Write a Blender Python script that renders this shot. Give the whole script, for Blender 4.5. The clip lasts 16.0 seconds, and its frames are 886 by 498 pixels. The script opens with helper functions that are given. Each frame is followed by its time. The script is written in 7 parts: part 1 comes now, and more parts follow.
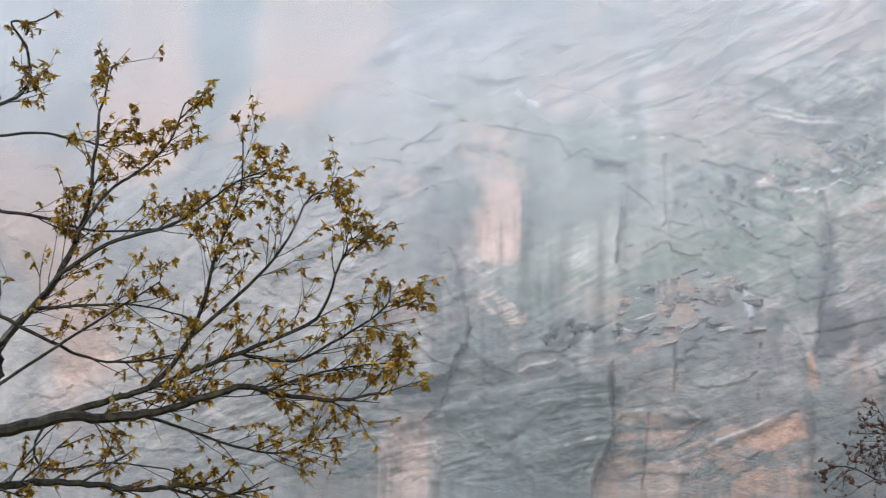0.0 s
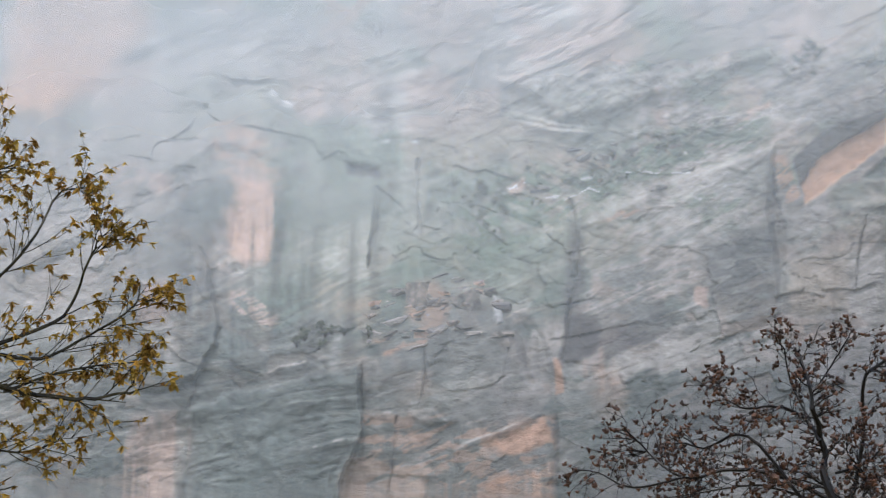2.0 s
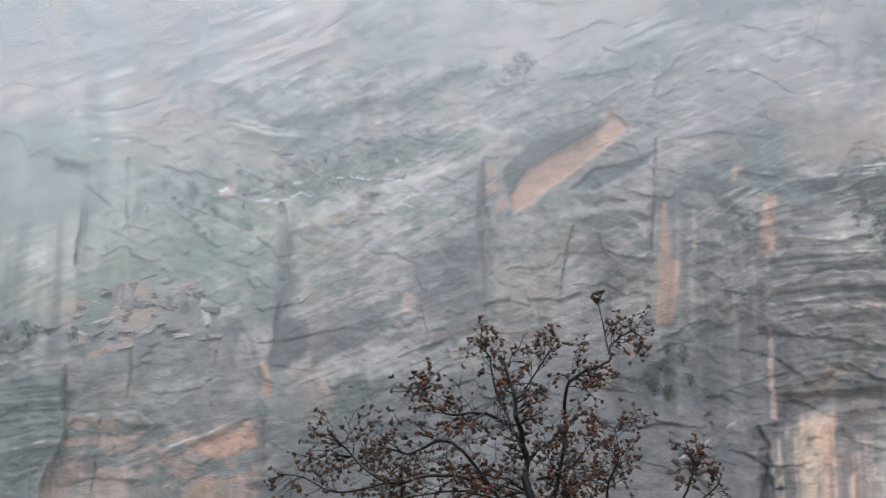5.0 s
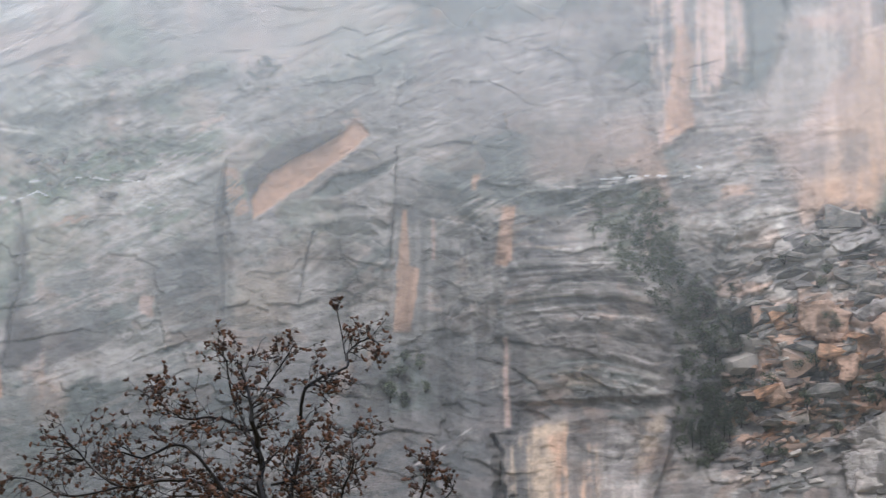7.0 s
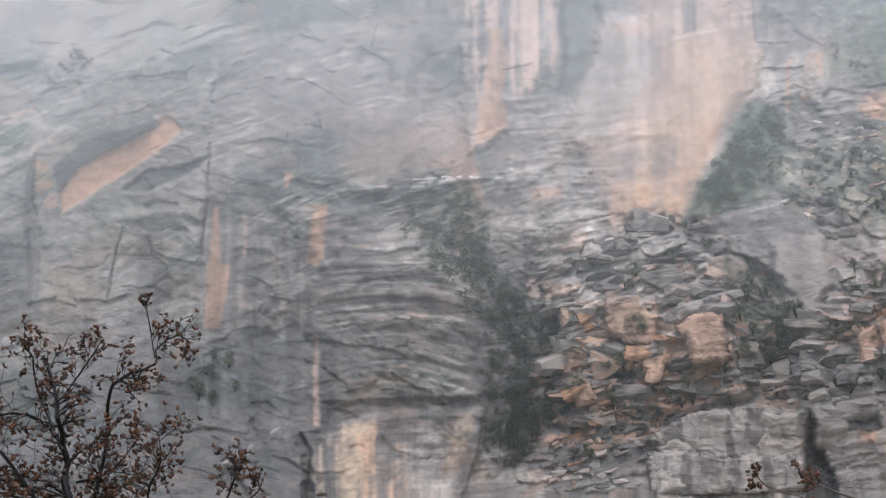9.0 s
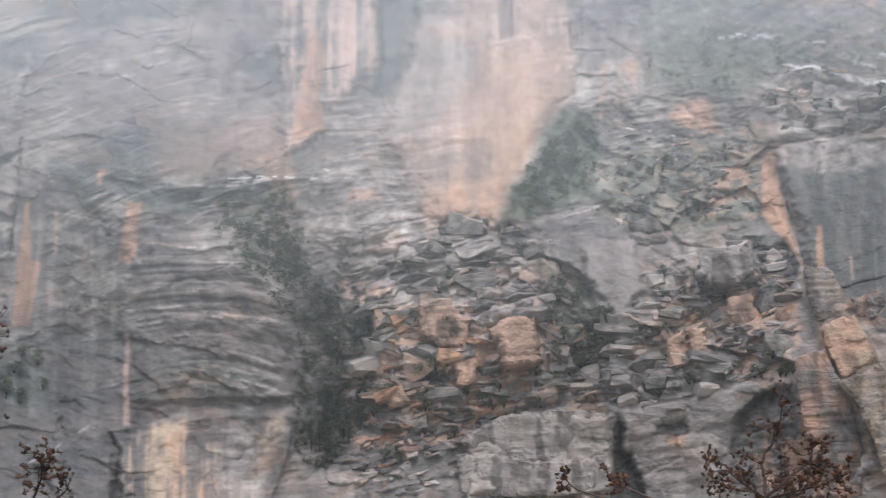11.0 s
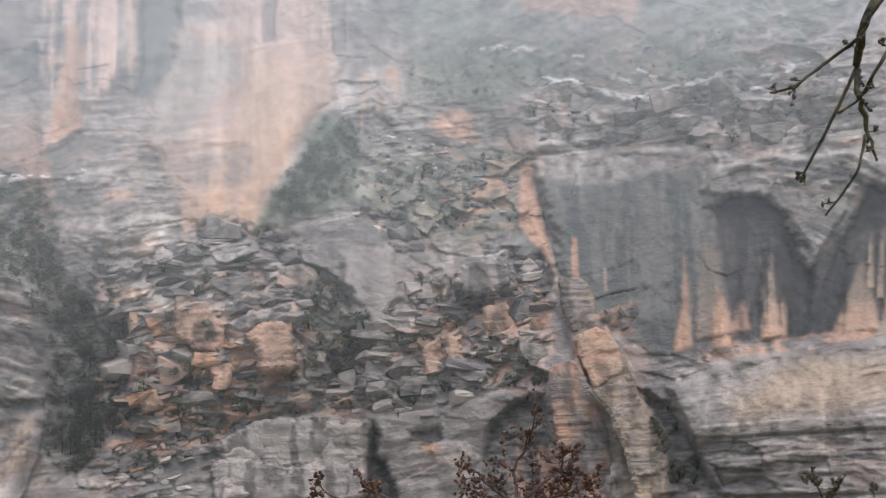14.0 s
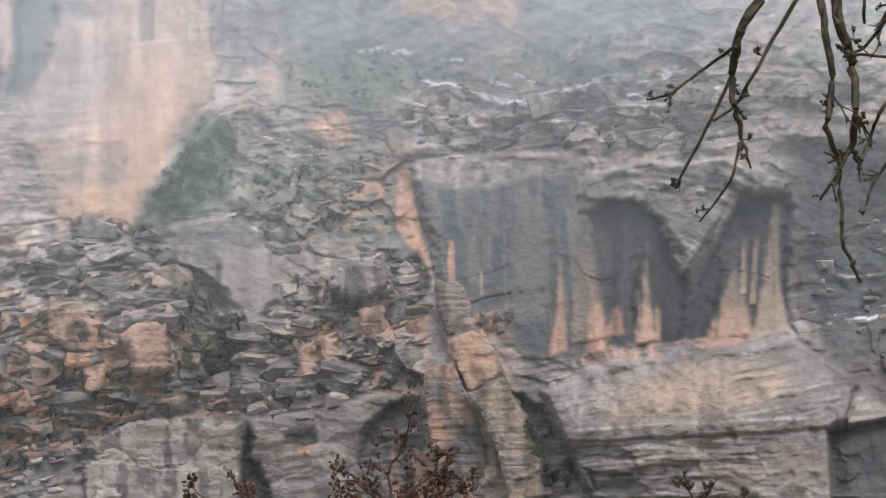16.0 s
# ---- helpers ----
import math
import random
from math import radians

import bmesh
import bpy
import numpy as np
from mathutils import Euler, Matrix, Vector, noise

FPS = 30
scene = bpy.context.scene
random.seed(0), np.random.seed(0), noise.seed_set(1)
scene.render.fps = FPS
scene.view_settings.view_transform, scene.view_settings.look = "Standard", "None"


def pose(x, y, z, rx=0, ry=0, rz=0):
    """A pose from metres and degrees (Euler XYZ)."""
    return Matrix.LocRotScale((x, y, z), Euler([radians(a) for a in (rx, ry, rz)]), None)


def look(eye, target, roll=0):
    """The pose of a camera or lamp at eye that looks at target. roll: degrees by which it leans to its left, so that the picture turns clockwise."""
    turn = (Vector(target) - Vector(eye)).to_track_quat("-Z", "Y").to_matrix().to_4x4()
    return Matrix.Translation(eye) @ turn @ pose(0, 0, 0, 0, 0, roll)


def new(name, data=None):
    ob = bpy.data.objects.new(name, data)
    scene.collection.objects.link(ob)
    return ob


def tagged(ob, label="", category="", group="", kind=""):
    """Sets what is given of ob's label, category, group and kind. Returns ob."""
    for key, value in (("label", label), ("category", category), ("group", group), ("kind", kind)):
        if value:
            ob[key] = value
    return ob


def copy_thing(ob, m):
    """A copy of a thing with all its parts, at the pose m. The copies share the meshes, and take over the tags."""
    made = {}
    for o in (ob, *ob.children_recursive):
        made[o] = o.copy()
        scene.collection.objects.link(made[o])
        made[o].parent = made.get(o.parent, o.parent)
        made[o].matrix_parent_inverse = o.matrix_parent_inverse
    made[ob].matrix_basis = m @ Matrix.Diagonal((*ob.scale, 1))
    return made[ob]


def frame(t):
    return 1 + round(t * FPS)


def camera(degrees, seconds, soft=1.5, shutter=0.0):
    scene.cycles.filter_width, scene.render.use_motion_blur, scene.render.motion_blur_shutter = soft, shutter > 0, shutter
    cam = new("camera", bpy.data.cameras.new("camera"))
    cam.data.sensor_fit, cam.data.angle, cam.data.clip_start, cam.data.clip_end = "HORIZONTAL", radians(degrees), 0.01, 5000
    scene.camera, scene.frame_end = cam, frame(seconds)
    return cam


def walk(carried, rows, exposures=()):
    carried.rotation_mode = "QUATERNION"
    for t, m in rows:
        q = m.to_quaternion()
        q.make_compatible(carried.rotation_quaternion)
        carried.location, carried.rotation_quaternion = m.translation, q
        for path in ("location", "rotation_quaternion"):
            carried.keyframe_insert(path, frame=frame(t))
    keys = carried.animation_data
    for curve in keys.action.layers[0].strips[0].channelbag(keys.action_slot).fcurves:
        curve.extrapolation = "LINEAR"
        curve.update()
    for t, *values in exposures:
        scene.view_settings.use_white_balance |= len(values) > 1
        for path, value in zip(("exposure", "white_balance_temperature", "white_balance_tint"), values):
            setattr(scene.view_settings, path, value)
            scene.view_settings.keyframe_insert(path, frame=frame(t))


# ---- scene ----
cam = camera(23.640, 16.0, soft=1.2, shutter=0.3)
EYE = Vector((0.0, 0.0, 1.7))


def aim(az, el, roll=0.0):
    """The camera stands still and turns: bearing, tilt and lean in degrees."""
    a, e = radians(az), radians(el)
    return look(EYE, EYE + Vector((math.sin(a) * math.cos(e), math.cos(a) * math.cos(e), math.sin(e))), roll)


walk(cam, [
    (0, aim(0.000, 10.979, 0.52)),
    (0.5, aim(1.377, 10.971, 0.48)),
    (1, aim(3.497, 10.980, 0.44)),
    (1.5, aim(5.440, 11.030, 0.40)),
    (2, aim(6.835, 11.079, 0.36)),
    (2.5, aim(8.003, 11.138, 0.32)),
    (3, aim(9.162, 11.193, 0.28)),
    (3.5, aim(10.576, 11.210, 0.24)),
    (3.7, aim(11.196, 11.212, 0.23)),
    (5.8, aim(17.404, 11.300, 0.07)),
    (6, aim(18.178, 11.327, 0.06)),
    (6.5, aim(20.147, 11.374, 0.02)),
    (7, aim(21.987, 11.394, -0.01)),
    (7.5, aim(23.622, 11.409, -0.05)),
    (8, aim(25.147, 11.379, -0.08)),
    (10.3, aim(29.741, 11.375, -0.22)),
    (10.5, aim(30.360, 11.372, -0.23)),
    (11, aim(32.301, 11.379, -0.26)),
    (11.5, aim(33.707, 11.418, -0.28)),
    (12, aim(34.990, 11.451, -0.31)),
    (12.5, aim(36.086, 11.490, -0.33)),
    (13, aim(36.905, 11.502, -0.36)),
    (13.5, aim(37.895, 11.510, -0.38)),
    (14, aim(38.966, 11.499, -0.40)),
    (14.5, aim(40.015, 11.504, -0.42)),
    (15, aim(40.929, 11.533, -0.43)),
    (15.5, aim(41.696, 11.556, -0.45)),
    (16, aim(42.368, 11.549, -0.47)),
], exposures=[(0.0, 0.92, 6380, 11), (2.0, 0.78, 6370, 10), (3.5, 0.77, 6380, 10), (7.0, 0.75, 6500, 11), (16.0, 0.76, 6780, 13)])

# ---- light: overcast canyon, soft high sun behind the camera ----
sky_world = bpy.data.worlds.new("overcast_sky")
sky_world.use_nodes = True
scene.world = sky_world
sky = sky_world.node_tree.nodes.new("ShaderNodeTexSky")
sky.sky_type, sky.sun_disc = "NISHITA", False
sky.sun_elevation, sky.sun_rotation = radians(58), radians(205)
sky.air_density, sky.dust_density, sky.ozone_density = 1.0, 2.0, 1.0
sky_world.node_tree.links.new(sky.outputs[0], sky_world.node_tree.nodes["Background"].inputs[0])
sky_world.node_tree.nodes["Background"].inputs[1].default_value = 0.12
sun = new("sun", bpy.data.lights.new("sun", "SUN"))
sun.data.energy, sun.data.angle, sun.data.color = 1.1, radians(40), (1.0, 0.97, 0.93)
sun.matrix_world = look((0, 0, 500), Vector((0, 0, 500)) - Vector((math.sin(radians(205)) * math.cos(radians(58)), math.cos(radians(205)) * math.cos(radians(58)), math.sin(radians(58)))))

# ---- numpy noise ----
TABLE = np.random.RandomState(7).rand(256, 256)


def vnoise(x, y, seed=0):
    x, y = x + seed * 17.31, y + seed * 9.77
    xi, yi = np.floor(x).astype(int), np.floor(y).astype(int)
    fx, fy = x - xi, y - yi
    fx, fy = fx * fx * (3 - 2 * fx), fy * fy * (3 - 2 * fy)
    x0, x1, y0, y1 = xi & 255, (xi + 1) & 255, yi & 255, (yi + 1) & 255
    a = TABLE[x0, y0] * (1 - fx) + TABLE[x1, y0] * fx
    b = TABLE[x0, y1] * (1 - fx) + TABLE[x1, y1] * fx
    return (a * (1 - fy) + b * fy) * 2 - 1


def fbm(x, y, octaves=4, seed=0, gain=0.5):
    total, amp, norm = 0.0, 1.0, 0.0
    for k in range(octaves):
        total = total + amp * vnoise(x, y, seed + 3 * k)
        norm += amp
        amp *= gain
        x, y = x * 2.03 + 5.1, y * 2.03 - 3.7
    return total / norm * 1.6


def cells(x, y, seed):
    """Broken blocks: for every place its cell's three random numbers, the way to its middle and the distance to its joint."""
    xi, yi = np.floor(x).astype(int), np.floor(y).astype(int)
    best, second = np.full(x.shape, 9.0), np.full(x.shape, 9.0)
    dx, dy, pick = np.zeros_like(x), np.zeros_like(x), np.zeros(x.shape, int)
    for i in (-1, 0, 1):
        for j in (-1, 0, 1):
            cx, cy = (xi + i + seed * 7) & 255, (yi + j + seed * 13) & 255
            ox, oy = xi + i + TABLE[cx, cy] - x, yi + j + TABLE[cy, cx] - y
            d = np.maximum(np.abs(ox) * 0.9, np.abs(oy)) + 0.35 * np.hypot(ox, oy)
            near = d < best
            second = np.where(near, best, np.minimum(second, d))
            best = np.where(near, d, best)
            dx, dy, pick = np.where(near, ox, dx), np.where(near, oy, dy), np.where(near, cx * 256 + cy, pick)
    flat = TABLE.reshape(-1)
    r = [flat[(pick * m + 77 * m) & 65535] for m in (1, 3, 7)]
    return r, dx, dy, second - best


def smooth(a, b, v):
    t = np.clip((v - a) / (b - a), 0, 1)
    return t * t * (3 - 2 * t)


# ---- the canyon wall: s runs along it, h is the height over the eye, both in metres on an arc of 300 m ----
STEP = 0.2
S1 = np.concatenate([np.linspace(-170, -82, 40), np.arange(-80, 302, STEP), np.linspace(304, 400, 40)])
H1 = np.concatenate([np.linspace(-4, 17.5, 20), np.arange(18, 106, STEP), np.linspace(107, 190, 40)])
S, H = np.meshgrid(S1, H1)


def wall_distance(s, h):
    """How far the wall stands from the eye: it falls back to the west and leans back upward."""
    return 300 + 75 * smooth(80, -110, s) - 25 * smooth(190, 300, s) + 0.33 * (h - 40) + 6 * np.sin(s / 23.0) + 4 * np.sin(h / 11.0 + s / 31.0)


WARP_S = 0.3 * fbm(S * 0.4, H * 0.4, 4, 11) + 0.8 * fbm(S * 0.09, H * 0.09, 2, 13)
WARP_H = 0.26 * fbm(S * 0.4, H * 0.4, 4, 23) + 0.8 * fbm(S * 0.09, H * 0.09, 2, 29)
FINE = fbm(S * 0.9, H * 0.9, 4, 41)
RAGGED = fbm(S * 0.8, H * 1.1, 4, 49)
COARSE = fbm(S * 0.07, H * 0.07, 4, 43)
UPRIGHT = fbm(S * 0.55, H * 0.05, 4, 47)

GREY = np.array((0.234, 0.211, 0.2))
PALE = np.array((0.49, 0.45, 0.415))
DARK = np.array((0.05, 0.052, 0.055))
SALMON = np.array((0.57, 0.345, 0.24))
PINK = np.array((0.62, 0.44, 0.37))
BUFF = np.array((0.51, 0.39, 0.285))
MOSS = np.array((0.115, 0.16, 0.115))
TEAL = np.array((0.138, 0.168, 0.158))
WHITE = np.array((0.8, 0.8, 0.8))

OUT = np.zeros_like(S)
TINT = np.ones(S.shape + (1,)) * GREY
ANGLE = np.zeros_like(S)
ROUGH = np.ones_like(S) * 0.55


def window(points, margin):
    p = np.array([q[:2] for q in points], float)
    i0, i1 = np.searchsorted(S1, (p[:, 0].min() - margin, p[:, 0].max() + margin))
    j0, j1 = np.searchsorted(H1, (p[:, 1].min() - margin, p[:, 1].max() + margin))
    return p, (slice(j0, j1), slice(i0, i1))


def edge_distance(points, margin=6.0, warp=1.0, closed=True):
    """Signed distance to an outline (inside positive), roughened like broken rock."""
    p, w = window(points, margin)
    x, y = S[w] + warp * (WARP_S[w] + 0.3 * FINE[w]), H[w] + warp * (WARP_H[w] + 0.3 * RAGGED[w])
    best, inside = np.full(x.shape, 1e9), np.zeros(x.shape, bool)
    n = len(p)
    for k in range(n if closed else n - 1):
        a, b = p[k], p[(k + 1) % n]
        d = b - a
        t = np.clip(((x - a[0]) * d[0] + (y - a[1]) * d[1]) / max(d @ d, 1e-9), 0, 1)
        best = np.minimum(best, np.hypot(x - a[0] - t * d[0], y - a[1] - t * d[1]))
        if closed and d[1]:
            cross = ((a[1] > y) != (b[1] > y)) & (x < d[0] * (y - a[1]) / d[1] + a[0])
            inside ^= cross
    return (np.where(inside, best, -best) if closed else -best), w


def paint(points, colour, amount=0.8, soft=0.8, streak="", warp=1.0):
    """A patch of differently coloured rock: a fresh break, varnish, lichen; in hollows also dark painted in for shade.
    """
    d, w = edge_distance(points, 3 * soft + 3, warp)
    a = smooth(-soft, soft, d) * amount
    if streak == "v":
        a = a * smooth(-0.45, 0.35, UPRIGHT[w] + 0.25 * FINE[w])
    elif streak == "b":
        a = a * smooth(-0.4, 0.3, BEDS[w] + 0.3 * FINE[w])
    elif streak == "c":
        a = a * smooth(0.34, 0.4, 0.55 * CELL_B[w] + 0.45 * SUB_B[w] + 0.05 * FINE[w])
    elif streak == "n":
        a = a * smooth(-0.3, 0.25, 0.7 * BEDS_FINE[w] + 1.1 * (SUB_B[w] - 0.5) + 0.25 * FINE[w])
    else:
        a = a * smooth(-2.2, -0.4, FINE[w])
    TINT[w] += (colour - TINT[w]) * a[..., None]


def slab(points, out, soft=0.5, warp=1.0, foot=1.0):
    """A block that stands proud of the wall (or, with a negative number, a hollow); its foot may run out into the wall."""
    d, w = edge_distance(points, 3 * soft + 3, warp)
    h0, h1 = min(q[1] for q in points), max(q[1] for q in points)
    OUT[w] += out * smooth(-soft, soft, d) * (foot + (1 - foot) * smooth(h0, h0 + 0.7 * (h1 - h0), H[w]))


def fan(points, colour, amount=0.85, soft=0.45):
    """Bleached rock under a seep: full at its foot, thinning upward into streaks."""
    d, w = edge_distance(points, 3, 0.35)
    h0, h1 = min(q[1] for q in points), max(q[1] for q in points)
    up = np.clip((H[w] - h0) / (h1 - h0), 0, 1)
    a = amount * smooth(-soft, soft, d) * (1 - 0.55 * up ** 1.5) * smooth(-0.9 + 0.5 * up, 0.2 + 0.3 * up, UPRIGHT[w] + 0.3 * FINE[w] + 0.35)
    TINT[w] += (colour - TINT[w]) * a[..., None]
    OUT[w] += 0.5 * smooth(-soft, soft, d) * (1 - up)


def snow(points, wide=0.3):
    """Old snow along a ledge, in broken lengths."""
    d, w = edge_distance(points, 2, 0.5, closed=False)
    a = smooth(-wide, -0.4 * wide, d) * smooth(-0.35, 0.1, FINE[w] + 0.5 * LUMPS[w])
    TINT[w] += (WHITE - TINT[w]) * a[..., None]
    OUT[w] += 0.25 * a


def streaks(points, amount, soft=1.5):
    """Rain-washed streaks down a face."""
    d, w = edge_distance(points, 4)
    a = amount * smooth(-soft, soft, d)
    TINT[w] *= (1 + a * np.clip(UPRIGHT[w] + 0.15 * FINE[w], -0.7, 0.6))[..., None]
    OUT[w] += 0.3 * a * UPRIGHT[w]


def bands(points, amount=1.0, soft=1.0):
    """Beds that weather out as thin steps."""
    d, w = edge_distance(points, 4)
    a = amount * smooth(-soft, soft, d) * (0.25 + 0.75 * smooth(-0.3, 0.5, LUMPS[w] + 0.6 * FINE[w]))
    OUT[w] += a * (0.4 * np.tanh(2.5 * BEDS[w]) + 0.28 * BEDS_FINE[w])
    TINT[w] *= (1 + a * np.clip(0.5 * BEDS_FINE[w] + 0.18 * BEDS[w], -0.6, 0.6))[..., None]


def alcove(points, deep, warp=0.9):
    """A hollow under a brow: sharp and deepest above, running out to its sill."""
    d, w = edge_distance(points, 4, warp)
    h0, h1 = min(q[1] for q in points), max(q[1] for q in points)
    OUT[w] -= deep * smooth(-0.5, 1.3, d) * (0.25 + 0.75 * np.clip((H[w] - h0) / (h1 - h0), 0, 1))


def crack(points, wide=0.6, deep=1.2, dark=0.75, warp=0.55):
    """A joint in the rock, uneven in width and here and there closed."""
    d, w = edge_distance(points, 4 * wide + 2, warp, closed=False)
    wide = 0.5 * wide
    uneven = np.clip(0.75 + 0.8 * LUMPS[w] + 0.45 * FINE[w], 0.08, 1.7)
    a = smooth(-wide * uneven, 0.1 * wide, d) * np.clip(uneven + 0.15, 0, 1)
    OUT[w] -= 0.8 * deep * a
    TINT[w] += (DARK - TINT[w]) * (a * dark * 0.55)[..., None]


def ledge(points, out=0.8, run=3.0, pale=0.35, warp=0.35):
    """A step: rock below the line stands proud and its lit top is painted pale, in broken lengths."""
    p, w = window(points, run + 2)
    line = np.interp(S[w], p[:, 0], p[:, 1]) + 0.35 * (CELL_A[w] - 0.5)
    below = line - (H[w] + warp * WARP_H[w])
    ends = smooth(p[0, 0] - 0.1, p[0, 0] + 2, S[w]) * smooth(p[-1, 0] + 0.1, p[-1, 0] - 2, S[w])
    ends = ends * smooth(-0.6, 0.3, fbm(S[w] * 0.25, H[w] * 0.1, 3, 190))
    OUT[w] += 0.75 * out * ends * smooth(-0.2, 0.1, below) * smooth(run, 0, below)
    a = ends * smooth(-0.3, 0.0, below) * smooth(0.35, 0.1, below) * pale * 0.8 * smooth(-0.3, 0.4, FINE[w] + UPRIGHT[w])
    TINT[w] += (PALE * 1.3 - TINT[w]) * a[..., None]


def bedding(s, h, rs, rh, angle, rough):
    """Which way the beds run round a place, in degrees rising to the east, and how broken they are."""
    a = np.exp(-((S - s) / rs) ** 2 - ((H - h) / rh) ** 2)
    ANGLE[...] += (angle - ANGLE) * a
    ROUGH[...] += (rough - ROUGH) * a


# which way the cross-beds run
ANGLE += 22 * smooth(110, 20, S) + 4
bedding(-40, 80, 60, 40, 38, 0.35)
bedding(40, 85, 60, 25, 20, 0.45)
bedding(62, 62, 28, 14, 30, 0.6)
bedding(60, 40, 36, 12, 12, 0.7)
bedding(5, 35, 25, 14, 9, 0.6)
bedding(92, 66, 22, 22, 36, 0.5)
bedding(100, 32, 18, 9, 40, 0.7)
bedding(133, 45, 14, 18, 3, 0.6)
bedding(150, 85, 40, 22, 6, 0.35)
bedding(82, 80, 40, 27, 36, 0.6)
bedding(108, 62, 14, 16, 34, 0.5)
bedding(119, 78, 12, 16, 20, 0.2)
bedding(85, 48, 28, 9, 24, 0.65)
bedding(175, 42, 28, 22, 6, 1.25)
bedding(205, 38, 22, 18, 3, 1.1)
bedding(206, 70, 30, 12, 5, 0.9)
bedding(245, 82, 32, 10, 4, 1.1)
bedding(262, 40, 30, 8, 10, 0.5)
bedding(262, 28, 30, 6, 1, 0.7)

ROUGH *= 1 - 0.4 * smooth(128, 108, S)
BEDS = np.zeros_like(S)
BEDS_FINE = np.zeros_like(S)
WEIGHT = np.zeros_like(S)
for k, a in enumerate((-4, 4, 12, 22, 34, 46)):
    ca, sa = math.cos(radians(a)), math.sin(radians(a))
    along = S * ca + H * sa
    across = H * ca - S * sa + 0.5 * WARP_H + 0.9 * fbm(S * 0.05, H * 0.05, 2, 60 + k)
    wt = np.exp(-((ANGLE - a) / 6.5) ** 2)
    BEDS += wt * fbm(along * 0.045, across * 0.62, 4, 70 + k, 0.6)
    BEDS_FINE += wt * fbm(along * 0.16, across * 1.7, 3, 90 + k, 0.6)
    WEIGHT += wt
BEDS /= WEIGHT + 1e-6
BEDS_FINE /= WEIGHT + 1e-6


def arched(points, centre, flat, seed):
    """Beds that arch over a point."""
    d, w = edge_distance(points, 6)
    a = smooth(-1.5, 1.5, d)
    x, y = S[w] - centre[0][0], H[w] - centre[0][1]
    r = np.hypot(x * flat, y) + 0.5 * WARP_H[w]
    BEDS[w] += (fbm(x * 0.04, r * 0.75, 4, seed, 0.6) - BEDS[w]) * a
    BEDS_FINE[w] += (fbm(x * 0.09, r * 1.9, 3, seed + 5, 0.6) - BEDS_FINE[w]) * a
    ROUGH[w] += (0.5 - ROUGH[w]) * a


arched([(124.2, 57.2), (129.5, 63), (139.3, 62.4), (145.6, 53.6), (148.6, 43.8), (147.6, 36.1), (124.8, 35.5), (122.9, 44)], [(134.5, 27)], 0.72, 240)
arched([(241.7, 71.8), (253.6, 73.7), (265, 72.9), (272.5, 68.8), (264.8, 68.3), (259.2, 57.3), (256.9, 59.8), (254.2, 64.6), (249.4, 68.7), (243.3, 67.1)], [(249.1, 54.3)], 0.75, 250)
LUMPS = fbm(S * 0.19 + 0.6 * WARP_S, H * 0.24 + 0.6 * WARP_H, 4, 120)
BROKEN = np.abs(fbm(S * 0.22 + 0.4 * WARP_H, H * 0.42 + 0.4 * WARP_S, 4, 131))

# how smooth, how broken
BREAK = 0.12 + 0.2 * smooth(-0.2, 0.8, fbm(S * 0.04, H * 0.05, 3, 170))


def texture(points, rough, broken, soft=2.5):
    d, w = edge_distance(points, 3 * soft + 3)
    a = smooth(-soft, soft, d)
    ROUGH[w] += (rough - ROUGH[w]) * a
    BREAK[w] += (broken - BREAK[w]) * a


texture([(152.5, 57.9), (163.4, 61.5), (176, 64.4), (184.9, 63.7), (192.3, 51.4), (198.7, 52.7), (215, 62.3), (221.1, 54.7), (222.2, 44.1), (216.5, 40.8), (203.6, 38.5), (192.5, 36.8), (179, 36.7), (167.4, 31.8), (153.8, 25.4)], 0.4, 0.75)
texture([(156.5, 33.3), (168.9, 32.7), (178.2, 38.3), (210.1, 38.4), (210.1, 25.5), (155.3, 25.3)], 0.3, 0.25)
texture([(189.4, 61.1), (196.4, 61.8), (197.2, 54.3), (194.8, 50.3), (191.0, 49.5), (190.2, 54.4)], 0.08, 0.0, 0.6)
texture([(217.1, 86), (239.9, 84.8), (260.6, 88.4), (266.1, 82.1), (264.2, 74.2), (239.7, 75.4), (217.1, 75.3)], 1.0, 0.45)
texture([(192, 77.3), (216.7, 77.4), (215, 63.9), (192.1, 63.8)], 0.3, 0.6)
texture([(198.4, 95.4), (248.5, 95.8), (248.2, 85.4), (215.1, 85.1), (198.5, 83.3)], 0.12, 0.08)
texture([(161.4, 104.2), (188.3, 103.9), (187.8, 83), (182.9, 77.2), (178, 65), (168, 63.4), (161.4, 77.3)], 0.12, 0.05)
texture([(145.8, 103.7), (160.2, 103.1), (159.6, 90.1), (153, 77.2), (146.8, 74.6)], 0.15, 0.12)
texture([(217.5, 73.2), (242.2, 73.7), (242.4, 62.7), (244.3, 51.1), (245.8, 45.4), (235.9, 44.6), (227.1, 51.4), (218.7, 68.1)], 0.14, 0.05)
texture([(242.9, 68.6), (255.9, 68.2), (272, 68), (271.2, 47.1), (246, 46.8)], 0.1, 0.05)
texture([(235.9, 40.6), (246.4, 44.5), (271.2, 46.6), (279.7, 40.2), (278.5, 35.5), (238.9, 33.2)], 0.28, 0.03)
texture([(123.9, 32.3), (128.5, 35.5), (147.3, 36.7), (145, 24.4), (123.6, 24.6)], 0.35, 0.12, 1.0)
texture([(127.2, 82.4), (146.2, 84.6), (146.8, 71.9), (127.1, 70.6)], 0.15, 0.08)
texture([(1.5, 35.6), (24.5, 42.3), (22.2, 23.3), (-1.5, 22.9)], 0.35, 0.05)
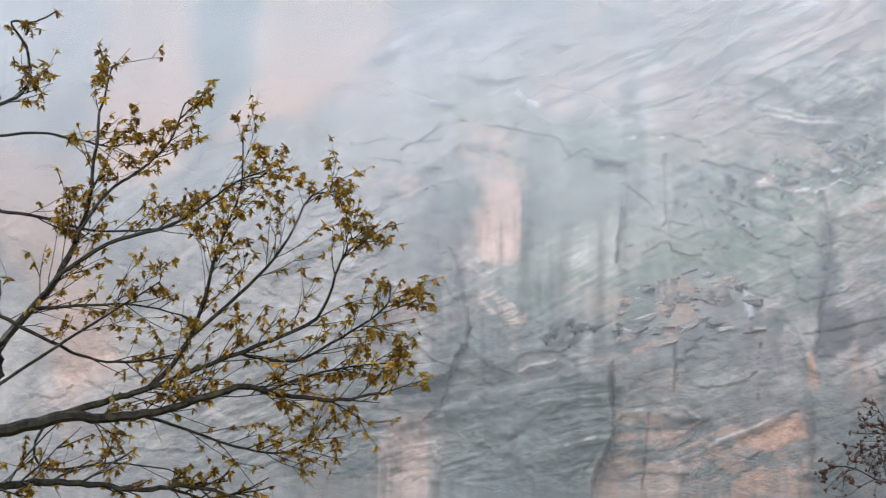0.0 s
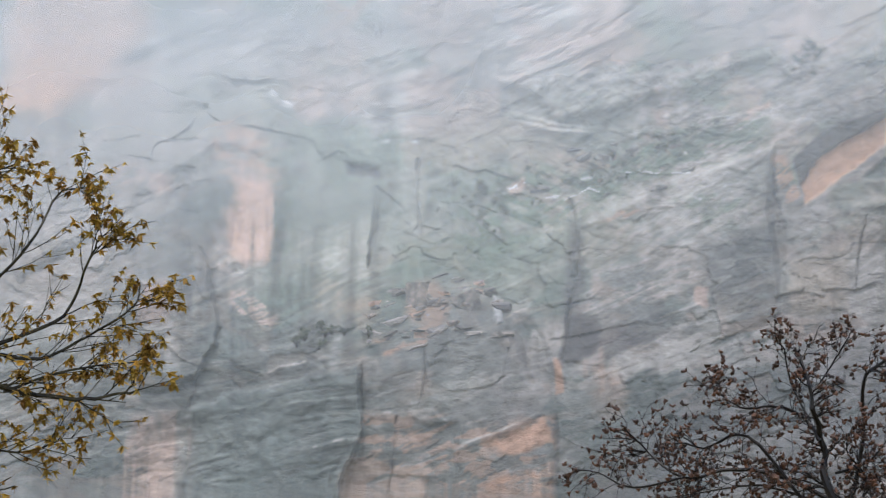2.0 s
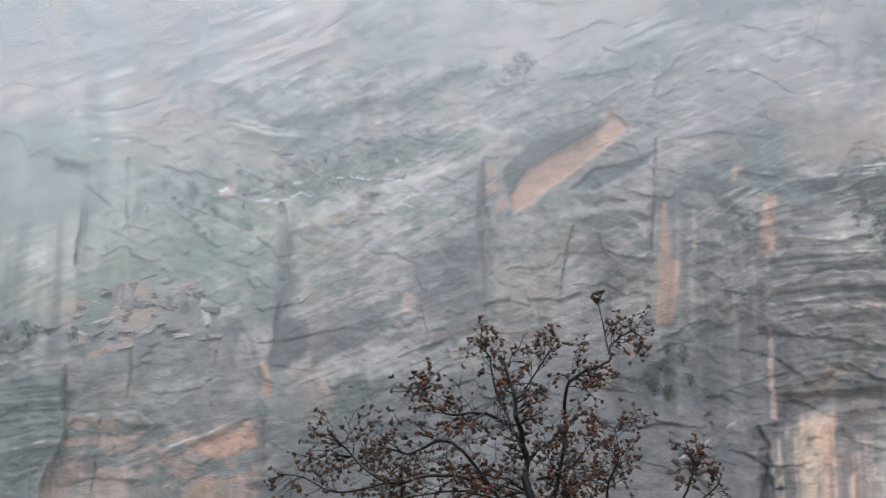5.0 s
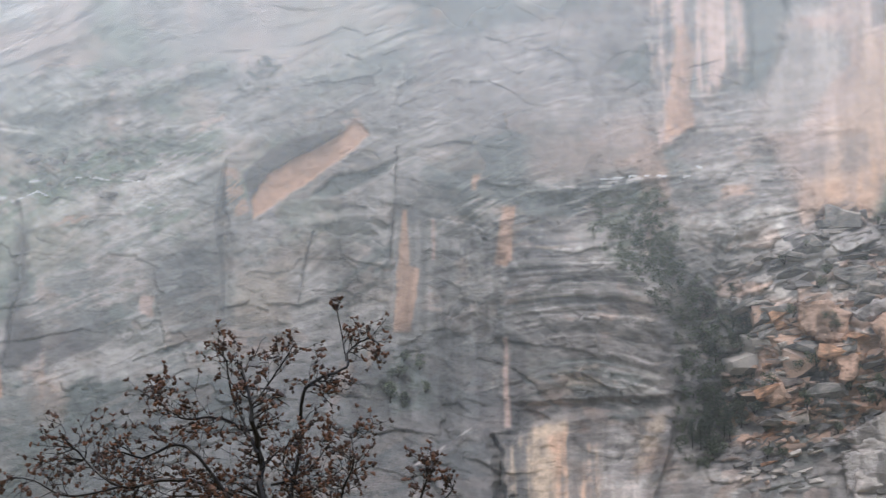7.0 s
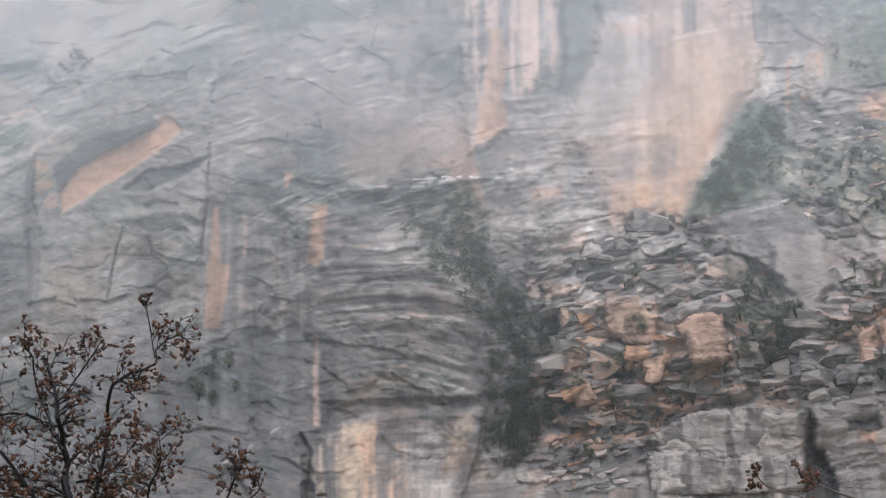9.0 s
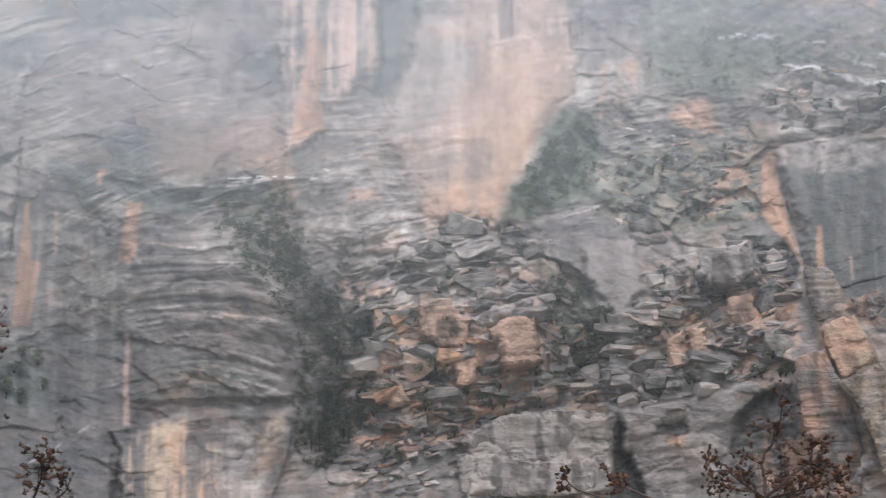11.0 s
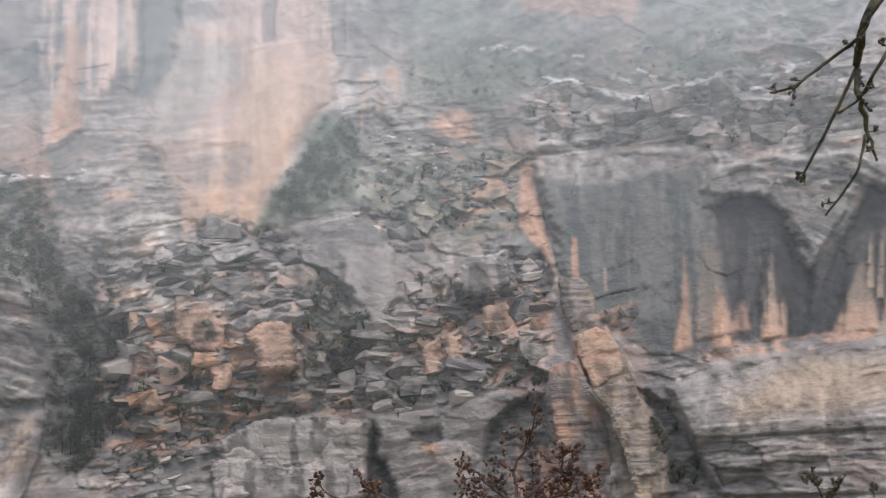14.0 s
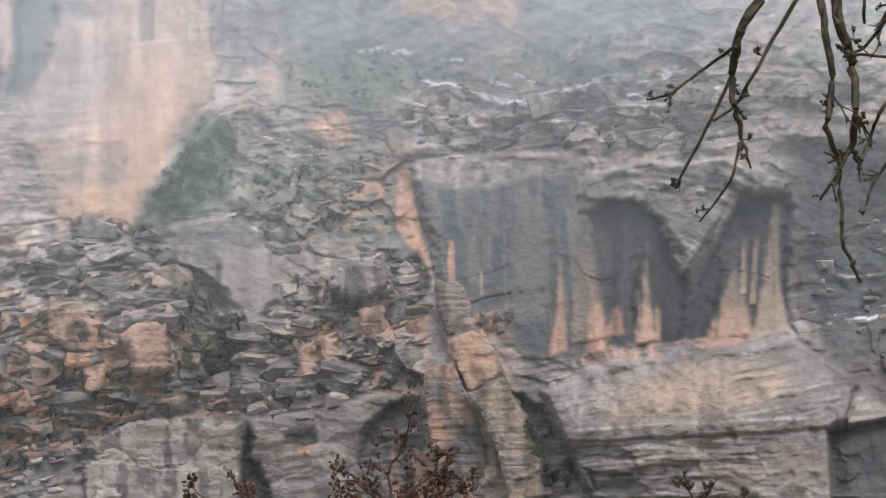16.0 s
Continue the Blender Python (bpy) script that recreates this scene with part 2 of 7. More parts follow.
texture([(24.2, 55), (43.7, 55.3), (48.7, 43), (51.9, 34.9), (52, 23.6), (21.8, 23.3)], 0.3, 0.1)
texture([(-65, 98.8), (-6.2, 101.7), (5.2, 87.9), (-16.1, 74.8), (-31.2, 56), (-62, 35.6)], 0.12, 0.08)
texture([(12.7, 75.1), (26.2, 70), (25.3, 49.7), (17.6, 48.5), (12.7, 55.9)], 0.1, 0.05)
texture([(5.2, 90.5), (42.4, 90), (50.2, 77.9), (21.7, 70.9), (13.5, 76)], 0.2, 0.12)

texture([(88.0, 64.6), (87.5, 67.6), (89.4, 70.4), (93.4, 73.0), (97.5, 75.4), (100.6, 77.6), (102.6, 79.5), (104.1, 78.9), (104.9, 77.3), (101.6, 74.3), (98.4, 72.0), (95.1, 69.4), (91.9, 67.3)], 0.04, 0.0, 0.6)
texture([(108.6, 66.7), (112.6, 66.5), (112, 47.8), (107.7, 47.9)], 0.06, 0.0, 0.8)
texture([(0.3, 75.1), (7.8, 72.6), (12.3, 68.4), (12.3, 58.4), (9.9, 54), (5.4, 56.5)], 0.08, 0.05, 1.0)
texture([(220.5, 56.4), (224.1, 55.1), (227.1, 49.7), (231.1, 43.2), (232.8, 38.3), (234.9, 32.6), (235.3, 25.2), (218.8, 25.4), (219, 44.1)], 0.6, 0.1, 1.0)
(BIG_A, BIG_B, BIG_C), bdx, bdy, BIGJOINT = cells(S * 0.045 + 0.3 * WARP_S - 0.012 * H, H * 0.055 + 0.2 * WARP_H - 0.01 * S, 3)
EAST_SLOPE = smooth(82, 90, H) * smooth(190, 202, S)
LEAN = 0.8 * (BIG_A - 0.45) * (bdx + 0.3 * WARP_S) / 0.045
(CELL_A, CELL_B, CELL_C), cdx, cdy, JOINT = cells(S * 0.14 + 0.1 * WARP_S + 0.03 * H, (H + LEAN) * 0.27 + 0.07 * WARP_H, 1)
(SUB_A, SUB_B, SUB_C), sdx, sdy, SUBJOINT = cells(S * 0.34 + 0.12 * WARP_S - 0.06 * H, (H + 1.3 * LEAN) * 0.85 + 0.08 * WARP_H, 2)
BLOCKY = 2.6 * (CELL_A - 0.5) + 3.6 * (CELL_B - 0.5) * cdx + 5.0 * (CELL_C - 0.45) * cdy - 0.25 * smooth(0.12, 0.02, JOINT) * smooth(0.5, 0.9, BREAK) * smooth(-0.6, 0.3, LUMPS)
BLOCKY = BLOCKY + 0.8 * (SUB_A - 0.5) + 1.3 * (SUB_B - 0.5) * sdx + 1.8 * (SUB_C - 0.45) * sdy - 0.1 * smooth(0.1, 0.0, SUBJOINT)
PLANES = (1.2 * (BIG_A - 0.5) + 6.0 * (BIG_B - 0.5) * bdx + 7.0 * (BIG_C - 0.5) * bdy) * smooth(0.0, 0.25, BIGJOINT)
HERE_AND_THERE = np.maximum(smooth(-0.25, 0.75, fbm(S * 0.055, H * 0.08, 3, 180)), 0.75 * smooth(0.7, 0.95, ROUGH))
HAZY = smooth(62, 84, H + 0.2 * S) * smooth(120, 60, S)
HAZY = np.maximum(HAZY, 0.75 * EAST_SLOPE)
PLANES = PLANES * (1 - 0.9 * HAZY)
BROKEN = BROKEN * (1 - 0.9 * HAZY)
OUT += 1.2 * (1 - 0.75 * HAZY) * COARSE + (0.1 + 0.6 * ROUGH) * PLANES + ROUGH * HERE_AND_THERE * (0.42 * np.tanh(2.2 * BEDS) + 0.2 * BEDS_FINE) + (0.12 + 0.5 * ROUGH) * (1 - 0.85 * HAZY) * LUMPS - ROUGH * 0.5 * BROKEN + BREAK * BLOCKY + (0.1 + 0.07 * smooth(110, 150, S)) * FINE
# varnish and bleached beds, independent of the relief at two scales
TINT += (PALE - TINT) * (0.55 * smooth(0.0, 0.9, BEDS_FINE + 0.6 * fbm(S * 0.12, H * 0.2, 3, 140)))[..., None]
SLOPE = 0.55 * smooth(130, 70, S)
TINT += (DARK * 1.25 - TINT) * (0.6 * smooth(0.1, 1.0, fbm(S * 0.1, H * 0.085, 4, 150) - 0.5 * BEDS))[..., None]
TINT += (TEAL * 0.62 - TINT) * ((0.46 + 0.36 * smooth(165, 130, S)) * smooth(0.05, 0.36, fbm((S + SLOPE * (H - 60)) * 0.045, (H - SLOPE * (S - 100)) * 0.11, 4, 155) + 0.25 * BEDS_FINE))[..., None]
TINT += (PALE - TINT) * (0.62 * smooth(0.12, 0.45, fbm((S + SLOPE * (H - 60)) * 0.05, (H - SLOPE * (S - 100)) * 0.13, 4, 157) + 0.25 * BEDS_FINE))[..., None]
TINT += (SALMON * 0.8 - TINT) * (0.4 * smooth(0.45, 1.0, fbm(S * 0.14, H * 0.13, 4, 160) + 0.3 * BEDS_FINE))[..., None]
TINT += (TEAL - TINT) * (0.6 * smooth(130, 20, S) * smooth(-0.5, 0.6, COARSE))[..., None]

# thin steps: lit edges tinted pale, the shade below each tinted dark
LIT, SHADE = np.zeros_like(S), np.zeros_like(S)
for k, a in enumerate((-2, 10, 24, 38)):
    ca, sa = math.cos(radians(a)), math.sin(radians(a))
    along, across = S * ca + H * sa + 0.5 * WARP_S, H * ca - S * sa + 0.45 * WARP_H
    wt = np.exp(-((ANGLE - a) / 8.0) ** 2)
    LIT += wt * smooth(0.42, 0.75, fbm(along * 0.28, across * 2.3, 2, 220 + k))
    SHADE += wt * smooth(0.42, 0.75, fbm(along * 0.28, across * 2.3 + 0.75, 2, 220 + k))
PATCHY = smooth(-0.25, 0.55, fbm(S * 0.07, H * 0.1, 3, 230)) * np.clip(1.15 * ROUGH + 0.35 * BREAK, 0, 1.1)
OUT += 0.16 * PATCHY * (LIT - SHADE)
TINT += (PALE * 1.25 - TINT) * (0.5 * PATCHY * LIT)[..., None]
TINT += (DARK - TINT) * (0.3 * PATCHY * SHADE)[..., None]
TINT += (SALMON - TINT) * (BREAK * 0.7 * smooth(0.7, 0.76, 0.7 * CELL_B + 0.3 * SUB_B))[..., None]
TINT *= (0.84 + 0.32 * BIG_B + 0.35 * ROUGH * HERE_AND_THERE * BEDS_FINE)[..., None]
TINT *= (1.05 + BREAK * (0.65 * (SUB_C - 0.5) + 0.6 * (CELL_C - 0.5)))[..., None]
TINT += (DARK - TINT) * (0.2 * smooth(0.3, 0.8, BREAK) * smooth(0.14, 0.03, SUBJOINT) * smooth(-0.1, 0.6, FINE + LUMPS))[..., None]
# tops of some small blocks tinted paler, as edges lit from above
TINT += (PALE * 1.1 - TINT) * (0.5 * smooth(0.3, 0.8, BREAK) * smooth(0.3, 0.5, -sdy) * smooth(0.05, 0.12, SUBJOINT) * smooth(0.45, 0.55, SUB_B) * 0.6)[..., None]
TINT += (DARK * 0.7 - TINT) * (np.clip(BREAK * 1.2, 0, 1) * smooth(0.45, 0.9, BREAK) * 0.2 * smooth(0.12, 0.03, JOINT) * smooth(-0.5, 0.5, FINE))[..., None]
# -- west: the misty upper slopes --
# ribs, gullies and bleached beds of the high slope; haze is also painted in as paler rock
RIBS = fbm((S + 0.35 * H) * 0.16 + 0.5 * WARP_S, (H - 0.35 * S) * 0.5 + 0.5 * WARP_H, 4, 260, 0.65)
SPECKS = fbm(S * 0.5, (H - 0.2 * S) * 1.3, 4, 264, 0.7)
STROKES = fbm((S + 0.5 * H) * 0.09 + 0.3 * WARP_S, (H - 0.5 * S) * 0.75 + 0.4 * WARP_H, 4, 276, 0.7)
STAINS = fbm(S * 0.3 + 0.3 * WARP_S, H * 0.045, 4, 280, 0.6)
OUT += HAZY * (0.16 * np.tanh(2 * RIBS) + 0.1 * np.tanh(2.5 * STROKES) + 0.06 * SPECKS)
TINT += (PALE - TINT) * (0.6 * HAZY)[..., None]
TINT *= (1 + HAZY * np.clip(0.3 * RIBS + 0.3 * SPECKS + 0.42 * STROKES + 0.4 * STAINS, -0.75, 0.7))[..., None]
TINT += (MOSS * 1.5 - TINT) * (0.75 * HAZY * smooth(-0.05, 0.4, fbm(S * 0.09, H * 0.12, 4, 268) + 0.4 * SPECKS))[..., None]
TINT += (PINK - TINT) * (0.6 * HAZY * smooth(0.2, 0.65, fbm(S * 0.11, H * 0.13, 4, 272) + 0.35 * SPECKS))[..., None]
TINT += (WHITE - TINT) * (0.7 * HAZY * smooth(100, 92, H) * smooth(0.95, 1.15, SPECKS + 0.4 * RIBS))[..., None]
# a broad pale wash puts more of the haze into the rock colour
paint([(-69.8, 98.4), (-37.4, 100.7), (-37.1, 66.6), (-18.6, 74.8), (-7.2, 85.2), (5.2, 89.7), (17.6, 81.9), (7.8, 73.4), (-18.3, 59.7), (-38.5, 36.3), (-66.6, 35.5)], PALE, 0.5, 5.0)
paint([(9.4, 71.7), (63.2, 84), (62.5, 59.2), (25.6, 48.4), (9.5, 48.4)], MOSS * 1.5, 0.4, 5.0)
paint([(37, 66.9), (55, 73), (73.1, 76.7), (83, 79.6), (83.7, 73.6), (64.9, 68.8), (53.4, 62.9), (43.7, 57), (37.1, 59.4)], MOSS * 1.2, 0.85, 2.0, "n")
paint([(28.2, 60), (53.4, 60.4), (53.5, 49.6), (43.7, 49.5), (37.2, 56), (29.1, 52.6)], MOSS * 1.3, 0.45, 2.5)
paint([(-49.7, 100), (-37, 100.7), (-35.7, 84.4), (-38, 69.1), (-46, 66.3), (-51.8, 71.8), (-49.9, 83.7)], SALMON * 1.2, 0.9, 2.0)
paint([(-65.3, 71.9), (-54.1, 68.4), (-50.3, 53.7), (-46.6, 40.1), (-52.7, 35.9), (-58.1, 51.8), (-64.6, 58)], SALMON * 1.15, 0.7, 3.0)
paint([(-26.6, 101.2), (-6.2, 101.7), (-7.3, 90.4), (-15.4, 82.5), (-21.9, 76.8), (-29.3, 76.6), (-33.6, 71.8), (-31.8, 78.6), (-27.8, 83.8)], SALMON * 1.2, 0.9, 2.0)
paint([(-36.2, 100.7), (-27.5, 101.1), (-28.7, 84.7), (-32.6, 78.6), (-35.6, 69.2), (-36.9, 84.3)], TEAL, 0.8, 1.5)
slab([(-26.6, 101.2), (-6.2, 101.7), (-8.1, 88.7), (-16.3, 81.6), (-21.9, 76.8), (-30.1, 75.7), (-37.1, 66.6), (-39.2, 57.4), (-53.6, 56.9), (-55.4, 99.6)], 0.8, 1.8)
slab([(-16.1, 74.8), (3.5, 89.2), (9.4, 83.7), (11.9, 80.2), (9.4, 73.4), (2.8, 73.4), (-5.3, 67.4), (-15.8, 59.7), (-24.6, 52.9), (-29.7, 61)], 1.2, 1.0)
paint([(-16.1, 74.4), (3.1, 89), (4.8, 87.9), (-7.1, 79.2), (-15.3, 72.3)], PALE, 0.7, 0.8, "b")
paint([(-3.9, 86.5), (-0.6, 88.1), (3.9, 89.5), (3.9, 88.8), (-0.2, 87.2), (-3.6, 85.8)], WHITE, 0.9, 0.35, "b")
paint([(10.4, 81.1), (14.3, 79.7), (14, 79), (10.9, 80.3)], WHITE, 1.0, 0.25, "n")
paint([(-7.3, 89.7), (-4.4, 89.9), (-4.4, 89.1), (-6.8, 88.7)], WHITE, 0.5, 0.3)
paint([(0.8, 78), (6.1, 78.6), (10.7, 75.4), (12.4, 68.7), (11.7, 66.6), (5.6, 66.4), (2.3, 70.9)], SALMON, 0.5, 1.6, "n")
paint([(5.4, 68.6), (11.5, 69.3), (12, 62), (12, 55.7), (8.5, 55.8), (6.3, 57.7), (5.1, 61.8)], SALMON, 0.7, 1.2, "v", 1.6)
paint([(5.4, 70.5), (10.6, 71), (12, 62), (11.8, 55.6), (8.6, 55.2), (6.4, 60)], PINK, 0.6, 1.4, "v", 1.6)
paint([(13.6, 72.5), (11.9, 68.8), (12.4, 56.2), (13.7, 55.4), (14.6, 62.1)], MOSS, 0.6, 0.8, "n")
slab([(2.4, 67.5), (11.5, 69.3), (12, 62), (12, 55.7), (4.3, 55.2)], 0.6, 1.2)
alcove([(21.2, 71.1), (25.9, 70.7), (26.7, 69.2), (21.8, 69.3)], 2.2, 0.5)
# the overhang's shade is painted on top of its relief
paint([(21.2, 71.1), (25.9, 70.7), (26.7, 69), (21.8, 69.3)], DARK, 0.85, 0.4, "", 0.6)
crack([(26.4, 69.3), (26, 64), (25.1, 58.5), (24.9, 52.3)], 0.9, 1.8, 0.8)
crack([(32, 72), (31.4, 66.6), (32.2, 60.7)], 0.9, 1.6, 0.7)
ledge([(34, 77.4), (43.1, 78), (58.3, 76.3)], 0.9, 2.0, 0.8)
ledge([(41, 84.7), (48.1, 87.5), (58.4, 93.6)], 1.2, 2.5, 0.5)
for spot in ([(44.9, 90.5), (46.9, 90.7), (46.9, 90.2), (45.1, 90.1)], [(27.1, 74.4), (27.8, 74.9), (27.8, 74.3)], [(30.9, 74.7), (31.9, 74.8), (31.9, 74.3)], [(50.7, 66.5), (52.4, 66.8), (52, 66.2)], [(10.5, 81.1), (13.4, 80), (13.9, 79.3), (12.1, 79.7)]):
    paint(spot, WHITE, 1.0, 0.25, "", 0.3)
paint([(16.1, 102.2), (25, 102.5), (24.3, 95.5), (21.9, 91.1), (19.8, 88.3), (17.8, 90.1)], SALMON, 0.85, 0.9, "n")
paint([(19, 89.3), (23.1, 91.1), (24.9, 82.6), (22.1, 79.1), (19.9, 83.3)], PINK, 0.5, 1.5, "n")
paint([(14.3, 87.9), (26.8, 90.4), (26.7, 80.1), (12.7, 80.2)], PINK, 0.35, 2.5)
slab([(12.7, 75.1), (26.2, 70), (25.3, 49.7), (17.6, 48.5), (12.7, 55.9)], -1.0, 1.5)
crack([(21.3, 70.5), (26.2, 69.8), (25.6, 65.8), (24.9, 59.1), (25.4, 49.7)], 0.7, 1.6, 0.6)
crack([(1.3, 58.3), (3.1, 54.2), (4.3, 47.2), (1.4, 41.4), (0.7, 35.4)], 0.6, 0.9, 0.3)
paint([(-7.6, 52.8), (-3.1, 53.3), (-3.1, 47.5), (-7.5, 47.1)], PINK, 0.6, 1.0)
paint([(-7.3, 33.7), (-4.9, 34.1), (0.7, 34.5), (0.8, 24.9), (-11.2, 22.4), (-9.7, 28)], PINK, 0.6, 1.2, "v")
paint([(6.6, 52.5), (11.9, 50.1), (11.9, 46.8), (6.3, 47.6)], PINK, 0.5, 0.8, "n")
paint([(-7.4, 69.1), (-3.7, 68.3), (-4.1, 65.8), (-7, 66.1)], PINK, 0.55, 0.6)
paint([(-14, 69.8), (-7.8, 70.8), (-7.8, 68.2), (-13.5, 67.3)], PINK, 0.4, 0.8, "n")
# the cross-bedded block under it
slab([(1.5, 35.6), (7.2, 38.3), (24.5, 42.3), (24.9, 33), (22.2, 23.3), (-1.5, 22.9)], 3.0, 0.5)
paint([(1.5, 35.6), (7.2, 38.3), (24.5, 42.3), (24.9, 33), (22.2, 23.3), (-1.5, 22.9)], TEAL, 0.7, 0.8)
ledge([(5, 35.4), (13.6, 36.4), (24.7, 37.5)], 0.7, 2.0, 0.1)
ledge([(5.7, 38.3), (12.6, 41.6), (16.6, 42.5), (19, 41.4)], 0.9, 3.0, 0.6)
ledge([(13, 29.7), (18.5, 30.1), (24.4, 31.3)], 0.6, 3.0, 0.7)
crack([(24.7, 41.9), (24.8, 33), (22, 24.3)], 0.6, 1.0, 0.5)
slab([(-7.5, 53.1), (2.7, 55.1), (4.1, 47.9), (1.3, 40.5), (-6.8, 37.9)], 1.8, 0.5)
# the knoll and its salmon foot
slab([(25.1, 34.7), (26.8, 49.3), (34, 54.3), (40.5, 52.8), (44.6, 46.3), (51.1, 34.9), (52, 23.6), (21.8, 23.3)], 2.0, 1.2)
paint([(30.7, 53.4), (34, 53.9), (36.1, 49.4), (34.9, 46.1), (30, 49.3)], SALMON, 0.45, 0.9)
paint([(26.9, 45.6), (33.3, 47.3), (33.3, 44.1), (27.7, 43.6)], SALMON, 0.55, 0.5, "n")
paint([(25.1, 34.3), (35.1, 35.8), (37.5, 32.8), (39.9, 33.2), (51.1, 34.8), (52.2, 23.6), (22, 23.3)], SALMON, 0.45, 0.8, "n")
paint([(40.8, 30.8), (49.5, 34), (50.5, 30.9), (45.6, 28.9)], SALMON, 0.9, 0.5, "b")
paint([(37.7, 24.6), (48.8, 26.9), (51.8, 26.1), (52, 23.6), (38.1, 23.5)], SALMON, 0.85, 0.5, "b")
paint([(31.9, 35.2), (34.3, 36), (35.1, 34.4), (32.3, 33.8)], PALE, 0.6, 0.4)
ledge([(37.2, 30), (43.9, 32.5), (50.3, 35.3)], 1.0, 2.0, 0.7)
ledge([(26.3, 34.8), (34.3, 35.7), (37.5, 33.2)], 1.0, 3.0, 0.5)
slab([(31.9, 34.8), (37.5, 33.2), (37.7, 23.5), (32.9, 23.4)], -0.8, 0.5)
slab([(42.3, 47.1), (43.3, 51.4), (44.5, 51.2), (43.8, 47.7)], 0.8, 0.25, 1.2)
paint([(42.3, 47.1), (43.3, 51.4), (44.5, 51.2), (43.8, 47.7)], WHITE, 0.6, 0.35, "", 1.2)
paint([(51.7, 43), (52.9, 43.1), (53, 38), (51.8, 37.7)], SALMON, 0.9, 0.3, "", 0.4)
paint([(51, 47.9), (53.9, 48.8), (53.1, 44.7), (47.9, 43), (48.6, 46.3)], PALE, 0.5, 0.5)
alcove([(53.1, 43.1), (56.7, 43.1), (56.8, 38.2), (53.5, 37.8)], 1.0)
# shade of the upright gully, put into the colour
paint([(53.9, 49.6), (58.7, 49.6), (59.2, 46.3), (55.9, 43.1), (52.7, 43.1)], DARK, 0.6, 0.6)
crack([(54, 66.2), (55.5, 56.2), (54.1, 49.6), (53.3, 43.1)], 0.9, 1.4, 0.6)
paint([(56.7, 43.1), (59.2, 46.3), (60.8, 39), (56.8, 36.6)], SALMON, 0.4, 0.8, "v")
for joint in ([(29.5, 34.5), (29, 30), (28.3, 24)], [(38.6, 33), (38.2, 29), (38.5, 24)], [(33, 46.5), (33.2, 40), (32.6, 36)], [(45, 44), (44.2, 40), (44.6, 35.5)]):
    crack(joint, 0.5, 1.0, 0.6, 0.3)
# the leaning slabs
slab([(55, 61.9), (69.8, 69.2), (83.6, 73.2), (83.4, 49.5), (72.9, 44.7), (55.9, 43.1), (54.7, 49.6)], 2.6, 0.6, 1.0, 0.0)
ledge([(55.2, 61.9), (62.4, 65.2), (69.8, 69.2), (77.2, 71.4), (83.6, 73.1)], 0.8, 2.2, 0.35)
paint([(58.3, 62.9), (63.2, 65.2), (64.9, 64.6), (59.9, 62.5)], SALMON, 0.6, 0.4, "n")
paint([(63.2, 61.2), (78, 67.8), (83.7, 68.6), (83.6, 62.7), (73, 58.7), (64.8, 57.1)], PALE, 0.55, 1.0, "b")
paint([(68.5, 55.4), (74.6, 60.3), (82.9, 63.1), (83.4, 51.2), (77.8, 50.2), (69.7, 50.9)], TEAL * 0.5, 0.7, 2.2, "n")
paint([(72, 58), (79, 62.5), (83.2, 61), (83.2, 53), (74, 51)], DARK * 1.4, 0.55, 2.5)
paint([(56.7, 49.6), (69.7, 49.6), (73.7, 47.1), (68, 44.7), (56.7, 44.7)], DARK, 0.45, 1.0, "n")
paint([(75.3, 48.4), (82.6, 49.9), (83.3, 43), (69.6, 39), (68, 43.1)], PALE, 0.6, 1.0, "b")
paint([(71.7, 53.7), (73.4, 53.7), (73.3, 50.6), (72, 50.4)], PINK, 0.7, 0.3)
paint([(76.4, 77.8), (83.2, 80), (83.4, 78.9), (76.8, 76.4)], PINK, 0.85, 0.4, "n")
ledge([(75.6, 77), (83.4, 79.7)], 0.8, 1.5, 0.9)
crack([(80.1, 95.5), (82.3, 90.7), (84.1, 86.8)], 0.45, 0.8, 0.5)
paint([(67.4, 82.3), (69.4, 82.3), (69, 72.5), (66.9, 72.5)], PINK, 0.5, 0.8, "n")
paint([(77.5, 103), (80, 102.9), (79, 91.6), (77.4, 92.5)], PINK, 0.45, 0.8)
ledge([(42.5, 83.9), (53.3, 89.2), (60.7, 91.8), (68.2, 95.3)], 1.2, 4.0, 0.5)
ledge([(43.4, 79.2), (53.3, 77.6), (61.6, 76.4)], 1.0, 3.0, 0.6)
slab([(45, 84), (68.2, 95.3), (79.9, 95.1), (83.9, 87.2), (73.2, 82.3), (53.3, 78.5)], 1.6, 0.8)
paint([(50.1, 72.9), (56.6, 74.2), (62.4, 72.1), (61.6, 70.4), (50.9, 71.3)], PINK, 0.5, 0.5, "n")
paint([(45.2, 67.8), (47.6, 69.1), (47.6, 67.4), (45.8, 67)], PINK, 0.7, 0.3)
ledge([(50.5, 66.2), (52.6, 66.9)], 0.5, 1.0, 1.0, 0.2)
# salmon leaf-shaped scar with its dark brow
slab([(88.0, 64.6), (87.5, 67.6), (89.4, 70.4), (93.4, 73.0), (97.5, 75.4), (100.6, 77.6), (102.6, 79.5), (104.1, 78.9), (104.9, 77.3), (101.6, 74.3), (98.4, 72.0), (95.1, 69.4), (91.9, 67.3)], -0.7, 0.35, 0.5)
paint([(86.3, 71.0), (90.1, 74.8), (95.0, 77.0), (100.9, 78.8), (100.4, 77.3), (95.5, 74.5), (91.1, 71.9), (88.4, 68.8), (87.5, 66.8)], np.array((0.085, 0.075, 0.072)), 0.95, 0.4, "", 0.4)
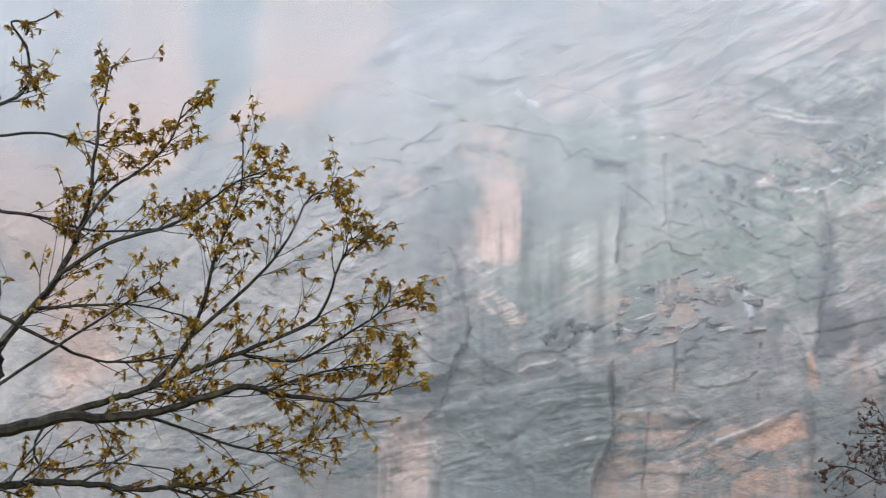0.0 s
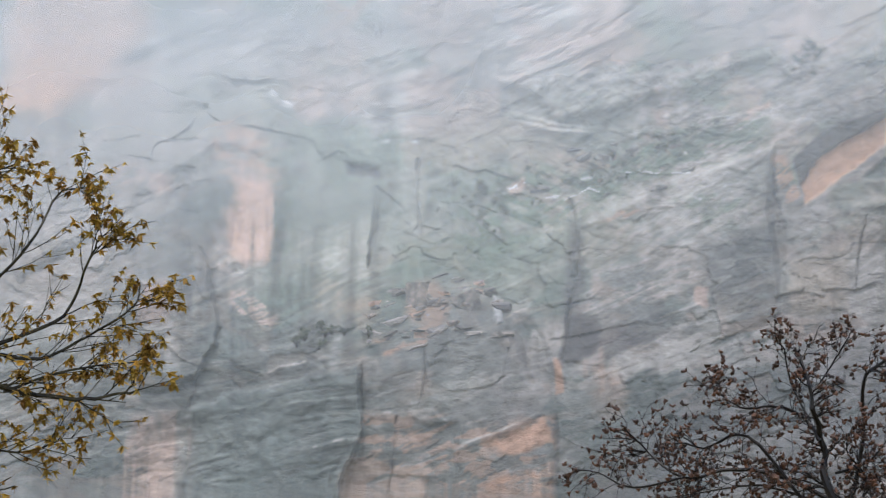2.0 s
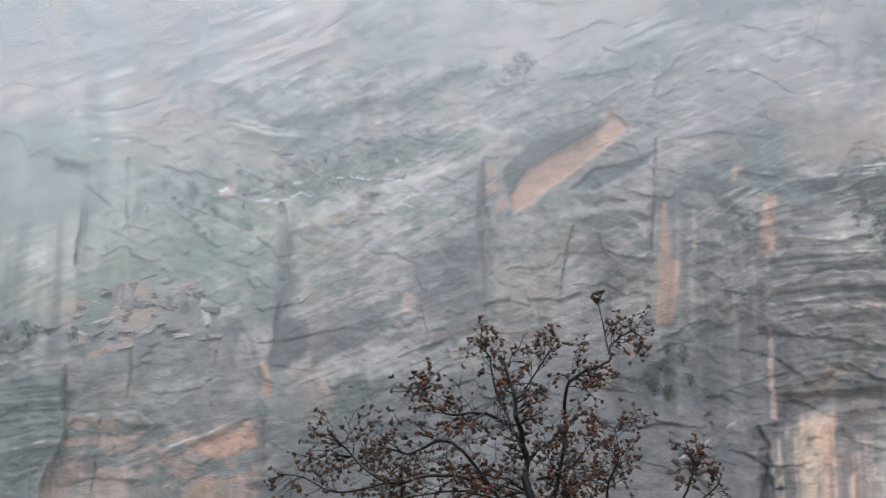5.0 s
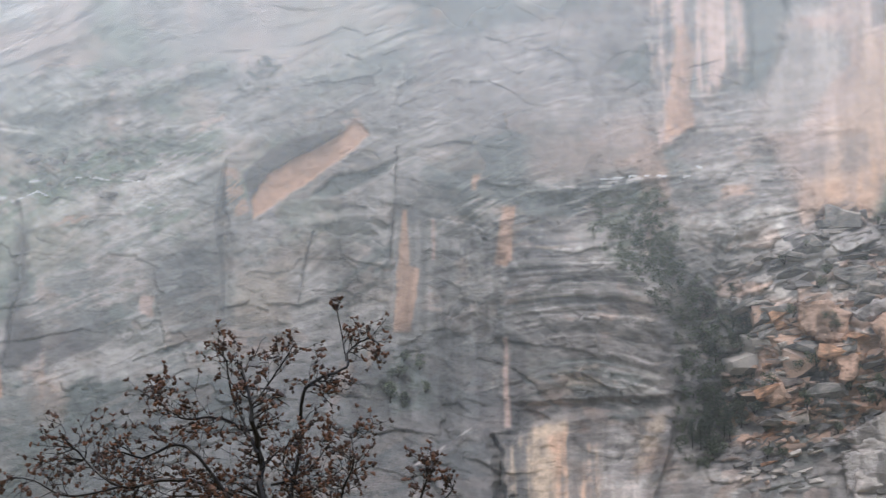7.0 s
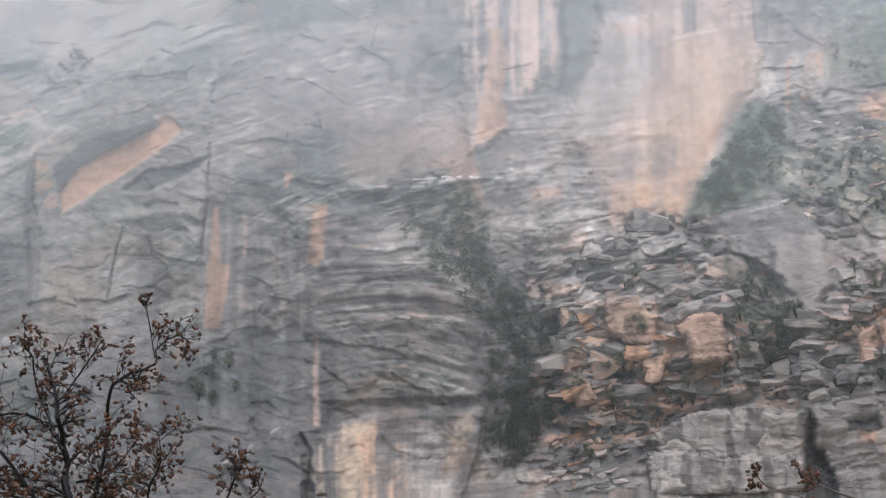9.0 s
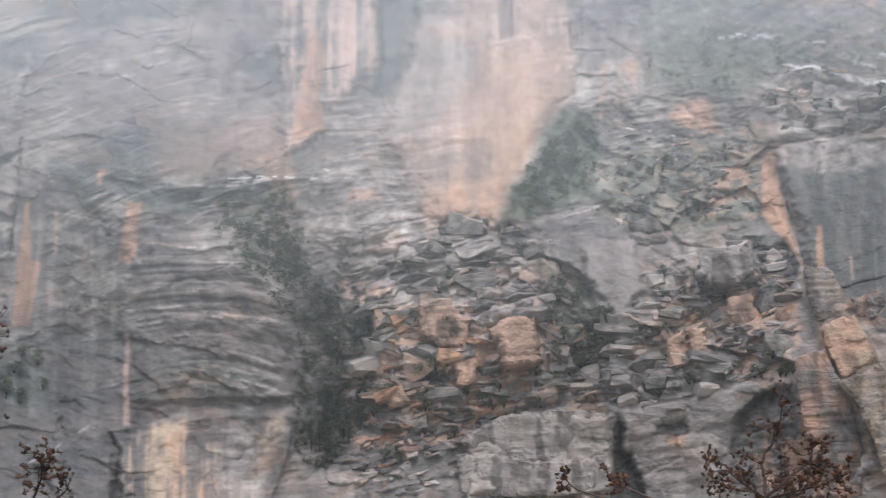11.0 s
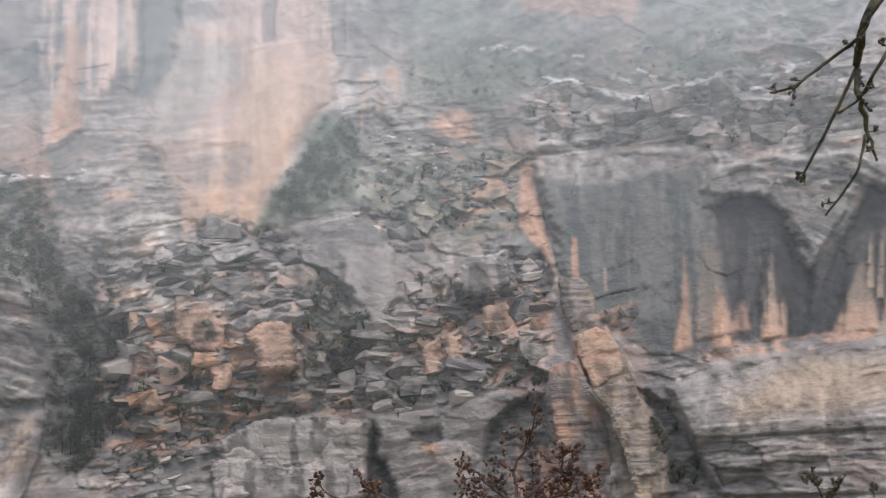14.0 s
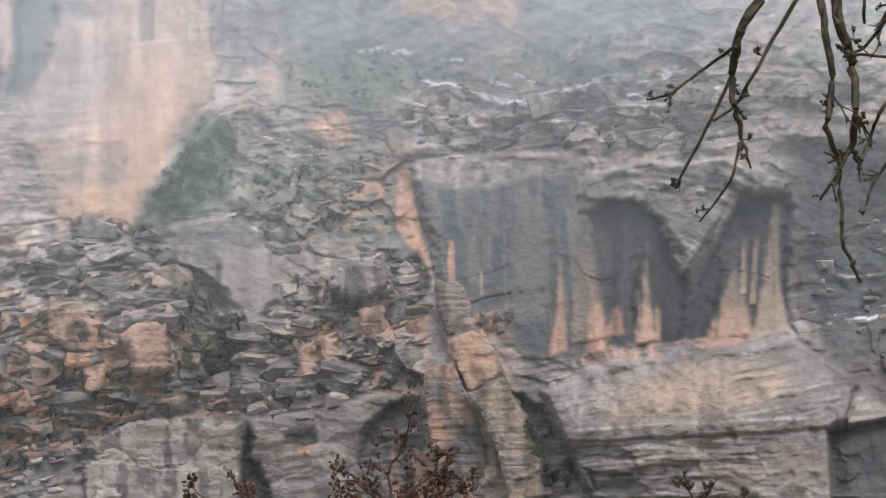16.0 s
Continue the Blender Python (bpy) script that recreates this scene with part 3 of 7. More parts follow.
paint([(88.0, 64.6), (87.5, 67.6), (89.4, 70.4), (93.4, 73.0), (97.5, 75.4), (100.6, 77.6), (102.6, 79.5), (104.1, 78.9), (104.9, 77.3), (101.6, 74.3), (98.4, 72.0), (95.1, 69.4), (91.9, 67.3)], SALMON * 1.1, 1.0, 0.35, "", 0.5)
paint([(83.5, 71.5), (85.1, 72.3), (86.3, 69.4), (87.5, 65.5), (85.8, 64.9), (84.5, 68.1)], SALMON, 0.7, 0.5, "n")
paint([(100.4, 77.5), (101.7, 80.9), (103.0, 82.1), (104.4, 80.3), (105.2, 77.4), (103.2, 76.1)], SALMON, 0.65, 0.7, "n")
crack([(83.6, 71.9), (83.8, 66.9), (84.4, 64.4)], 0.5, 1.2, 0.7)
slab([(96.1, 68.2), (99.8, 71.2), (104.1, 71.8), (108.9, 73.6), (107.6, 71.8), (101.8, 68.7), (97.7, 67.8)], -0.8, 0.35, 0.4)
paint([(96.1, 68.2), (99.8, 71.2), (104.1, 71.8), (108.9, 73.6), (107.6, 71.8), (101.8, 68.7), (97.7, 67.8)], TEAL * 0.7, 0.85, 0.4, "", 0.5)
paint([(104.7, 68), (108.8, 73), (109, 67.9), (106.9, 62.2), (105.3, 60.6)], PALE, 0.5, 0.6)
crack([(97.1, 64.3), (95.5, 59.2), (94.5, 52.6)], 0.5, 1.4, 0.85, 0.3)
crack([(109.3, 90.6), (108.8, 82.1)], 0.6, 1.5, 0.6)
crack([(109.1, 78.7), (108.7, 67.9), (107.7, 58.9)], 0.6, 1.8, 0.7)
paint([(108.1, 89.4), (109.3, 89.3), (109, 81.3), (107.4, 81.8)], PALE, 0.6, 0.5, "n")
paint([(99, 50.5), (100.7, 55.4), (108.3, 61.7), (108.3, 57.6), (103.8, 52.4)], TEAL * 0.5, 0.85, 1.2, "b")
paint([(85.9, 56.9), (94, 59.2), (93.4, 49.4), (85, 49.5)], BUFF, 0.35, 1.2)
slab([(84.8, 63.1), (108.6, 66.7), (107.5, 56.4), (99.4, 49.3), (84.2, 47.9)], 1.2, 0.8, 1.0, 0.0)
paint([(109.6, 66.2), (110.3, 66.2), (110.3, 58), (111.7, 57.5), (110.6, 48.4), (108.1, 48.3), (108.5, 56.4)], SALMON * 1.05, 0.95, 0.3, "", 0.35)
paint([(113.7, 64.8), (114.3, 64.8), (114.1, 58.7), (113.5, 58.7)], PINK, 0.7, 0.25, "", 0.3)
paint([(104.1, 46.9), (105.1, 46.9), (104.8, 42.8), (104.1, 43.2)], SALMON, 0.8, 0.3, "", 0.3)
paint([(100.3, 44), (102.3, 43.6), (101.1, 39.1), (98.7, 35.9), (99.5, 39.9)], SALMON, 0.55, 0.5, "", 0.4)
paint([(97.2, 29.9), (102, 30.7), (103.6, 27.9), (98, 27.1)], SALMON, 0.75, 0.6, "n")
paint([(103.6, 31.1), (113.2, 33.5), (111.6, 31.1), (104.4, 29.5)], BUFF, 0.45, 0.8, "b")
paint([(104.3, 43.2), (111.6, 45.7), (114, 37.6), (107.6, 35.9)], MOSS, 0.75, 1.2, "n")
paint([(97.1, 35.9), (124.4, 36.7), (124.4, 24.5), (97.3, 24.5)], PINK * 0.8, 0.3, 1.5, "b")
paint([(52.8, 39.9), (97.1, 40.7), (122.9, 47.3), (122.8, 24.6), (53.4, 24.1)], TEAL * 0.65, 0.45, 5.0)
paint([(82.8, 62.7), (118.8, 67.5), (128.1, 45.3), (117.7, 37.6), (64.8, 41.5)], TEAL * 0.75, 0.25, 5.0)
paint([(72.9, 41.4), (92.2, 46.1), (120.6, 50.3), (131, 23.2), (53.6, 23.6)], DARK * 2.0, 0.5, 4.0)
# more painted shade along the same gully
paint([(53.8, 62.9), (55.9, 62.9), (56, 54.6), (56.7, 49.6), (59.3, 46.3), (56.7, 43.1), (52.7, 42.2), (53.5, 49.6)], DARK * 1.2, 0.6, 0.8)
paint([(56.7, 57.1), (68.1, 57.1), (69.7, 50.9), (59.2, 47.2)], PALE, 0.35, 1.2, "n")
# columns and the great pink face
slab([(145.8, 103.7), (160.2, 103.1), (159.6, 90.1), (156.9, 86), (154.2, 81.8), (153, 77.2), (146.8, 74.6), (145.3, 80.4)], 1.5, 1.2)
paint([(146.6, 103.7), (160, 103.1), (159.6, 90.1), (157.1, 86), (154.2, 81.8), (152.8, 77.5), (147, 74.8), (148.2, 82), (145.4, 86.4)], PINK, 0.85, 0.8, "v")
paint([(149.3, 94), (151.2, 93.9), (152.4, 77.5), (148.1, 76.2), (148.2, 82)], SALMON, 0.9, 0.5)
crack([(150.5, 87.1), (152.8, 87.4), (155.3, 87.9)], 0.35, 0.8, 0.5)
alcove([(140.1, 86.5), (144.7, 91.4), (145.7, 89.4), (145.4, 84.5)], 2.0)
# dark teal here is rock colour with the recess shade painted in
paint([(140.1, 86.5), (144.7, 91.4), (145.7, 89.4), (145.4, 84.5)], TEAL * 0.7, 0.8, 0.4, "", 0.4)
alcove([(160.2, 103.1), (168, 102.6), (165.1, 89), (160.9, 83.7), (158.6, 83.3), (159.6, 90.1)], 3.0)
# same for the taller recess: teal rock plus painted shade
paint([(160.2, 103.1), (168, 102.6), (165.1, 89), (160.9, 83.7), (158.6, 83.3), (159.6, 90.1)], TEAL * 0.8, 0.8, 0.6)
crack([(133.4, 95.3), (132.1, 91), (131.8, 88.4)], 0.6, 1.0, 0.5)
slab([(165.6, 92.8), (170.6, 95), (174, 104.1), (188.3, 103.9), (187.8, 83), (182.9, 77.2), (178, 65), (168, 63.4), (166.8, 70.5), (161.4, 77.3), (163.9, 85)], 2.0, 2.2)
paint([(165.6, 92.8), (170.6, 95), (174, 104.1), (188.3, 103.9), (187.8, 83), (182.9, 77.2), (178, 65), (168, 63.4), (166.8, 70.5), (161.4, 77.3), (163.9, 85)], PINK, 0.7, 2.5)
paint([(174.8, 91), (187.2, 90.4), (187.1, 83.5), (182.9, 77.6), (178, 65.2), (168, 63.1), (167.6, 69.3), (174.6, 71.3), (170.5, 77.3), (175.5, 81.5)], np.array((0.6, 0.425, 0.325)), 0.8, 1.6)
paint([(181.3, 77.2), (183.1, 77.8), (178, 65.2), (168, 63.1), (167.9, 68.8), (174.6, 69.6)], SALMON, 0.6, 1.0, "v")
paint([(161.4, 77.1), (165.8, 92.6), (173.1, 91), (173.7, 87.1), (170.6, 82.4), (167.2, 77.5)], PALE * 0.9, 0.75, 1.0)
paint([(167.3, 93.7), (174.8, 94.5), (174.8, 92.6), (168.9, 92.3)], PINK, 0.9, 0.5)
paint([(167.2, 74.8), (177.9, 75.5), (177.1, 71.3), (168, 69.7)], GREY, 0.55, 1.0)
paint([(180.7, 104), (187.4, 103.9), (187.2, 86.5), (182.2, 86.6)], PINK * 1.1, 0.7, 1.0, "v")
slab([(177.6, 104.1), (179.6, 104), (179.4, 92.2), (177.6, 91.7)], -0.8, 0.3, 0.3)
paint([(177.6, 104.1), (179.6, 104), (179.4, 92.2), (177.6, 91.7)], GREY, 0.75, 0.4, "", 0.3)
slab([(187.9, 103.9), (190.1, 103.8), (189.7, 90.7), (187.9, 90.3)], -0.8, 0.3, 0.3)
paint([(187.9, 103.9), (190.1, 103.8), (189.7, 90.7), (187.9, 90.3)], GREY, 0.75, 0.4, "", 0.3)
ledge([(161.4, 77.1), (167.2, 77.3), (174.6, 76.8)], 0.6, 1.5, 0.2)
paint([(168.9, 72.2), (170.5, 72.2), (170, 63.4), (168, 63.1)], GREY, 0.4, 0.5, "v")
# the slope of scrub beside it
slab([(177, 64.4), (187.3, 81.3), (192.1, 78.2), (191.8, 68.5), (181.9, 65.4)], 0.8, 0.8)
paint([(177, 64.4), (187.3, 81.3), (192.1, 78.2), (191.8, 68.5), (181.9, 65.4)], MOSS * 0.9, 0.8, 1.0)
paint([(192.3, 87.9), (193.5, 87.5), (193.6, 81.6), (192.4, 79.4)], SALMON, 0.8, 0.4, "v", 0.4)
paint([(194.8, 87.6), (197.6, 88), (197.3, 79.7), (194.4, 80.3)], SALMON, 0.8, 0.4, "v", 0.4)
paint([(187.7, 90), (190.1, 97.8), (195.9, 98), (196, 88.4), (190.3, 85.8)], GREY, 0.7, 0.8)
crack([(188.1, 93.5), (187.9, 90), (192.7, 89.4)], 0.5, 1.5, 0.6)
paint([(202.2, 79.8), (206.8, 82.7), (210.1, 77), (206, 76.4)], SALMON, 0.75, 0.7, "n")
paint([(192, 74.3), (216.7, 76.2), (214.2, 64.8), (207.6, 61.4), (192.1, 65.9)], MOSS * 1.1, 0.45, 2.5)
paint([(192, 74.3), (216.7, 76.2), (214.2, 64.8), (207.6, 61.4), (192.1, 65.9)], BUFF, 0.3, 2.5, "n")
paint([(210.1, 74), (215, 74), (213.8, 67.3), (206.8, 64.6)], SALMON, 0.55, 1.0, "n")
paint([(198.4, 91.9), (210.1, 92.9), (221.7, 86.8), (216.7, 83.4), (210.1, 81.7), (203.5, 83.4), (198.5, 85)], MOSS * 1.3, 0.5, 1.5)
ledge([(198.9, 88.1), (202.2, 88.2), (205.9, 87.7)], 0.7, 1.5, 0.2)
paint([(215.1, 105.2), (237, 104.9), (231.4, 94.9), (215.1, 96)], SALMON * 1.1, 0.95, 0.9)
paint([(215.1, 94.7), (248.4, 94), (252.3, 85.3), (215.1, 86)], MOSS * 1.3, 0.5, 2.0, "n")
paint([(216, 86), (240, 86), (266, 88), (268, 82), (266, 75), (240.8, 75.4), (216.3, 76)], PALE, 0.45, 1.5)
# strata dome, gully, buff foot
slab([(125, 58), (129.5, 62.1), (139.3, 61.6), (144.8, 53.6), (148.2, 43.8), (147.6, 36.1), (124.8, 35.5), (123.7, 44)], 2.2, 1.2, 1.0, 0.3)
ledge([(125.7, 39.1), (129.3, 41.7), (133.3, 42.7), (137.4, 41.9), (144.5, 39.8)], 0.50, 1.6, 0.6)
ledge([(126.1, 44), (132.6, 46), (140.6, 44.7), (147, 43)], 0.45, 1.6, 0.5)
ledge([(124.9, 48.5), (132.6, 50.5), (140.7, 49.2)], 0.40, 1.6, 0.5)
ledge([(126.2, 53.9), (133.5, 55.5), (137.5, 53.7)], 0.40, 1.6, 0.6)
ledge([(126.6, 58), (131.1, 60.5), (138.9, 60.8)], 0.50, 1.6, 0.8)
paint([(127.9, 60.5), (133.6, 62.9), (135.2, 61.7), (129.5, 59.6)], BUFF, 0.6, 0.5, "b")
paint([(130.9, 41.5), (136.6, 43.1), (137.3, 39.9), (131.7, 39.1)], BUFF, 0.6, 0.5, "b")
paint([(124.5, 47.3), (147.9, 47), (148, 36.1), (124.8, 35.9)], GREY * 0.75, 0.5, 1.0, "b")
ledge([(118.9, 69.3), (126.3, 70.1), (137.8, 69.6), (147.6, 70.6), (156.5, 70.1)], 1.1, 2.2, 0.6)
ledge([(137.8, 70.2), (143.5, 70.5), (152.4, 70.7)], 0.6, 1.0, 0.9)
paint([(135.2, 62.9), (137.7, 68.3), (145.9, 69), (149.4, 63.5), (150.1, 55.2), (142.4, 55.3), (137.6, 60.4)], MOSS * 0.75, 0.7, 1.5, "n")
paint([(127.2, 76.5), (146.1, 80.4), (146.8, 71.9), (127.1, 70.6)], PINK * 0.75, 0.45, 2.0)
alcove([(126.7, 68.4), (133.7, 69.2), (133.6, 66.1), (127.1, 65.9)], 1.5)
paint([(122.6, 58), (124.1, 66.4), (125.7, 66.5), (125.2, 58.7), (124.2, 57.6)], SALMON, 0.85, 0.4, "", 0.4)
paint([(119.6, 71.3), (120.7, 71.4), (120.1, 68.9), (119.4, 69.1)], SALMON, 0.7, 0.3, "", 0.3)
paint([(156, 67.9), (160.5, 69), (160.8, 67.1), (156.4, 66.8)], SALMON, 0.55, 0.4, "n")
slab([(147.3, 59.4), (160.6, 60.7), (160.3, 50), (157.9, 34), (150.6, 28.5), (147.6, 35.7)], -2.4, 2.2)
# the gully's hollow is tinted dark under its scrub
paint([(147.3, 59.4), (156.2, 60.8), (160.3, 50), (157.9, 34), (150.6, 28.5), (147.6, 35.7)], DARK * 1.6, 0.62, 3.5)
slab([(123.9, 32.3), (128.5, 35.5), (136.5, 36.5), (147.3, 36.7), (146.7, 30.9), (145, 24.4), (123.6, 24.6)], 2.6, 0.4)
paint([(124.3, 32.3), (128.4, 35.3), (136.5, 36.2), (136.9, 24.5), (124.2, 24.5)], BUFF, 0.85, 0.7, "v")
paint([(129.6, 33.5), (136.1, 35.8), (136.3, 24.5), (130.3, 24.5)], SALMON, 0.6, 0.7, "v")
paint([(142.1, 36.2), (146, 36.1), (145.1, 30.9), (141.9, 28.6)], BUFF, 0.5, 0.7, "b")
slab([(125.3, 37.9), (147.7, 38.5), (147.6, 36.5), (136.5, 36.2), (128.4, 35.3)], -1.6, 0.4, 0.5)
paint([(144.4, 34.2), (147.2, 34.5), (145.9, 27.8), (144.3, 27)], DARK, 0.6, 0.6)
crack([(122.4, 33.1), (123.8, 31.1), (122.8, 24.6)], 1.0, 2.2, 0.7)
paint([(124.5, 48.1), (126.9, 47.3), (126.8, 35.5), (124.4, 33.9)], DARK, 0.55, 0.6)
paint([(123.8, 47.3), (124.4, 47.3), (124.8, 34.7), (124, 34.7)], PINK, 0.7, 0.3, "", 0.3)
slab([(111.6, 28.3), (120.4, 35), (123, 31.1), (122, 24.6), (114.8, 24.6)], 1.8, 0.5)
ledge([(108.4, 27.1), (115.6, 31.9), (121.2, 35.9)], 1.0, 2.0, 0.7)
ledge([(97.2, 31.1), (103.6, 35.1), (111.6, 36.3)], 0.8, 2.0, 0.5)
paint([(119.7, 49), (124.5, 50.6), (124.5, 37.5), (115.6, 34.3), (113.2, 43.2)], DARK * 1.3, 0.5, 1.0, "n")
# broken rock of the east
slab([(161.9, 58.2), (166.5, 61.6), (176, 62.7), (192.3, 51.4), (185.2, 44), (185.3, 38.4), (176.6, 36.7), (159.4, 38.1), (158.9, 54.1)], 2.6, 0.8)
slab([(169.7, 63.2), (171.2, 66.2), (175.3, 66.2), (176.2, 63.4), (170.5, 61.6)], 1.8, 0.4)
paint([(169.3, 63.2), (171.2, 66.4), (175.3, 66.3), (176.2, 63.5)], DARK, 0.6, 0.4, "n")
alcove([(177.3, 62.3), (178.8, 64.6), (181.8, 62)], 2.2, 0.3)
# the hole's own shade, painted in
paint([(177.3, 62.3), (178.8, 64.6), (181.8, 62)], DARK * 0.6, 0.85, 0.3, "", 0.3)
slab([(189.4, 61.1), (196.4, 61.8), (197.2, 54.3), (194.8, 50.3), (191.0, 49.5), (190.2, 54.4)], 1.0, 0.6)
paint([(189.4, 61.1), (196.4, 61.8), (197.2, 54.3), (194.8, 50.3), (191.0, 49.5), (190.2, 54.4)], GREY * 1.25, 0.9, 0.6)
paint([(164.4, 51.9), (169.2, 52.3), (174, 47.9), (174, 40.5), (171.1, 39.7), (163.8, 46)], SALMON * 1.1, 0.9, 0.6, "c")
paint([(162.1, 52.5), (183.4, 53), (183.7, 40), (175, 36.7), (159.6, 31.7), (155, 31.7), (154.7, 40.3)], SALMON * 1.05, 0.6, 1.2, "c")
paint([(200.3, 53.1), (220.6, 54.7), (220.6, 44.1), (200.4, 43.3)], SALMON, 0.45, 1.2, "c")
paint([(168.5, 48.6), (174, 47.9), (174, 40.5), (171.4, 39.8)], SALMON * 1.15, 0.8, 0.5)
paint([(177.5, 49.6), (180.7, 50.9), (183.4, 46.3), (182.8, 44), (177.7, 43.8)], SALMON * 1.1, 0.95, 0.4, "", 0.6)
slab([(173.2, 49.5), (181.1, 51.1), (183.6, 46.4), (182.8, 43.6), (173.7, 43.9)], 1.6, 0.4)
paint([(171.8, 58.1), (178.1, 58.2), (178.2, 54.9), (173, 54.8)], SALMON, 0.75, 0.6, "c")
paint([(159.4, 40.4), (176.5, 40.7), (177.4, 36.7), (168.9, 32.7), (159.6, 31.7)], SALMON, 0.6, 0.9, "c")
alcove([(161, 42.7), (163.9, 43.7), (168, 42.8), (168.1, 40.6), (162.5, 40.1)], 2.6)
# cave darkness put into the tint over the hollow
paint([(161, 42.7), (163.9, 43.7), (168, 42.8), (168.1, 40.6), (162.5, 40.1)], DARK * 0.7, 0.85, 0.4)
slab([(182.5, 58.7), (190.6, 54.7), (193.9, 48.2), (191.6, 40.8), (184.4, 42.4)], -2.5, 1.0)
paint([(182.5, 58.7), (190.6, 54.7), (193.9, 48.2), (191.6, 40.8), (184.4, 42.4)], MOSS * 0.6, 0.75, 1.0, "n")
slab([(205.4, 57.1), (211.7, 60.2), (214.3, 58.9), (214.5, 55.4), (210.1, 53.6), (206.8, 54.6)], 2.6, 0.35, 0.5)
paint([(205.4, 57.1), (211.7, 60.2), (214.3, 58.9), (214.5, 55.4), (210.1, 53.6), (206.8, 54.6)], GREY * 1.2, 0.8, 0.4)
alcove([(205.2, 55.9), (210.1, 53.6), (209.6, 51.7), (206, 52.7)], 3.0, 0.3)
# shade under the big boulder, as dark colour
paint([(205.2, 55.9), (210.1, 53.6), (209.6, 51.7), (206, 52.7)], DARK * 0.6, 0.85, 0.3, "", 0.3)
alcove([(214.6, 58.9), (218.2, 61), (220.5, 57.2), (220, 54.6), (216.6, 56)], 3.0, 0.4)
# shaded wedge beside it, darkened by colour too
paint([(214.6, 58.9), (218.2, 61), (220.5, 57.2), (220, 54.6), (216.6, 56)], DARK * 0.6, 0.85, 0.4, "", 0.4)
paint([(209.9, 52.7), (213.5, 53.8), (215.9, 49.7), (210.1, 48)], SALMON * 1.1, 0.9, 0.4, "c")
paint([(201, 45.6), (206.8, 48.2), (206.4, 44.8), (202, 43.7)], SALMON * 1.1, 0.85, 0.4, "c")
paint([(215, 56), (218.6, 55.2), (218.2, 53.5), (215.4, 54.4)], SALMON, 0.8, 0.3)
slab([(172, 31.7), (179.8, 37.1), (192.5, 36), (193, 25.5), (172.2, 25.4)], 2.2, 0.6)
paint([(172, 31.7), (179.8, 37.1), (192.5, 36), (193, 25.5), (172.2, 25.4)], PALE * 0.95, 0.8, 0.8)
paint([(193.2, 40.9), (210.1, 41.7), (210.1, 25.5), (193.4, 25.5)], GREY * 1.7, 0.65, 1.5)
paint([(155.5, 61.3), (219.9, 62.2), (219.7, 40), (156.5, 34.8)], PALE * 0.8, 0.25, 3.0, "n")
paint([(179.9, 36.3), (182.1, 36.9), (184.7, 36.1), (183.8, 32.6), (180.2, 32.8)], BUFF, 0.75, 0.5)
crack([(173.2, 31.1), (176.8, 30.7), (183.1, 29.4)], 0.25, 0.5, 0.7, 0.2)
crack([(186.2, 33.1), (190.1, 32.8), (193.3, 32.3)], 0.25, 0.5, 0.7, 0.2)
ledge([(172.9, 26.4), (179.9, 28), (192.5, 30.4)], 0.5, 2.0, 0.5)
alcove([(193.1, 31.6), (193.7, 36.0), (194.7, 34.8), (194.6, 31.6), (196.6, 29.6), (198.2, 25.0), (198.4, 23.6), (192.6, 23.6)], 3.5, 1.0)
# the crevice's deep shade is painted on
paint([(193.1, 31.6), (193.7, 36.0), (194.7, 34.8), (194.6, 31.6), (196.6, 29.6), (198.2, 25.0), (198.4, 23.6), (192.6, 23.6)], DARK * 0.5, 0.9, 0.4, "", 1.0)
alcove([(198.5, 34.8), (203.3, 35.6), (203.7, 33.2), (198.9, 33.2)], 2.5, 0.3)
# likewise the shade in this small hollow
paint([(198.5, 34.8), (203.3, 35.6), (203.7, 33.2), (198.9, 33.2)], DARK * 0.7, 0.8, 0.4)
paint([(200.1, 33.2), (203.3, 33.2), (202.9, 31.2), (200.9, 31.6)], SALMON, 0.8, 0.4)
# leaning pillars
slab([(220.5, 56.4), (224.1, 55.1), (227.1, 49.7), (231.1, 43.2), (232.8, 38.3), (234.9, 32.6), (235.3, 25.2), (229.2, 25.3), (226.9, 35.1), (223, 44.9), (221, 52.7)], 1.0, 0.6, 0.4)
paint([(220.5, 56.4), (224.1, 55.1), (227.1, 49.7), (231.1, 43.2), (232.8, 38.3), (234.9, 32.6), (235.3, 25.2), (229.2, 25.3), (226.9, 35.1), (223, 44.9), (221, 52.7)], BUFF * 0.85, 0.8, 0.5, "", 0.4)
paint([(220.5, 56.4), (224.1, 55.1), (227.1, 49.7), (231.1, 43.2), (232.8, 38.3), (234.9, 32.6), (235.3, 25.2), (229.2, 25.3), (226.9, 35.1), (223, 44.9), (221, 52.7)], GREY * 0.75, 0.55, 0.5, "b", 0.4)
paint([(222.4, 47.7), (227.1, 49.3), (230.3, 44), (225.4, 40.8)], SALMON, 0.6, 0.5, "n")
paint([(228.5, 35.1), (230.5, 35.1), (230.8, 27.8), (229.2, 27.9)], DARK, 0.7, 0.4, "", 0.4)
slab([(219, 43.9), (223, 44.9), (224.7, 40), (227.1, 34.3), (227.8, 25.3), (221.2, 25.4), (219.5, 35.2)], 0.8, 0.6, 0.4)
paint([(219, 43.9), (223, 44.9), (224.7, 40), (223.3, 38.8), (221.6, 25.4), (220.8, 25.4), (219.5, 35.2)], SALMON * 0.95, 0.85, 0.4, "", 0.6)
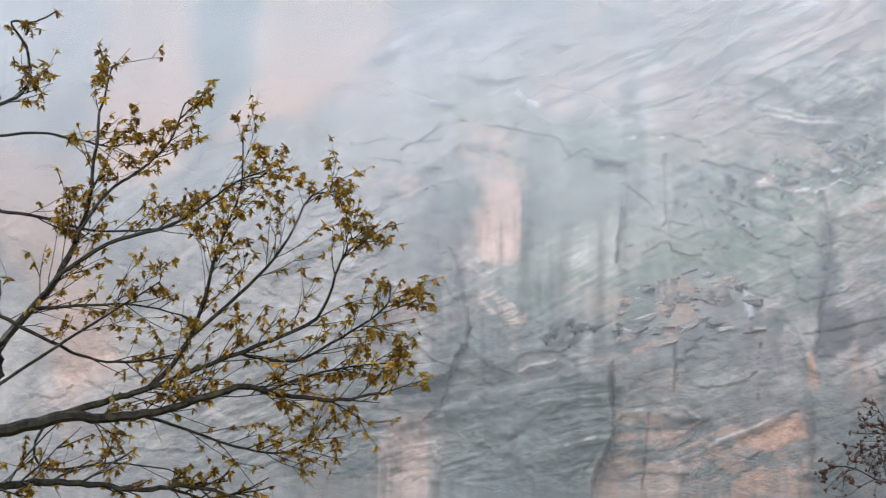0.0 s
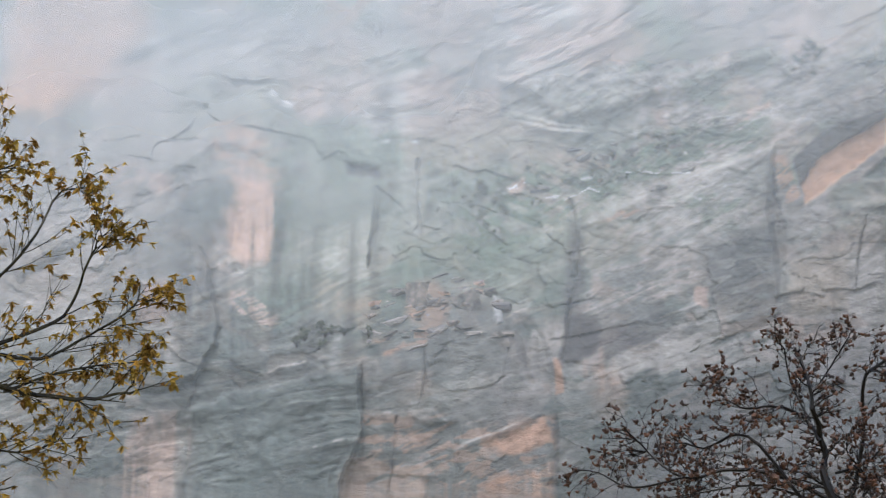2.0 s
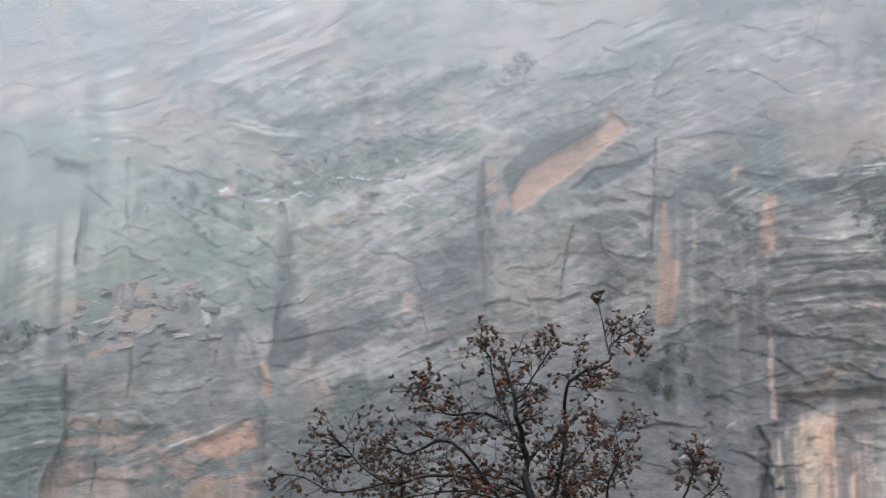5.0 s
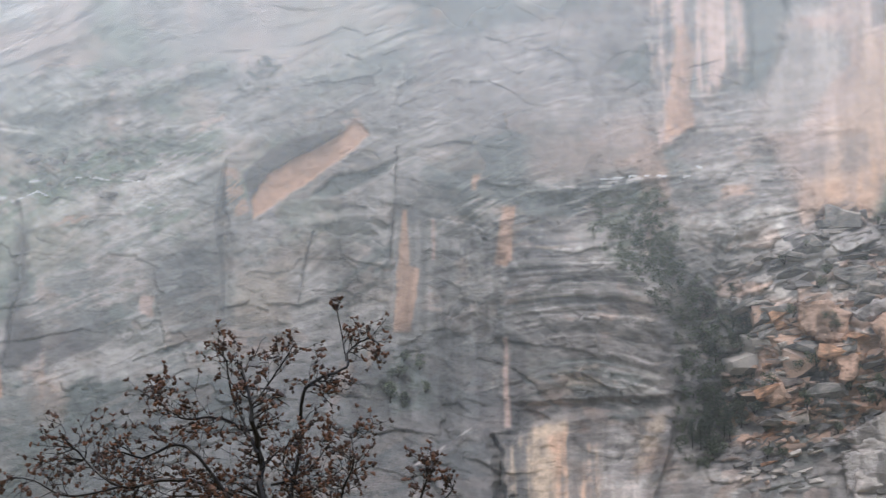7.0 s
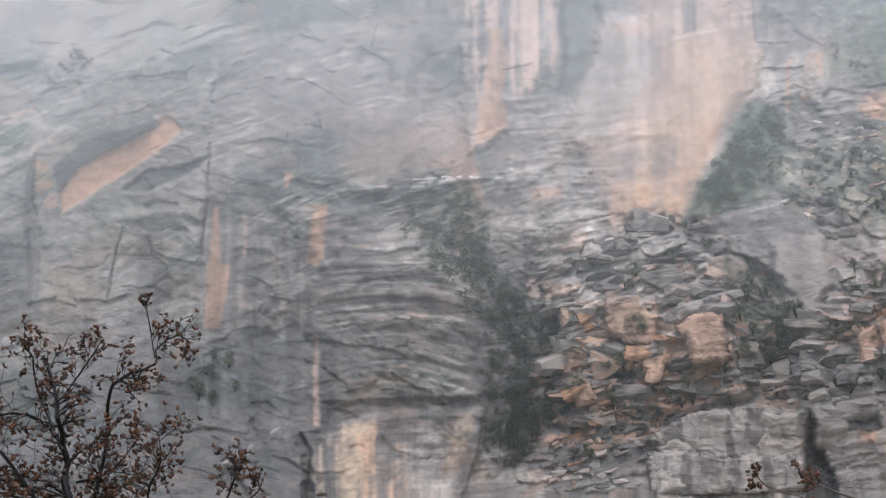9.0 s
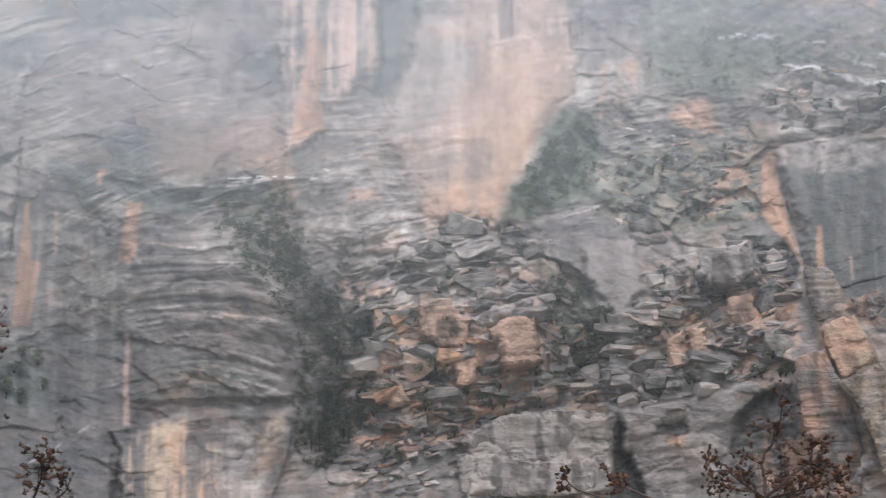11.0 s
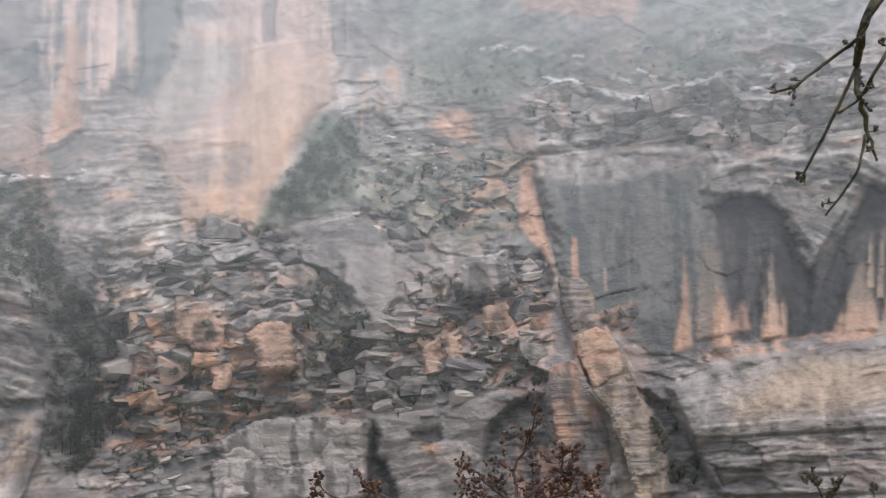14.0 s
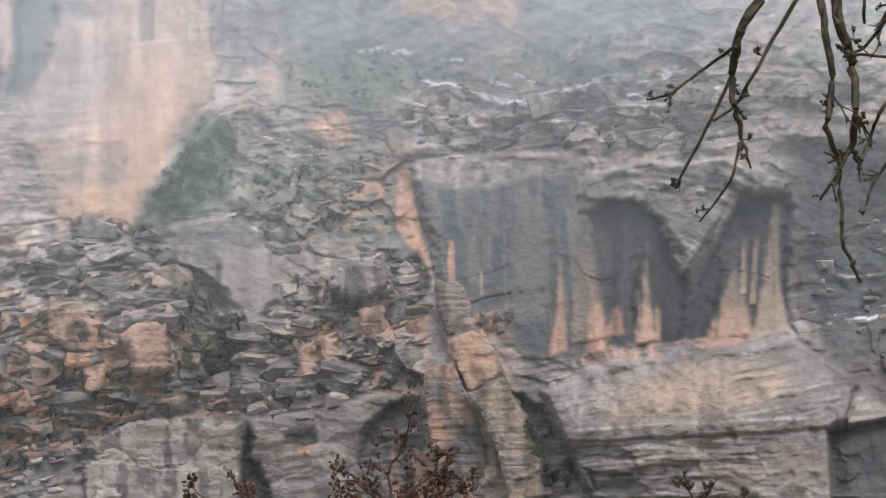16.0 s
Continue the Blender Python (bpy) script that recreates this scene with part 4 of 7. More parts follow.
paint([(219, 43.9), (223, 44.9), (224.7, 40), (223.3, 38.8), (221.6, 25.4), (220.8, 25.4), (219.5, 35.2)], GREY * 0.8, 0.5, 0.4, "v", 0.6)
paint([(222.1, 38.4), (224.7, 39.6), (227.1, 33.9), (227.8, 25.3), (222.4, 25.4)], GREY * 0.8, 0.7, 0.5, "v")
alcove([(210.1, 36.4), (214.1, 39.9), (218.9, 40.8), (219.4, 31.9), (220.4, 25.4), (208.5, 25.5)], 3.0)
# recess shade painted into the rock colour
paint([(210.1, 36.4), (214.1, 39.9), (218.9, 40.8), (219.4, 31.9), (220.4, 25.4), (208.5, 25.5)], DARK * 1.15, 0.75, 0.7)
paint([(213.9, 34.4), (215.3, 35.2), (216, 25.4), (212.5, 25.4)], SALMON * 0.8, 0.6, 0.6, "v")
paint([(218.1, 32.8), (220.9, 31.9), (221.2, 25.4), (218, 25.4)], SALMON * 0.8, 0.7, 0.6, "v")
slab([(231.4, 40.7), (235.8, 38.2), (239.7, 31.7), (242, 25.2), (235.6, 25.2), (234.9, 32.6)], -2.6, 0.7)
# the hollow east of the pillar is shaded by colour as well
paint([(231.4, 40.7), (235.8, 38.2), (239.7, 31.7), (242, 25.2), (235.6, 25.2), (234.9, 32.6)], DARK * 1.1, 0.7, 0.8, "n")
# the great panel and its alcoves
slab([(216.5, 73.9), (228.2, 75.5), (239.7, 75.2), (242.2, 72.8), (242.4, 62.7), (244.3, 51.1), (245.8, 45.4), (235.9, 44.6), (231.1, 48.9), (227.1, 51.4), (222.3, 57.2), (218.7, 68.1)], 2.6, 0.8, 0.9, 0.25)
paint([(217.5, 71.1), (242.1, 71.3), (242.4, 62.7), (241, 54.5), (240, 46.3), (235.9, 44.7), (229.6, 51.4), (223.1, 57.2), (219.1, 68.1)], TEAL * 0.8, 0.85, 1.2)
paint([(225.7, 68.1), (239.7, 70.3), (241.5, 62.8), (237.7, 54.5), (228, 56.3)], DARK * 1.5, 0.7, 2.5, "n")
paint([(217.5, 71.1), (242.1, 71.3), (242.4, 62.7), (244.3, 51.1), (245.8, 45.4), (235.9, 44.6), (229.6, 51.4), (223.1, 57.2), (219.1, 68.1)], DARK, 0.5, 1.0, "v")
paint([(218.3, 71.1), (242.1, 71.3), (242.4, 62.7), (240.1, 51.2), (231.2, 51.3), (221.5, 61.4)], PALE * 0.6, 0.35, 1.5, "v")
paint([(216.7, 74.2), (228.2, 75.3), (239.7, 74.9), (241.7, 72), (228.2, 70.6), (217.9, 71.7)], PALE * 0.95, 0.7, 0.7, "b")
ledge([(216.7, 74.2), (223.3, 75.2), (231.5, 75.4), (240.6, 75.1)], 0.8, 2.0, 0.5)
paint([(215.3, 74), (216.8, 74), (217.6, 69), (219.2, 62.2), (220.7, 57.1), (218.6, 60.2), (215, 64.4)], SALMON * 1.05, 0.9, 0.4, "", 0.4)
crack([(217.3, 71.5), (218.7, 65.6), (220.7, 58.1)], 0.7, 1.8, 0.85, 0.3)
paint([(222.6, 62.6), (223.4, 62.6), (223.8, 56.4), (222.7, 56.4)], SALMON * 1.05, 0.9, 0.25, "", 0.2)
paint([(227.2, 58), (227.6, 58), (227.6, 54.7), (227.2, 54.7)], PINK, 0.6, 0.2, "", 0.2)
crack([(223.4, 71.9), (222.4, 68.9)], 0.4, 0.8, 0.6, 0.2)
paint([(226.3, 52.6), (231.2, 53), (231.9, 48.9), (228.7, 48.9)], SALMON, 0.6, 0.5, "n")
crack([(225.5, 53.5), (228.8, 54.3), (231.6, 54.6)], 0.5, 1.4, 0.8, 0.3)
fan([(238.5, 59.3), (239.2, 59.3), (239.5, 52.9), (239.5, 46.2), (237, 45.5), (238, 51.2)], SALMON * 1.05)
fan([(241.7, 62.1), (242.7, 61.3), (244.2, 54.6), (245.4, 48), (240.1, 47.2), (240.5, 54.6)], BUFF * 0.7, 0.45)
fan([(243, 54.6), (244.3, 52.9), (246.6, 46.1), (242.5, 45.8)], SALMON * 1.1, 0.9)
# both alcoves are shallow, so their shade is painted near black
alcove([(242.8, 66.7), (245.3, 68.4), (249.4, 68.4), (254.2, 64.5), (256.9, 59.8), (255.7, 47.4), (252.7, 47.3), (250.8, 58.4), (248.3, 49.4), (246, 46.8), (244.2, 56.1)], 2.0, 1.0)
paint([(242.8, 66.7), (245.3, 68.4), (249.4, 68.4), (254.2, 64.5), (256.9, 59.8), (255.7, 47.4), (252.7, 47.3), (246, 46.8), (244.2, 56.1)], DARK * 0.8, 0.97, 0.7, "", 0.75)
paint([(243.6, 64.4), (255.8, 64), (255.7, 47.6), (244.8, 47.4)], GREY, 0.2, 1.0, "v")
fan([(249.3, 59.4), (251.1, 59.2), (251.6, 54.4), (253.3, 51.1), (252.9, 47.2), (249.4, 47.1), (249.4, 52.8)], BUFF * 1.1, 0.85)
fan([(249.6, 53), (252.4, 52.5), (253, 47.4), (249.6, 47.2)], SALMON * 1.15, 0.7)
fan([(246, 52), (246.9, 52.8), (247.9, 48.5), (245.1, 48.1)], SALMON * 0.95, 0.7)
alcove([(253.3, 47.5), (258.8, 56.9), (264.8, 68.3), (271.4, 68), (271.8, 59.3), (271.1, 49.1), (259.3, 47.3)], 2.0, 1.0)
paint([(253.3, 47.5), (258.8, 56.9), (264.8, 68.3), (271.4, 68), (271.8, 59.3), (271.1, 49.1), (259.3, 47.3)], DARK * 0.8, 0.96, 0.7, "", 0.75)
paint([(258.8, 57.3), (271.2, 66.8), (270.9, 49.5), (255.3, 47.6)], GREY, 0.2, 0.8, "v")
fan([(263.5, 57.3), (264.6, 57.1), (265.5, 47.9), (258.5, 47.3), (261.2, 52.3)], BUFF, 0.65)
fan([(261.4, 52), (265.2, 52), (265.4, 48), (258.8, 47.4)], SALMON * 1.05, 0.6)
fan([(265.2, 61.6), (265.8, 61.6), (265.3, 53.8), (264.1, 53.8)], BUFF, 0.7, 0.25)
fan([(266.8, 62.0), (267.4, 62.0), (266.5, 52.1), (265.5, 52.2)], BUFF, 0.7, 0.25)
fan([(269.3, 66.7), (270.1, 66.6), (269.9, 55.3), (271.0, 47.9), (265.5, 47.8), (267.7, 55.4)], BUFF, 0.7)
fan([(272.0, 60.1), (273.8, 60.9), (273.7, 55.1), (272.0, 54.8)], SALMON * 0.75, 0.8)
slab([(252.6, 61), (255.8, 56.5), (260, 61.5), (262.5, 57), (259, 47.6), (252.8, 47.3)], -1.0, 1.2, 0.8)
# the wedge between them gets the same painted shade
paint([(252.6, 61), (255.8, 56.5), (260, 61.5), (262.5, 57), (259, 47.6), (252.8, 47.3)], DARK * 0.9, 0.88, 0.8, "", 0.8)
slab([(240.9, 70.6), (249.7, 73.9), (264, 73.4), (271.6, 69.4), (270.3, 68.6), (264, 68.5), (261.9, 65.4), (259.4, 61.7), (256.8, 58.4), (255.8, 57.1), (254.7, 59.7), (253.9, 63), (252.2, 65.9), (248.8, 68.2), (243.7, 68.2), (241.6, 68.6)], 1.2, 0.5, 0.8)
paint([(240.9, 70.6), (249.7, 73.9), (264, 73.4), (271.6, 69.4), (270.3, 68.6), (264, 68.5), (261.9, 65.4), (259.4, 61.7), (256.8, 58.4), (255.8, 57.1), (254.7, 59.7), (253.9, 63), (252.2, 65.9), (248.8, 68.2), (243.7, 68.2), (241.6, 68.6)], PALE * 0.8, 0.6, 0.6, "b", 0.8)
ledge([(242.5, 69.9), (247.9, 71.1), (254.3, 69.5), (263.2, 69.6)], 0.6, 1.5, 0.4, 0.3)
ledge([(243, 72.8), (252, 73.8), (262.6, 73.2), (271.3, 69.7)], 0.8, 2.0, 0.5)
paint([(256.1, 75.6), (265.1, 75.2), (265, 73.9), (256.1, 74.4)], SALMON, 0.6, 0.4, "n")
crack([(261.2, 57.2), (266, 56.7), (270.7, 55.4)], 0.3, 0.6, 0.7, 0.2)
# the sill and the long ramp under it
slab([(246, 45.2), (253.7, 47.5), (271.2, 48.7), (274.4, 47.8), (273.9, 46.2), (253.6, 45), (246.4, 43.7)], 1.0, 0.6, 1.2)
paint([(235.9, 44.7), (246, 45.8), (253.7, 47.3), (264.9, 48.1), (264.8, 46.7), (253.6, 45.2), (246.4, 44.4)], SALMON * 1.05, 0.8, 0.4, "n", 0.5)
slab([(235.9, 40.6), (246.4, 44.5), (271.2, 46.6), (279.7, 40.2), (278.5, 35.5), (275.5, 34), (238.9, 33.2)], 2.8, 0.6, 0.5)
paint([(235.9, 40.6), (246.4, 44.5), (271.2, 46.6), (279.7, 40.2), (278.5, 35.5), (275.5, 34), (238.9, 33.2)], GREY * 1.2, 0.85, 0.7)
paint([(243.9, 40.5), (255.2, 44.3), (269.4, 43.1), (270.9, 39.1), (258.9, 36.2), (245.4, 36.1)], BUFF * 1.05, 0.75, 2.0)
paint([(239.2, 44.7), (253.6, 45.6), (248.7, 39.6), (237.4, 35)], PALE * 1.05, 0.5, 1.6)
ledge([(239, 34.8), (254.9, 35.5), (275.4, 35.9)], 0.7, 1.6, 0.6, 0.3)
ledge([(269.1, 35.5), (273.9, 36.7), (279.4, 38.4)], 0.8, 1.5, 0.1, 0.3)
ledge([(267.7, 39.2), (272.5, 39.8), (277.2, 41.1)], 0.6, 1.2, 0.3, 0.3)
ledge([(261.3, 36.3), (267.6, 36.9), (272.4, 37.8)], 0.5, 1.2, 0.3, 0.3)
slab([(238.9, 33), (275.5, 33.8), (275.7, 24.5), (242, 25.2)], 1.6, 0.3, 0.3)
paint([(238.9, 33), (275.5, 33.8), (275.7, 24.5), (242, 25.2)], GREY * 0.95, 0.6, 0.6)
ledge([(240.5, 30.5), (254.8, 30.8), (275.2, 31)], 0.5, 1.2, 0.3, 0.3)
ledge([(241.2, 28.1), (258.7, 28.6), (275.5, 28.5)], 0.5, 1.2, 0.3, 0.3)
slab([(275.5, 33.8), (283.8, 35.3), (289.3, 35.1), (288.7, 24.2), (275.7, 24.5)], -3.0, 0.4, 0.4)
# the sunken bay's shade is painted in almost black
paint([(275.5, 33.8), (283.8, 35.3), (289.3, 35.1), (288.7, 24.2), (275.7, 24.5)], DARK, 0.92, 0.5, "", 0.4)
crack([(271.2, 48.7), (275, 43.7), (279.6, 39.6), (277.7, 34.1)], 0.8, 1.6, 0.6)
paint([(278.9, 43.6), (284.2, 44.2), (283.9, 37.1), (280.2, 38.8)], PINK * 0.6, 0.5, 0.7)
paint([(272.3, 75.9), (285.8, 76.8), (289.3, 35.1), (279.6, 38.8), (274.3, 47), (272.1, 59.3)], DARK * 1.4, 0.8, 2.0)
paint([(274.1, 59.2), (284.9, 59.5), (284.5, 49.8), (274.4, 49.4)], TEAL * 0.8, 0.6, 1.5, "n")
ledge([(274.8, 57.5), (279.4, 55.7), (284.8, 56.3)], 0.9, 2.0, 0.7)
ledge([(273.6, 48.6), (279.1, 48.8), (284.5, 49.4)], 0.9, 2.0, 0.5)
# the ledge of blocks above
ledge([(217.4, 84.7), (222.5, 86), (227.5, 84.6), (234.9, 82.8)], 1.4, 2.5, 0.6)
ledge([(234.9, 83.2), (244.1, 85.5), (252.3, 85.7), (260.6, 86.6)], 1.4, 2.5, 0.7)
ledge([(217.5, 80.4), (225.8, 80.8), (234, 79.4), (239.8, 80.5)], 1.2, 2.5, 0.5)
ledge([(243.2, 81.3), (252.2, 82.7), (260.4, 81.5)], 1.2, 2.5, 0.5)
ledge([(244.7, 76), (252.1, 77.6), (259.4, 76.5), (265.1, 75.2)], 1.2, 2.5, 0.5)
paint([(226.3, 84.6), (230.8, 83.4), (234.1, 83.4), (234.1, 82.5), (230, 82.9), (226.5, 84)], WHITE, 0.95, 0.25, "n")
paint([(215.1, 91), (216.1, 91.2), (218.4, 90.5), (216.1, 90.5)], WHITE, 0.9, 0.2)
paint([(244.1, 85.4), (256.5, 87.7), (256.9, 86.6), (250.7, 85.2), (244.9, 84.2)], WHITE, 0.6, 0.35, "n")
paint([(252.8, 86.1), (256.5, 87.5), (255.6, 85.1), (252.3, 84.4)], WHITE, 0.9, 0.3, "n")
paint([(267.9, 91.8), (269.1, 91.8), (268.5, 81.6), (267.9, 81.6)], BUFF, 0.7, 0.4, "", 0.3)
paint([(273.6, 83.2), (274.3, 83.2), (274, 76.8), (273.3, 76.8)], BUFF, 0.8, 0.35, "", 0.3)
paint([(280.6, 80.5), (286, 81), (285.8, 76), (280.4, 77.1)], BUFF, 0.5, 0.8, "n")
for band in ([(222, 86), (226.5, 85.2), (226.5, 84.7), (222, 85.5)], [(233.2, 82.9), (237.1, 84.7), (237.3, 84.3), (233.4, 82.4)], [(251, 85.3), (256.5, 87.5), (256.6, 87), (251.2, 84.8)],
             [(230.4, 87.6), (233.8, 87.3), (233.8, 86.8), (230.5, 87.2)], [(240.8, 84.8), (244.9, 85.5), (244.9, 85), (240.9, 84.3)], [(259.7, 85), (264.6, 85.6), (264.6, 85.1), (259.8, 84.4)],
             [(210.1, 90.8), (215.1, 91.2), (215.1, 90.8), (210.2, 90.3)], [(44.4, 67.4), (47.6, 68), (47.6, 67.6), (44.5, 67)], [(50.5, 66.9), (52.7, 67.2), (52.7, 66.7), (50.8, 66.3)],
             [(55, 69.6), (58.7, 70.3), (58.7, 69.9), (55.2, 69.2)], [(44.9, 90.4), (47, 90.7), (47, 90.3), (45.1, 90)]):
    paint(band, WHITE, 0.7, 0.22, "n", 1.0)
bands([(240.9, 70.6), (249.7, 73.9), (264, 73.4), (271.6, 69.4), (270.3, 68.6), (264, 68.5), (261.9, 65.4), (259.4, 61.7), (256.8, 58.4), (255.8, 57.1), (254.7, 59.7), (253.9, 63), (252.2, 65.9), (248.8, 68.2), (243.7, 68.2), (241.6, 68.6)], 0.7, 0.6)
bands([(124.8, 57), (129.5, 63), (139.3, 62.4), (145.6, 53.6), (148, 43.8), (147.4, 37.5), (125, 37.5), (123.5, 44)], 0.2)
bands([(238.9, 33), (275.5, 33.8), (275.7, 24.5), (242, 25.2)], 0.6)
bands([(217, 86), (240, 85), (266, 87), (268, 82), (266, 75), (240.8, 75.4), (216.3, 76)], 0.8)
bands([(262, 45.5), (271, 46), (279, 40), (277, 36), (262, 36)], 0.9)
bands([(1.5, 35.6), (7.2, 38.3), (24.5, 42.3), (24.9, 33), (22.2, 23.3), (-1.5, 22.9)], 0.3)
bands([(118, 71.5), (158, 72), (158, 66), (118, 66)], 0.6)
streaks([(165.6, 92.8), (170.6, 95), (174, 104.1), (190, 103.9), (187.8, 83), (182.9, 77.2), (178, 65), (168, 63.4), (166.8, 70.5), (161.4, 77.3), (163.9, 85)], 0.14)
streaks([(145.8, 103.7), (160.2, 103.1), (159.6, 90.1), (153, 77.2), (146.8, 74.6)], 0.35)
streaks([(217.5, 71.1), (242.1, 71.3), (242.4, 62.7), (244.3, 51.1), (235.9, 44.6), (229.6, 51.4), (219.1, 68.1)], 0.22)
paint([(176, 78), (183, 80), (178.5, 66), (169, 64.5), (169.5, 70)], np.array((0.6, 0.4, 0.27)), 0.5, 1.2, "v")
streaks([(124.3, 35), (146, 36), (145, 24.5), (124.2, 24.5)], 0.4)
streaks([(100, 62), (124, 66), (124, 36), (100, 36)], 0.45, 3.0)
streaks([(0, 60), (26, 62), (26, 44), (-8, 40)], 0.4, 3.0)
for line in ([(219.0, 86.4), (221.6, 85.7), (223.5, 85.9)], [(225.4, 85.0), (227.2, 83.8), (230.0, 83.1), (234.1, 83.2)], [(233.7, 83.6), (237.0, 84.6), (240.3, 84.8), (244.0, 85.5)],
             [(227.2, 86.3), (231.3, 85.7)], [(244.3, 82.9), (249.2, 83.3), (252.4, 84.0)], [(251.7, 84.7), (254.5, 85.7), (257.8, 87.2)],
             [(240.1, 79.7), (243.4, 79.2)], [(212.4, 91.4), (215.3, 90.5)], [(222.4, 89.6), (225.7, 89.9)],
             [(232.6, 87.5), (234.2, 86.9)], [(-0.3, 88.5), (3.8, 89.7)], [(10.6, 81.0), (13.9, 79.4)],
             [(25.4, 80.3), (33.7, 79.0)], [(53.4, 66.3), (56.7, 68.0), (58.3, 67.3)], [(50.6, 66.5), (52.6, 66.8)],
             [(45.2, 67.6), (47.7, 68.5)], [(44.8, 90.6), (47.3, 90.2)], [(62.4, 70.0), (71.4, 69.9)],
             [(279.1, 49.1), (283.9, 49.8)], [(137.8, 70.6), (143.5, 70.8), (151.6, 70.4)], [(151.3, 72.4), (152.9, 71.7)]):
    snow(line, 0.28 if line[0][0] > 200 else 0.15)
TINT *= (1 + (0.2 + 0.1 * smooth(110, 150, S)) * (0.25 + 0.75 * smooth(0.1, 0.4, ROUGH)) * FINE + 0.2 * HERE_AND_THERE * BEDS_FINE + 0.12 * UPRIGHT)[..., None]
TINT = np.clip(TINT, 0.02, 0.85)



def blurred(a, n=15):
    """The wall's relief without its small breaks."""
    for axis in (0, 1):
        pad = [(n // 2 + 1, n // 2) if k == axis else (0, 0) for k in (0, 1)]
        c = np.cumsum(np.pad(a, pad, mode="edge"), axis=axis)
        a = (c[n:] - c[:-n]) / n if axis == 0 else (c[:, n:] - c[:, :-n]) / n
    return a


# the wall's lowest beds run on down to its foot
foot_row, talus_row = np.searchsorted(H1, 24.6), np.searchsorted(H1, 16.0)
for j in range(talus_row, foot_row):
    k = foot_row + (foot_row - j) % 18
    TINT[j], OUT[j] = 0.5 * (TINT[foot_row] + TINT[k]), OUT[foot_row] + 0.5 * (OUT[k] - OUT[foot_row])

SOFT_OUT = blurred(OUT)
RUBBLE = [(157, 54), (163.4, 60), (171, 64.5), (176, 63.5), (184.9, 61), (188, 54), (192.3, 49), (196.5, 51.5), (198.5, 57), (205, 57), (214, 61.4), (219.6, 56), (220, 44.9), (213, 41), (203.6, 37.5), (192.5, 37), (179, 37.5), (170, 33), (166, 27), (157, 26.5), (156.5, 40)]
deep_in, where = edge_distance(RUBBLE, 4)
OUT[where] -= 0.5 * smooth(-0.3, 1.2, deep_in)


def wall_point(s, h, out=0.0):
    """A place on the wall in the world, out metres in front of its broken face."""
    i = min(max(int(np.searchsorted(S1, s)), 1), len(S1) - 2)
    j = min(max(int(np.searchsorted(H1, h)), 1), len(H1) - 2)
    r = float(wall_distance(np.array(s), np.array(h))) - float(OUT[j, i]) - out
    return Vector((r * math.sin(s / 300), r * math.cos(s / 300), EYE.z + h * r / 300))


# ---- materials ----
def material(name, rough=0.8, gloss=0.5):
    m = bpy.data.materials.new(name)
    m.use_nodes = True
    b = m.node_tree.nodes["Principled BSDF"]
    b.inputs["Roughness"].default_value = rough
    b.inputs["Specular IOR Level"].default_value = gloss
    return m, m.node_tree, b


def mix_nodes(nt, factor, a, b, mode="MIX"):
    n = nt.nodes.new("ShaderNodeMix")
    n.data_type, n.blend_type = "RGBA", mode
    for sock, v in ((n.inputs[0], factor), (n.inputs[6], a), (n.inputs[7], b)):
        if hasattr(v, "is_output"):
            nt.links.new(v, sock)
        elif isinstance(v, (int, float)):
            sock.default_value = v
        else:
            sock.default_value = (*v, 1)
    return n.outputs[2]


def noise_node(nt, scale, detail=4, rough=0.55, stretch=None):
    n = nt.nodes.new("ShaderNodeTexNoise")
    n.inputs["Scale"].default_value, n.inputs["Detail"].default_value, n.inputs["Roughness"].default_value = scale, detail, rough
    c = nt.nodes.new("ShaderNodeTexCoord")
    src = c.outputs["Object"]
    if stretch:
        mp = nt.nodes.new("ShaderNodeMapping")
        mp.inputs["Scale"].default_value = stretch
        nt.links.new(src, mp.inputs[0])
        src = mp.outputs[0]
    nt.links.new(src, n.inputs["Vector"])
    return n.outputs["Fac"]


def ramp(nt, fac, stops):
    r = nt.nodes.new("ShaderNodeValToRGB")
    e = r.color_ramp.elements
    while len(e) < len(stops):
        e.new(0.5)
    for k, (p, c) in enumerate(stops):
        e[k].position, e[k].color = p, (*c, 1)
    nt.links.new(fac, r.inputs[0])
    return r.outputs[0]


def bump(nt, bsdf, height, strength, distance):
    b = nt.nodes.new("ShaderNodeBump")
    b.inputs["Strength"].default_value, b.inputs["Distance"].default_value = strength, distance
    nt.links.new(height, b.inputs["Height"])
    nt.links.new(b.outputs[0], bsdf.inputs["Normal"])


rock, nt, b = material("sandstone_wall", 0.62)
attr = nt.nodes.new("ShaderNodeAttribute")
attr.attribute_name = "tint"
grain = ramp(nt, noise_node(nt, 1.6, 5, 0.65, (1, 1, 2.2)), [(0.3, (0.76, 0.76, 0.77)), (0.47, (1, 1, 1)), (0.56, (1.01, 1.01, 1.01)), (0.72, (1.2, 1.19, 1.17))])
lines = ramp(nt, noise_node(nt, 1.0, 5, 0.7, (0.55, 0.55, 4.5)), [(0.33, (0.78, 0.78, 0.79)), (0.43, (0.98, 0.98, 0.98)), (0.58, (1, 1, 1)), (0.69, (1.16, 1.15, 1.13))])
nt.links.new(mix_nodes(nt, 1.0, mix_nodes(nt, 1.0, attr.outputs["Color"], grain, "MULTIPLY"), lines, "MULTIPLY"), b.inputs["Base Color"])
nt.links.new(ramp(nt, noise_node(nt, 0.35, 3), [(0.3, (0.42,) * 3), (0.7, (0.85,) * 3)]), b.inputs["Roughness"])
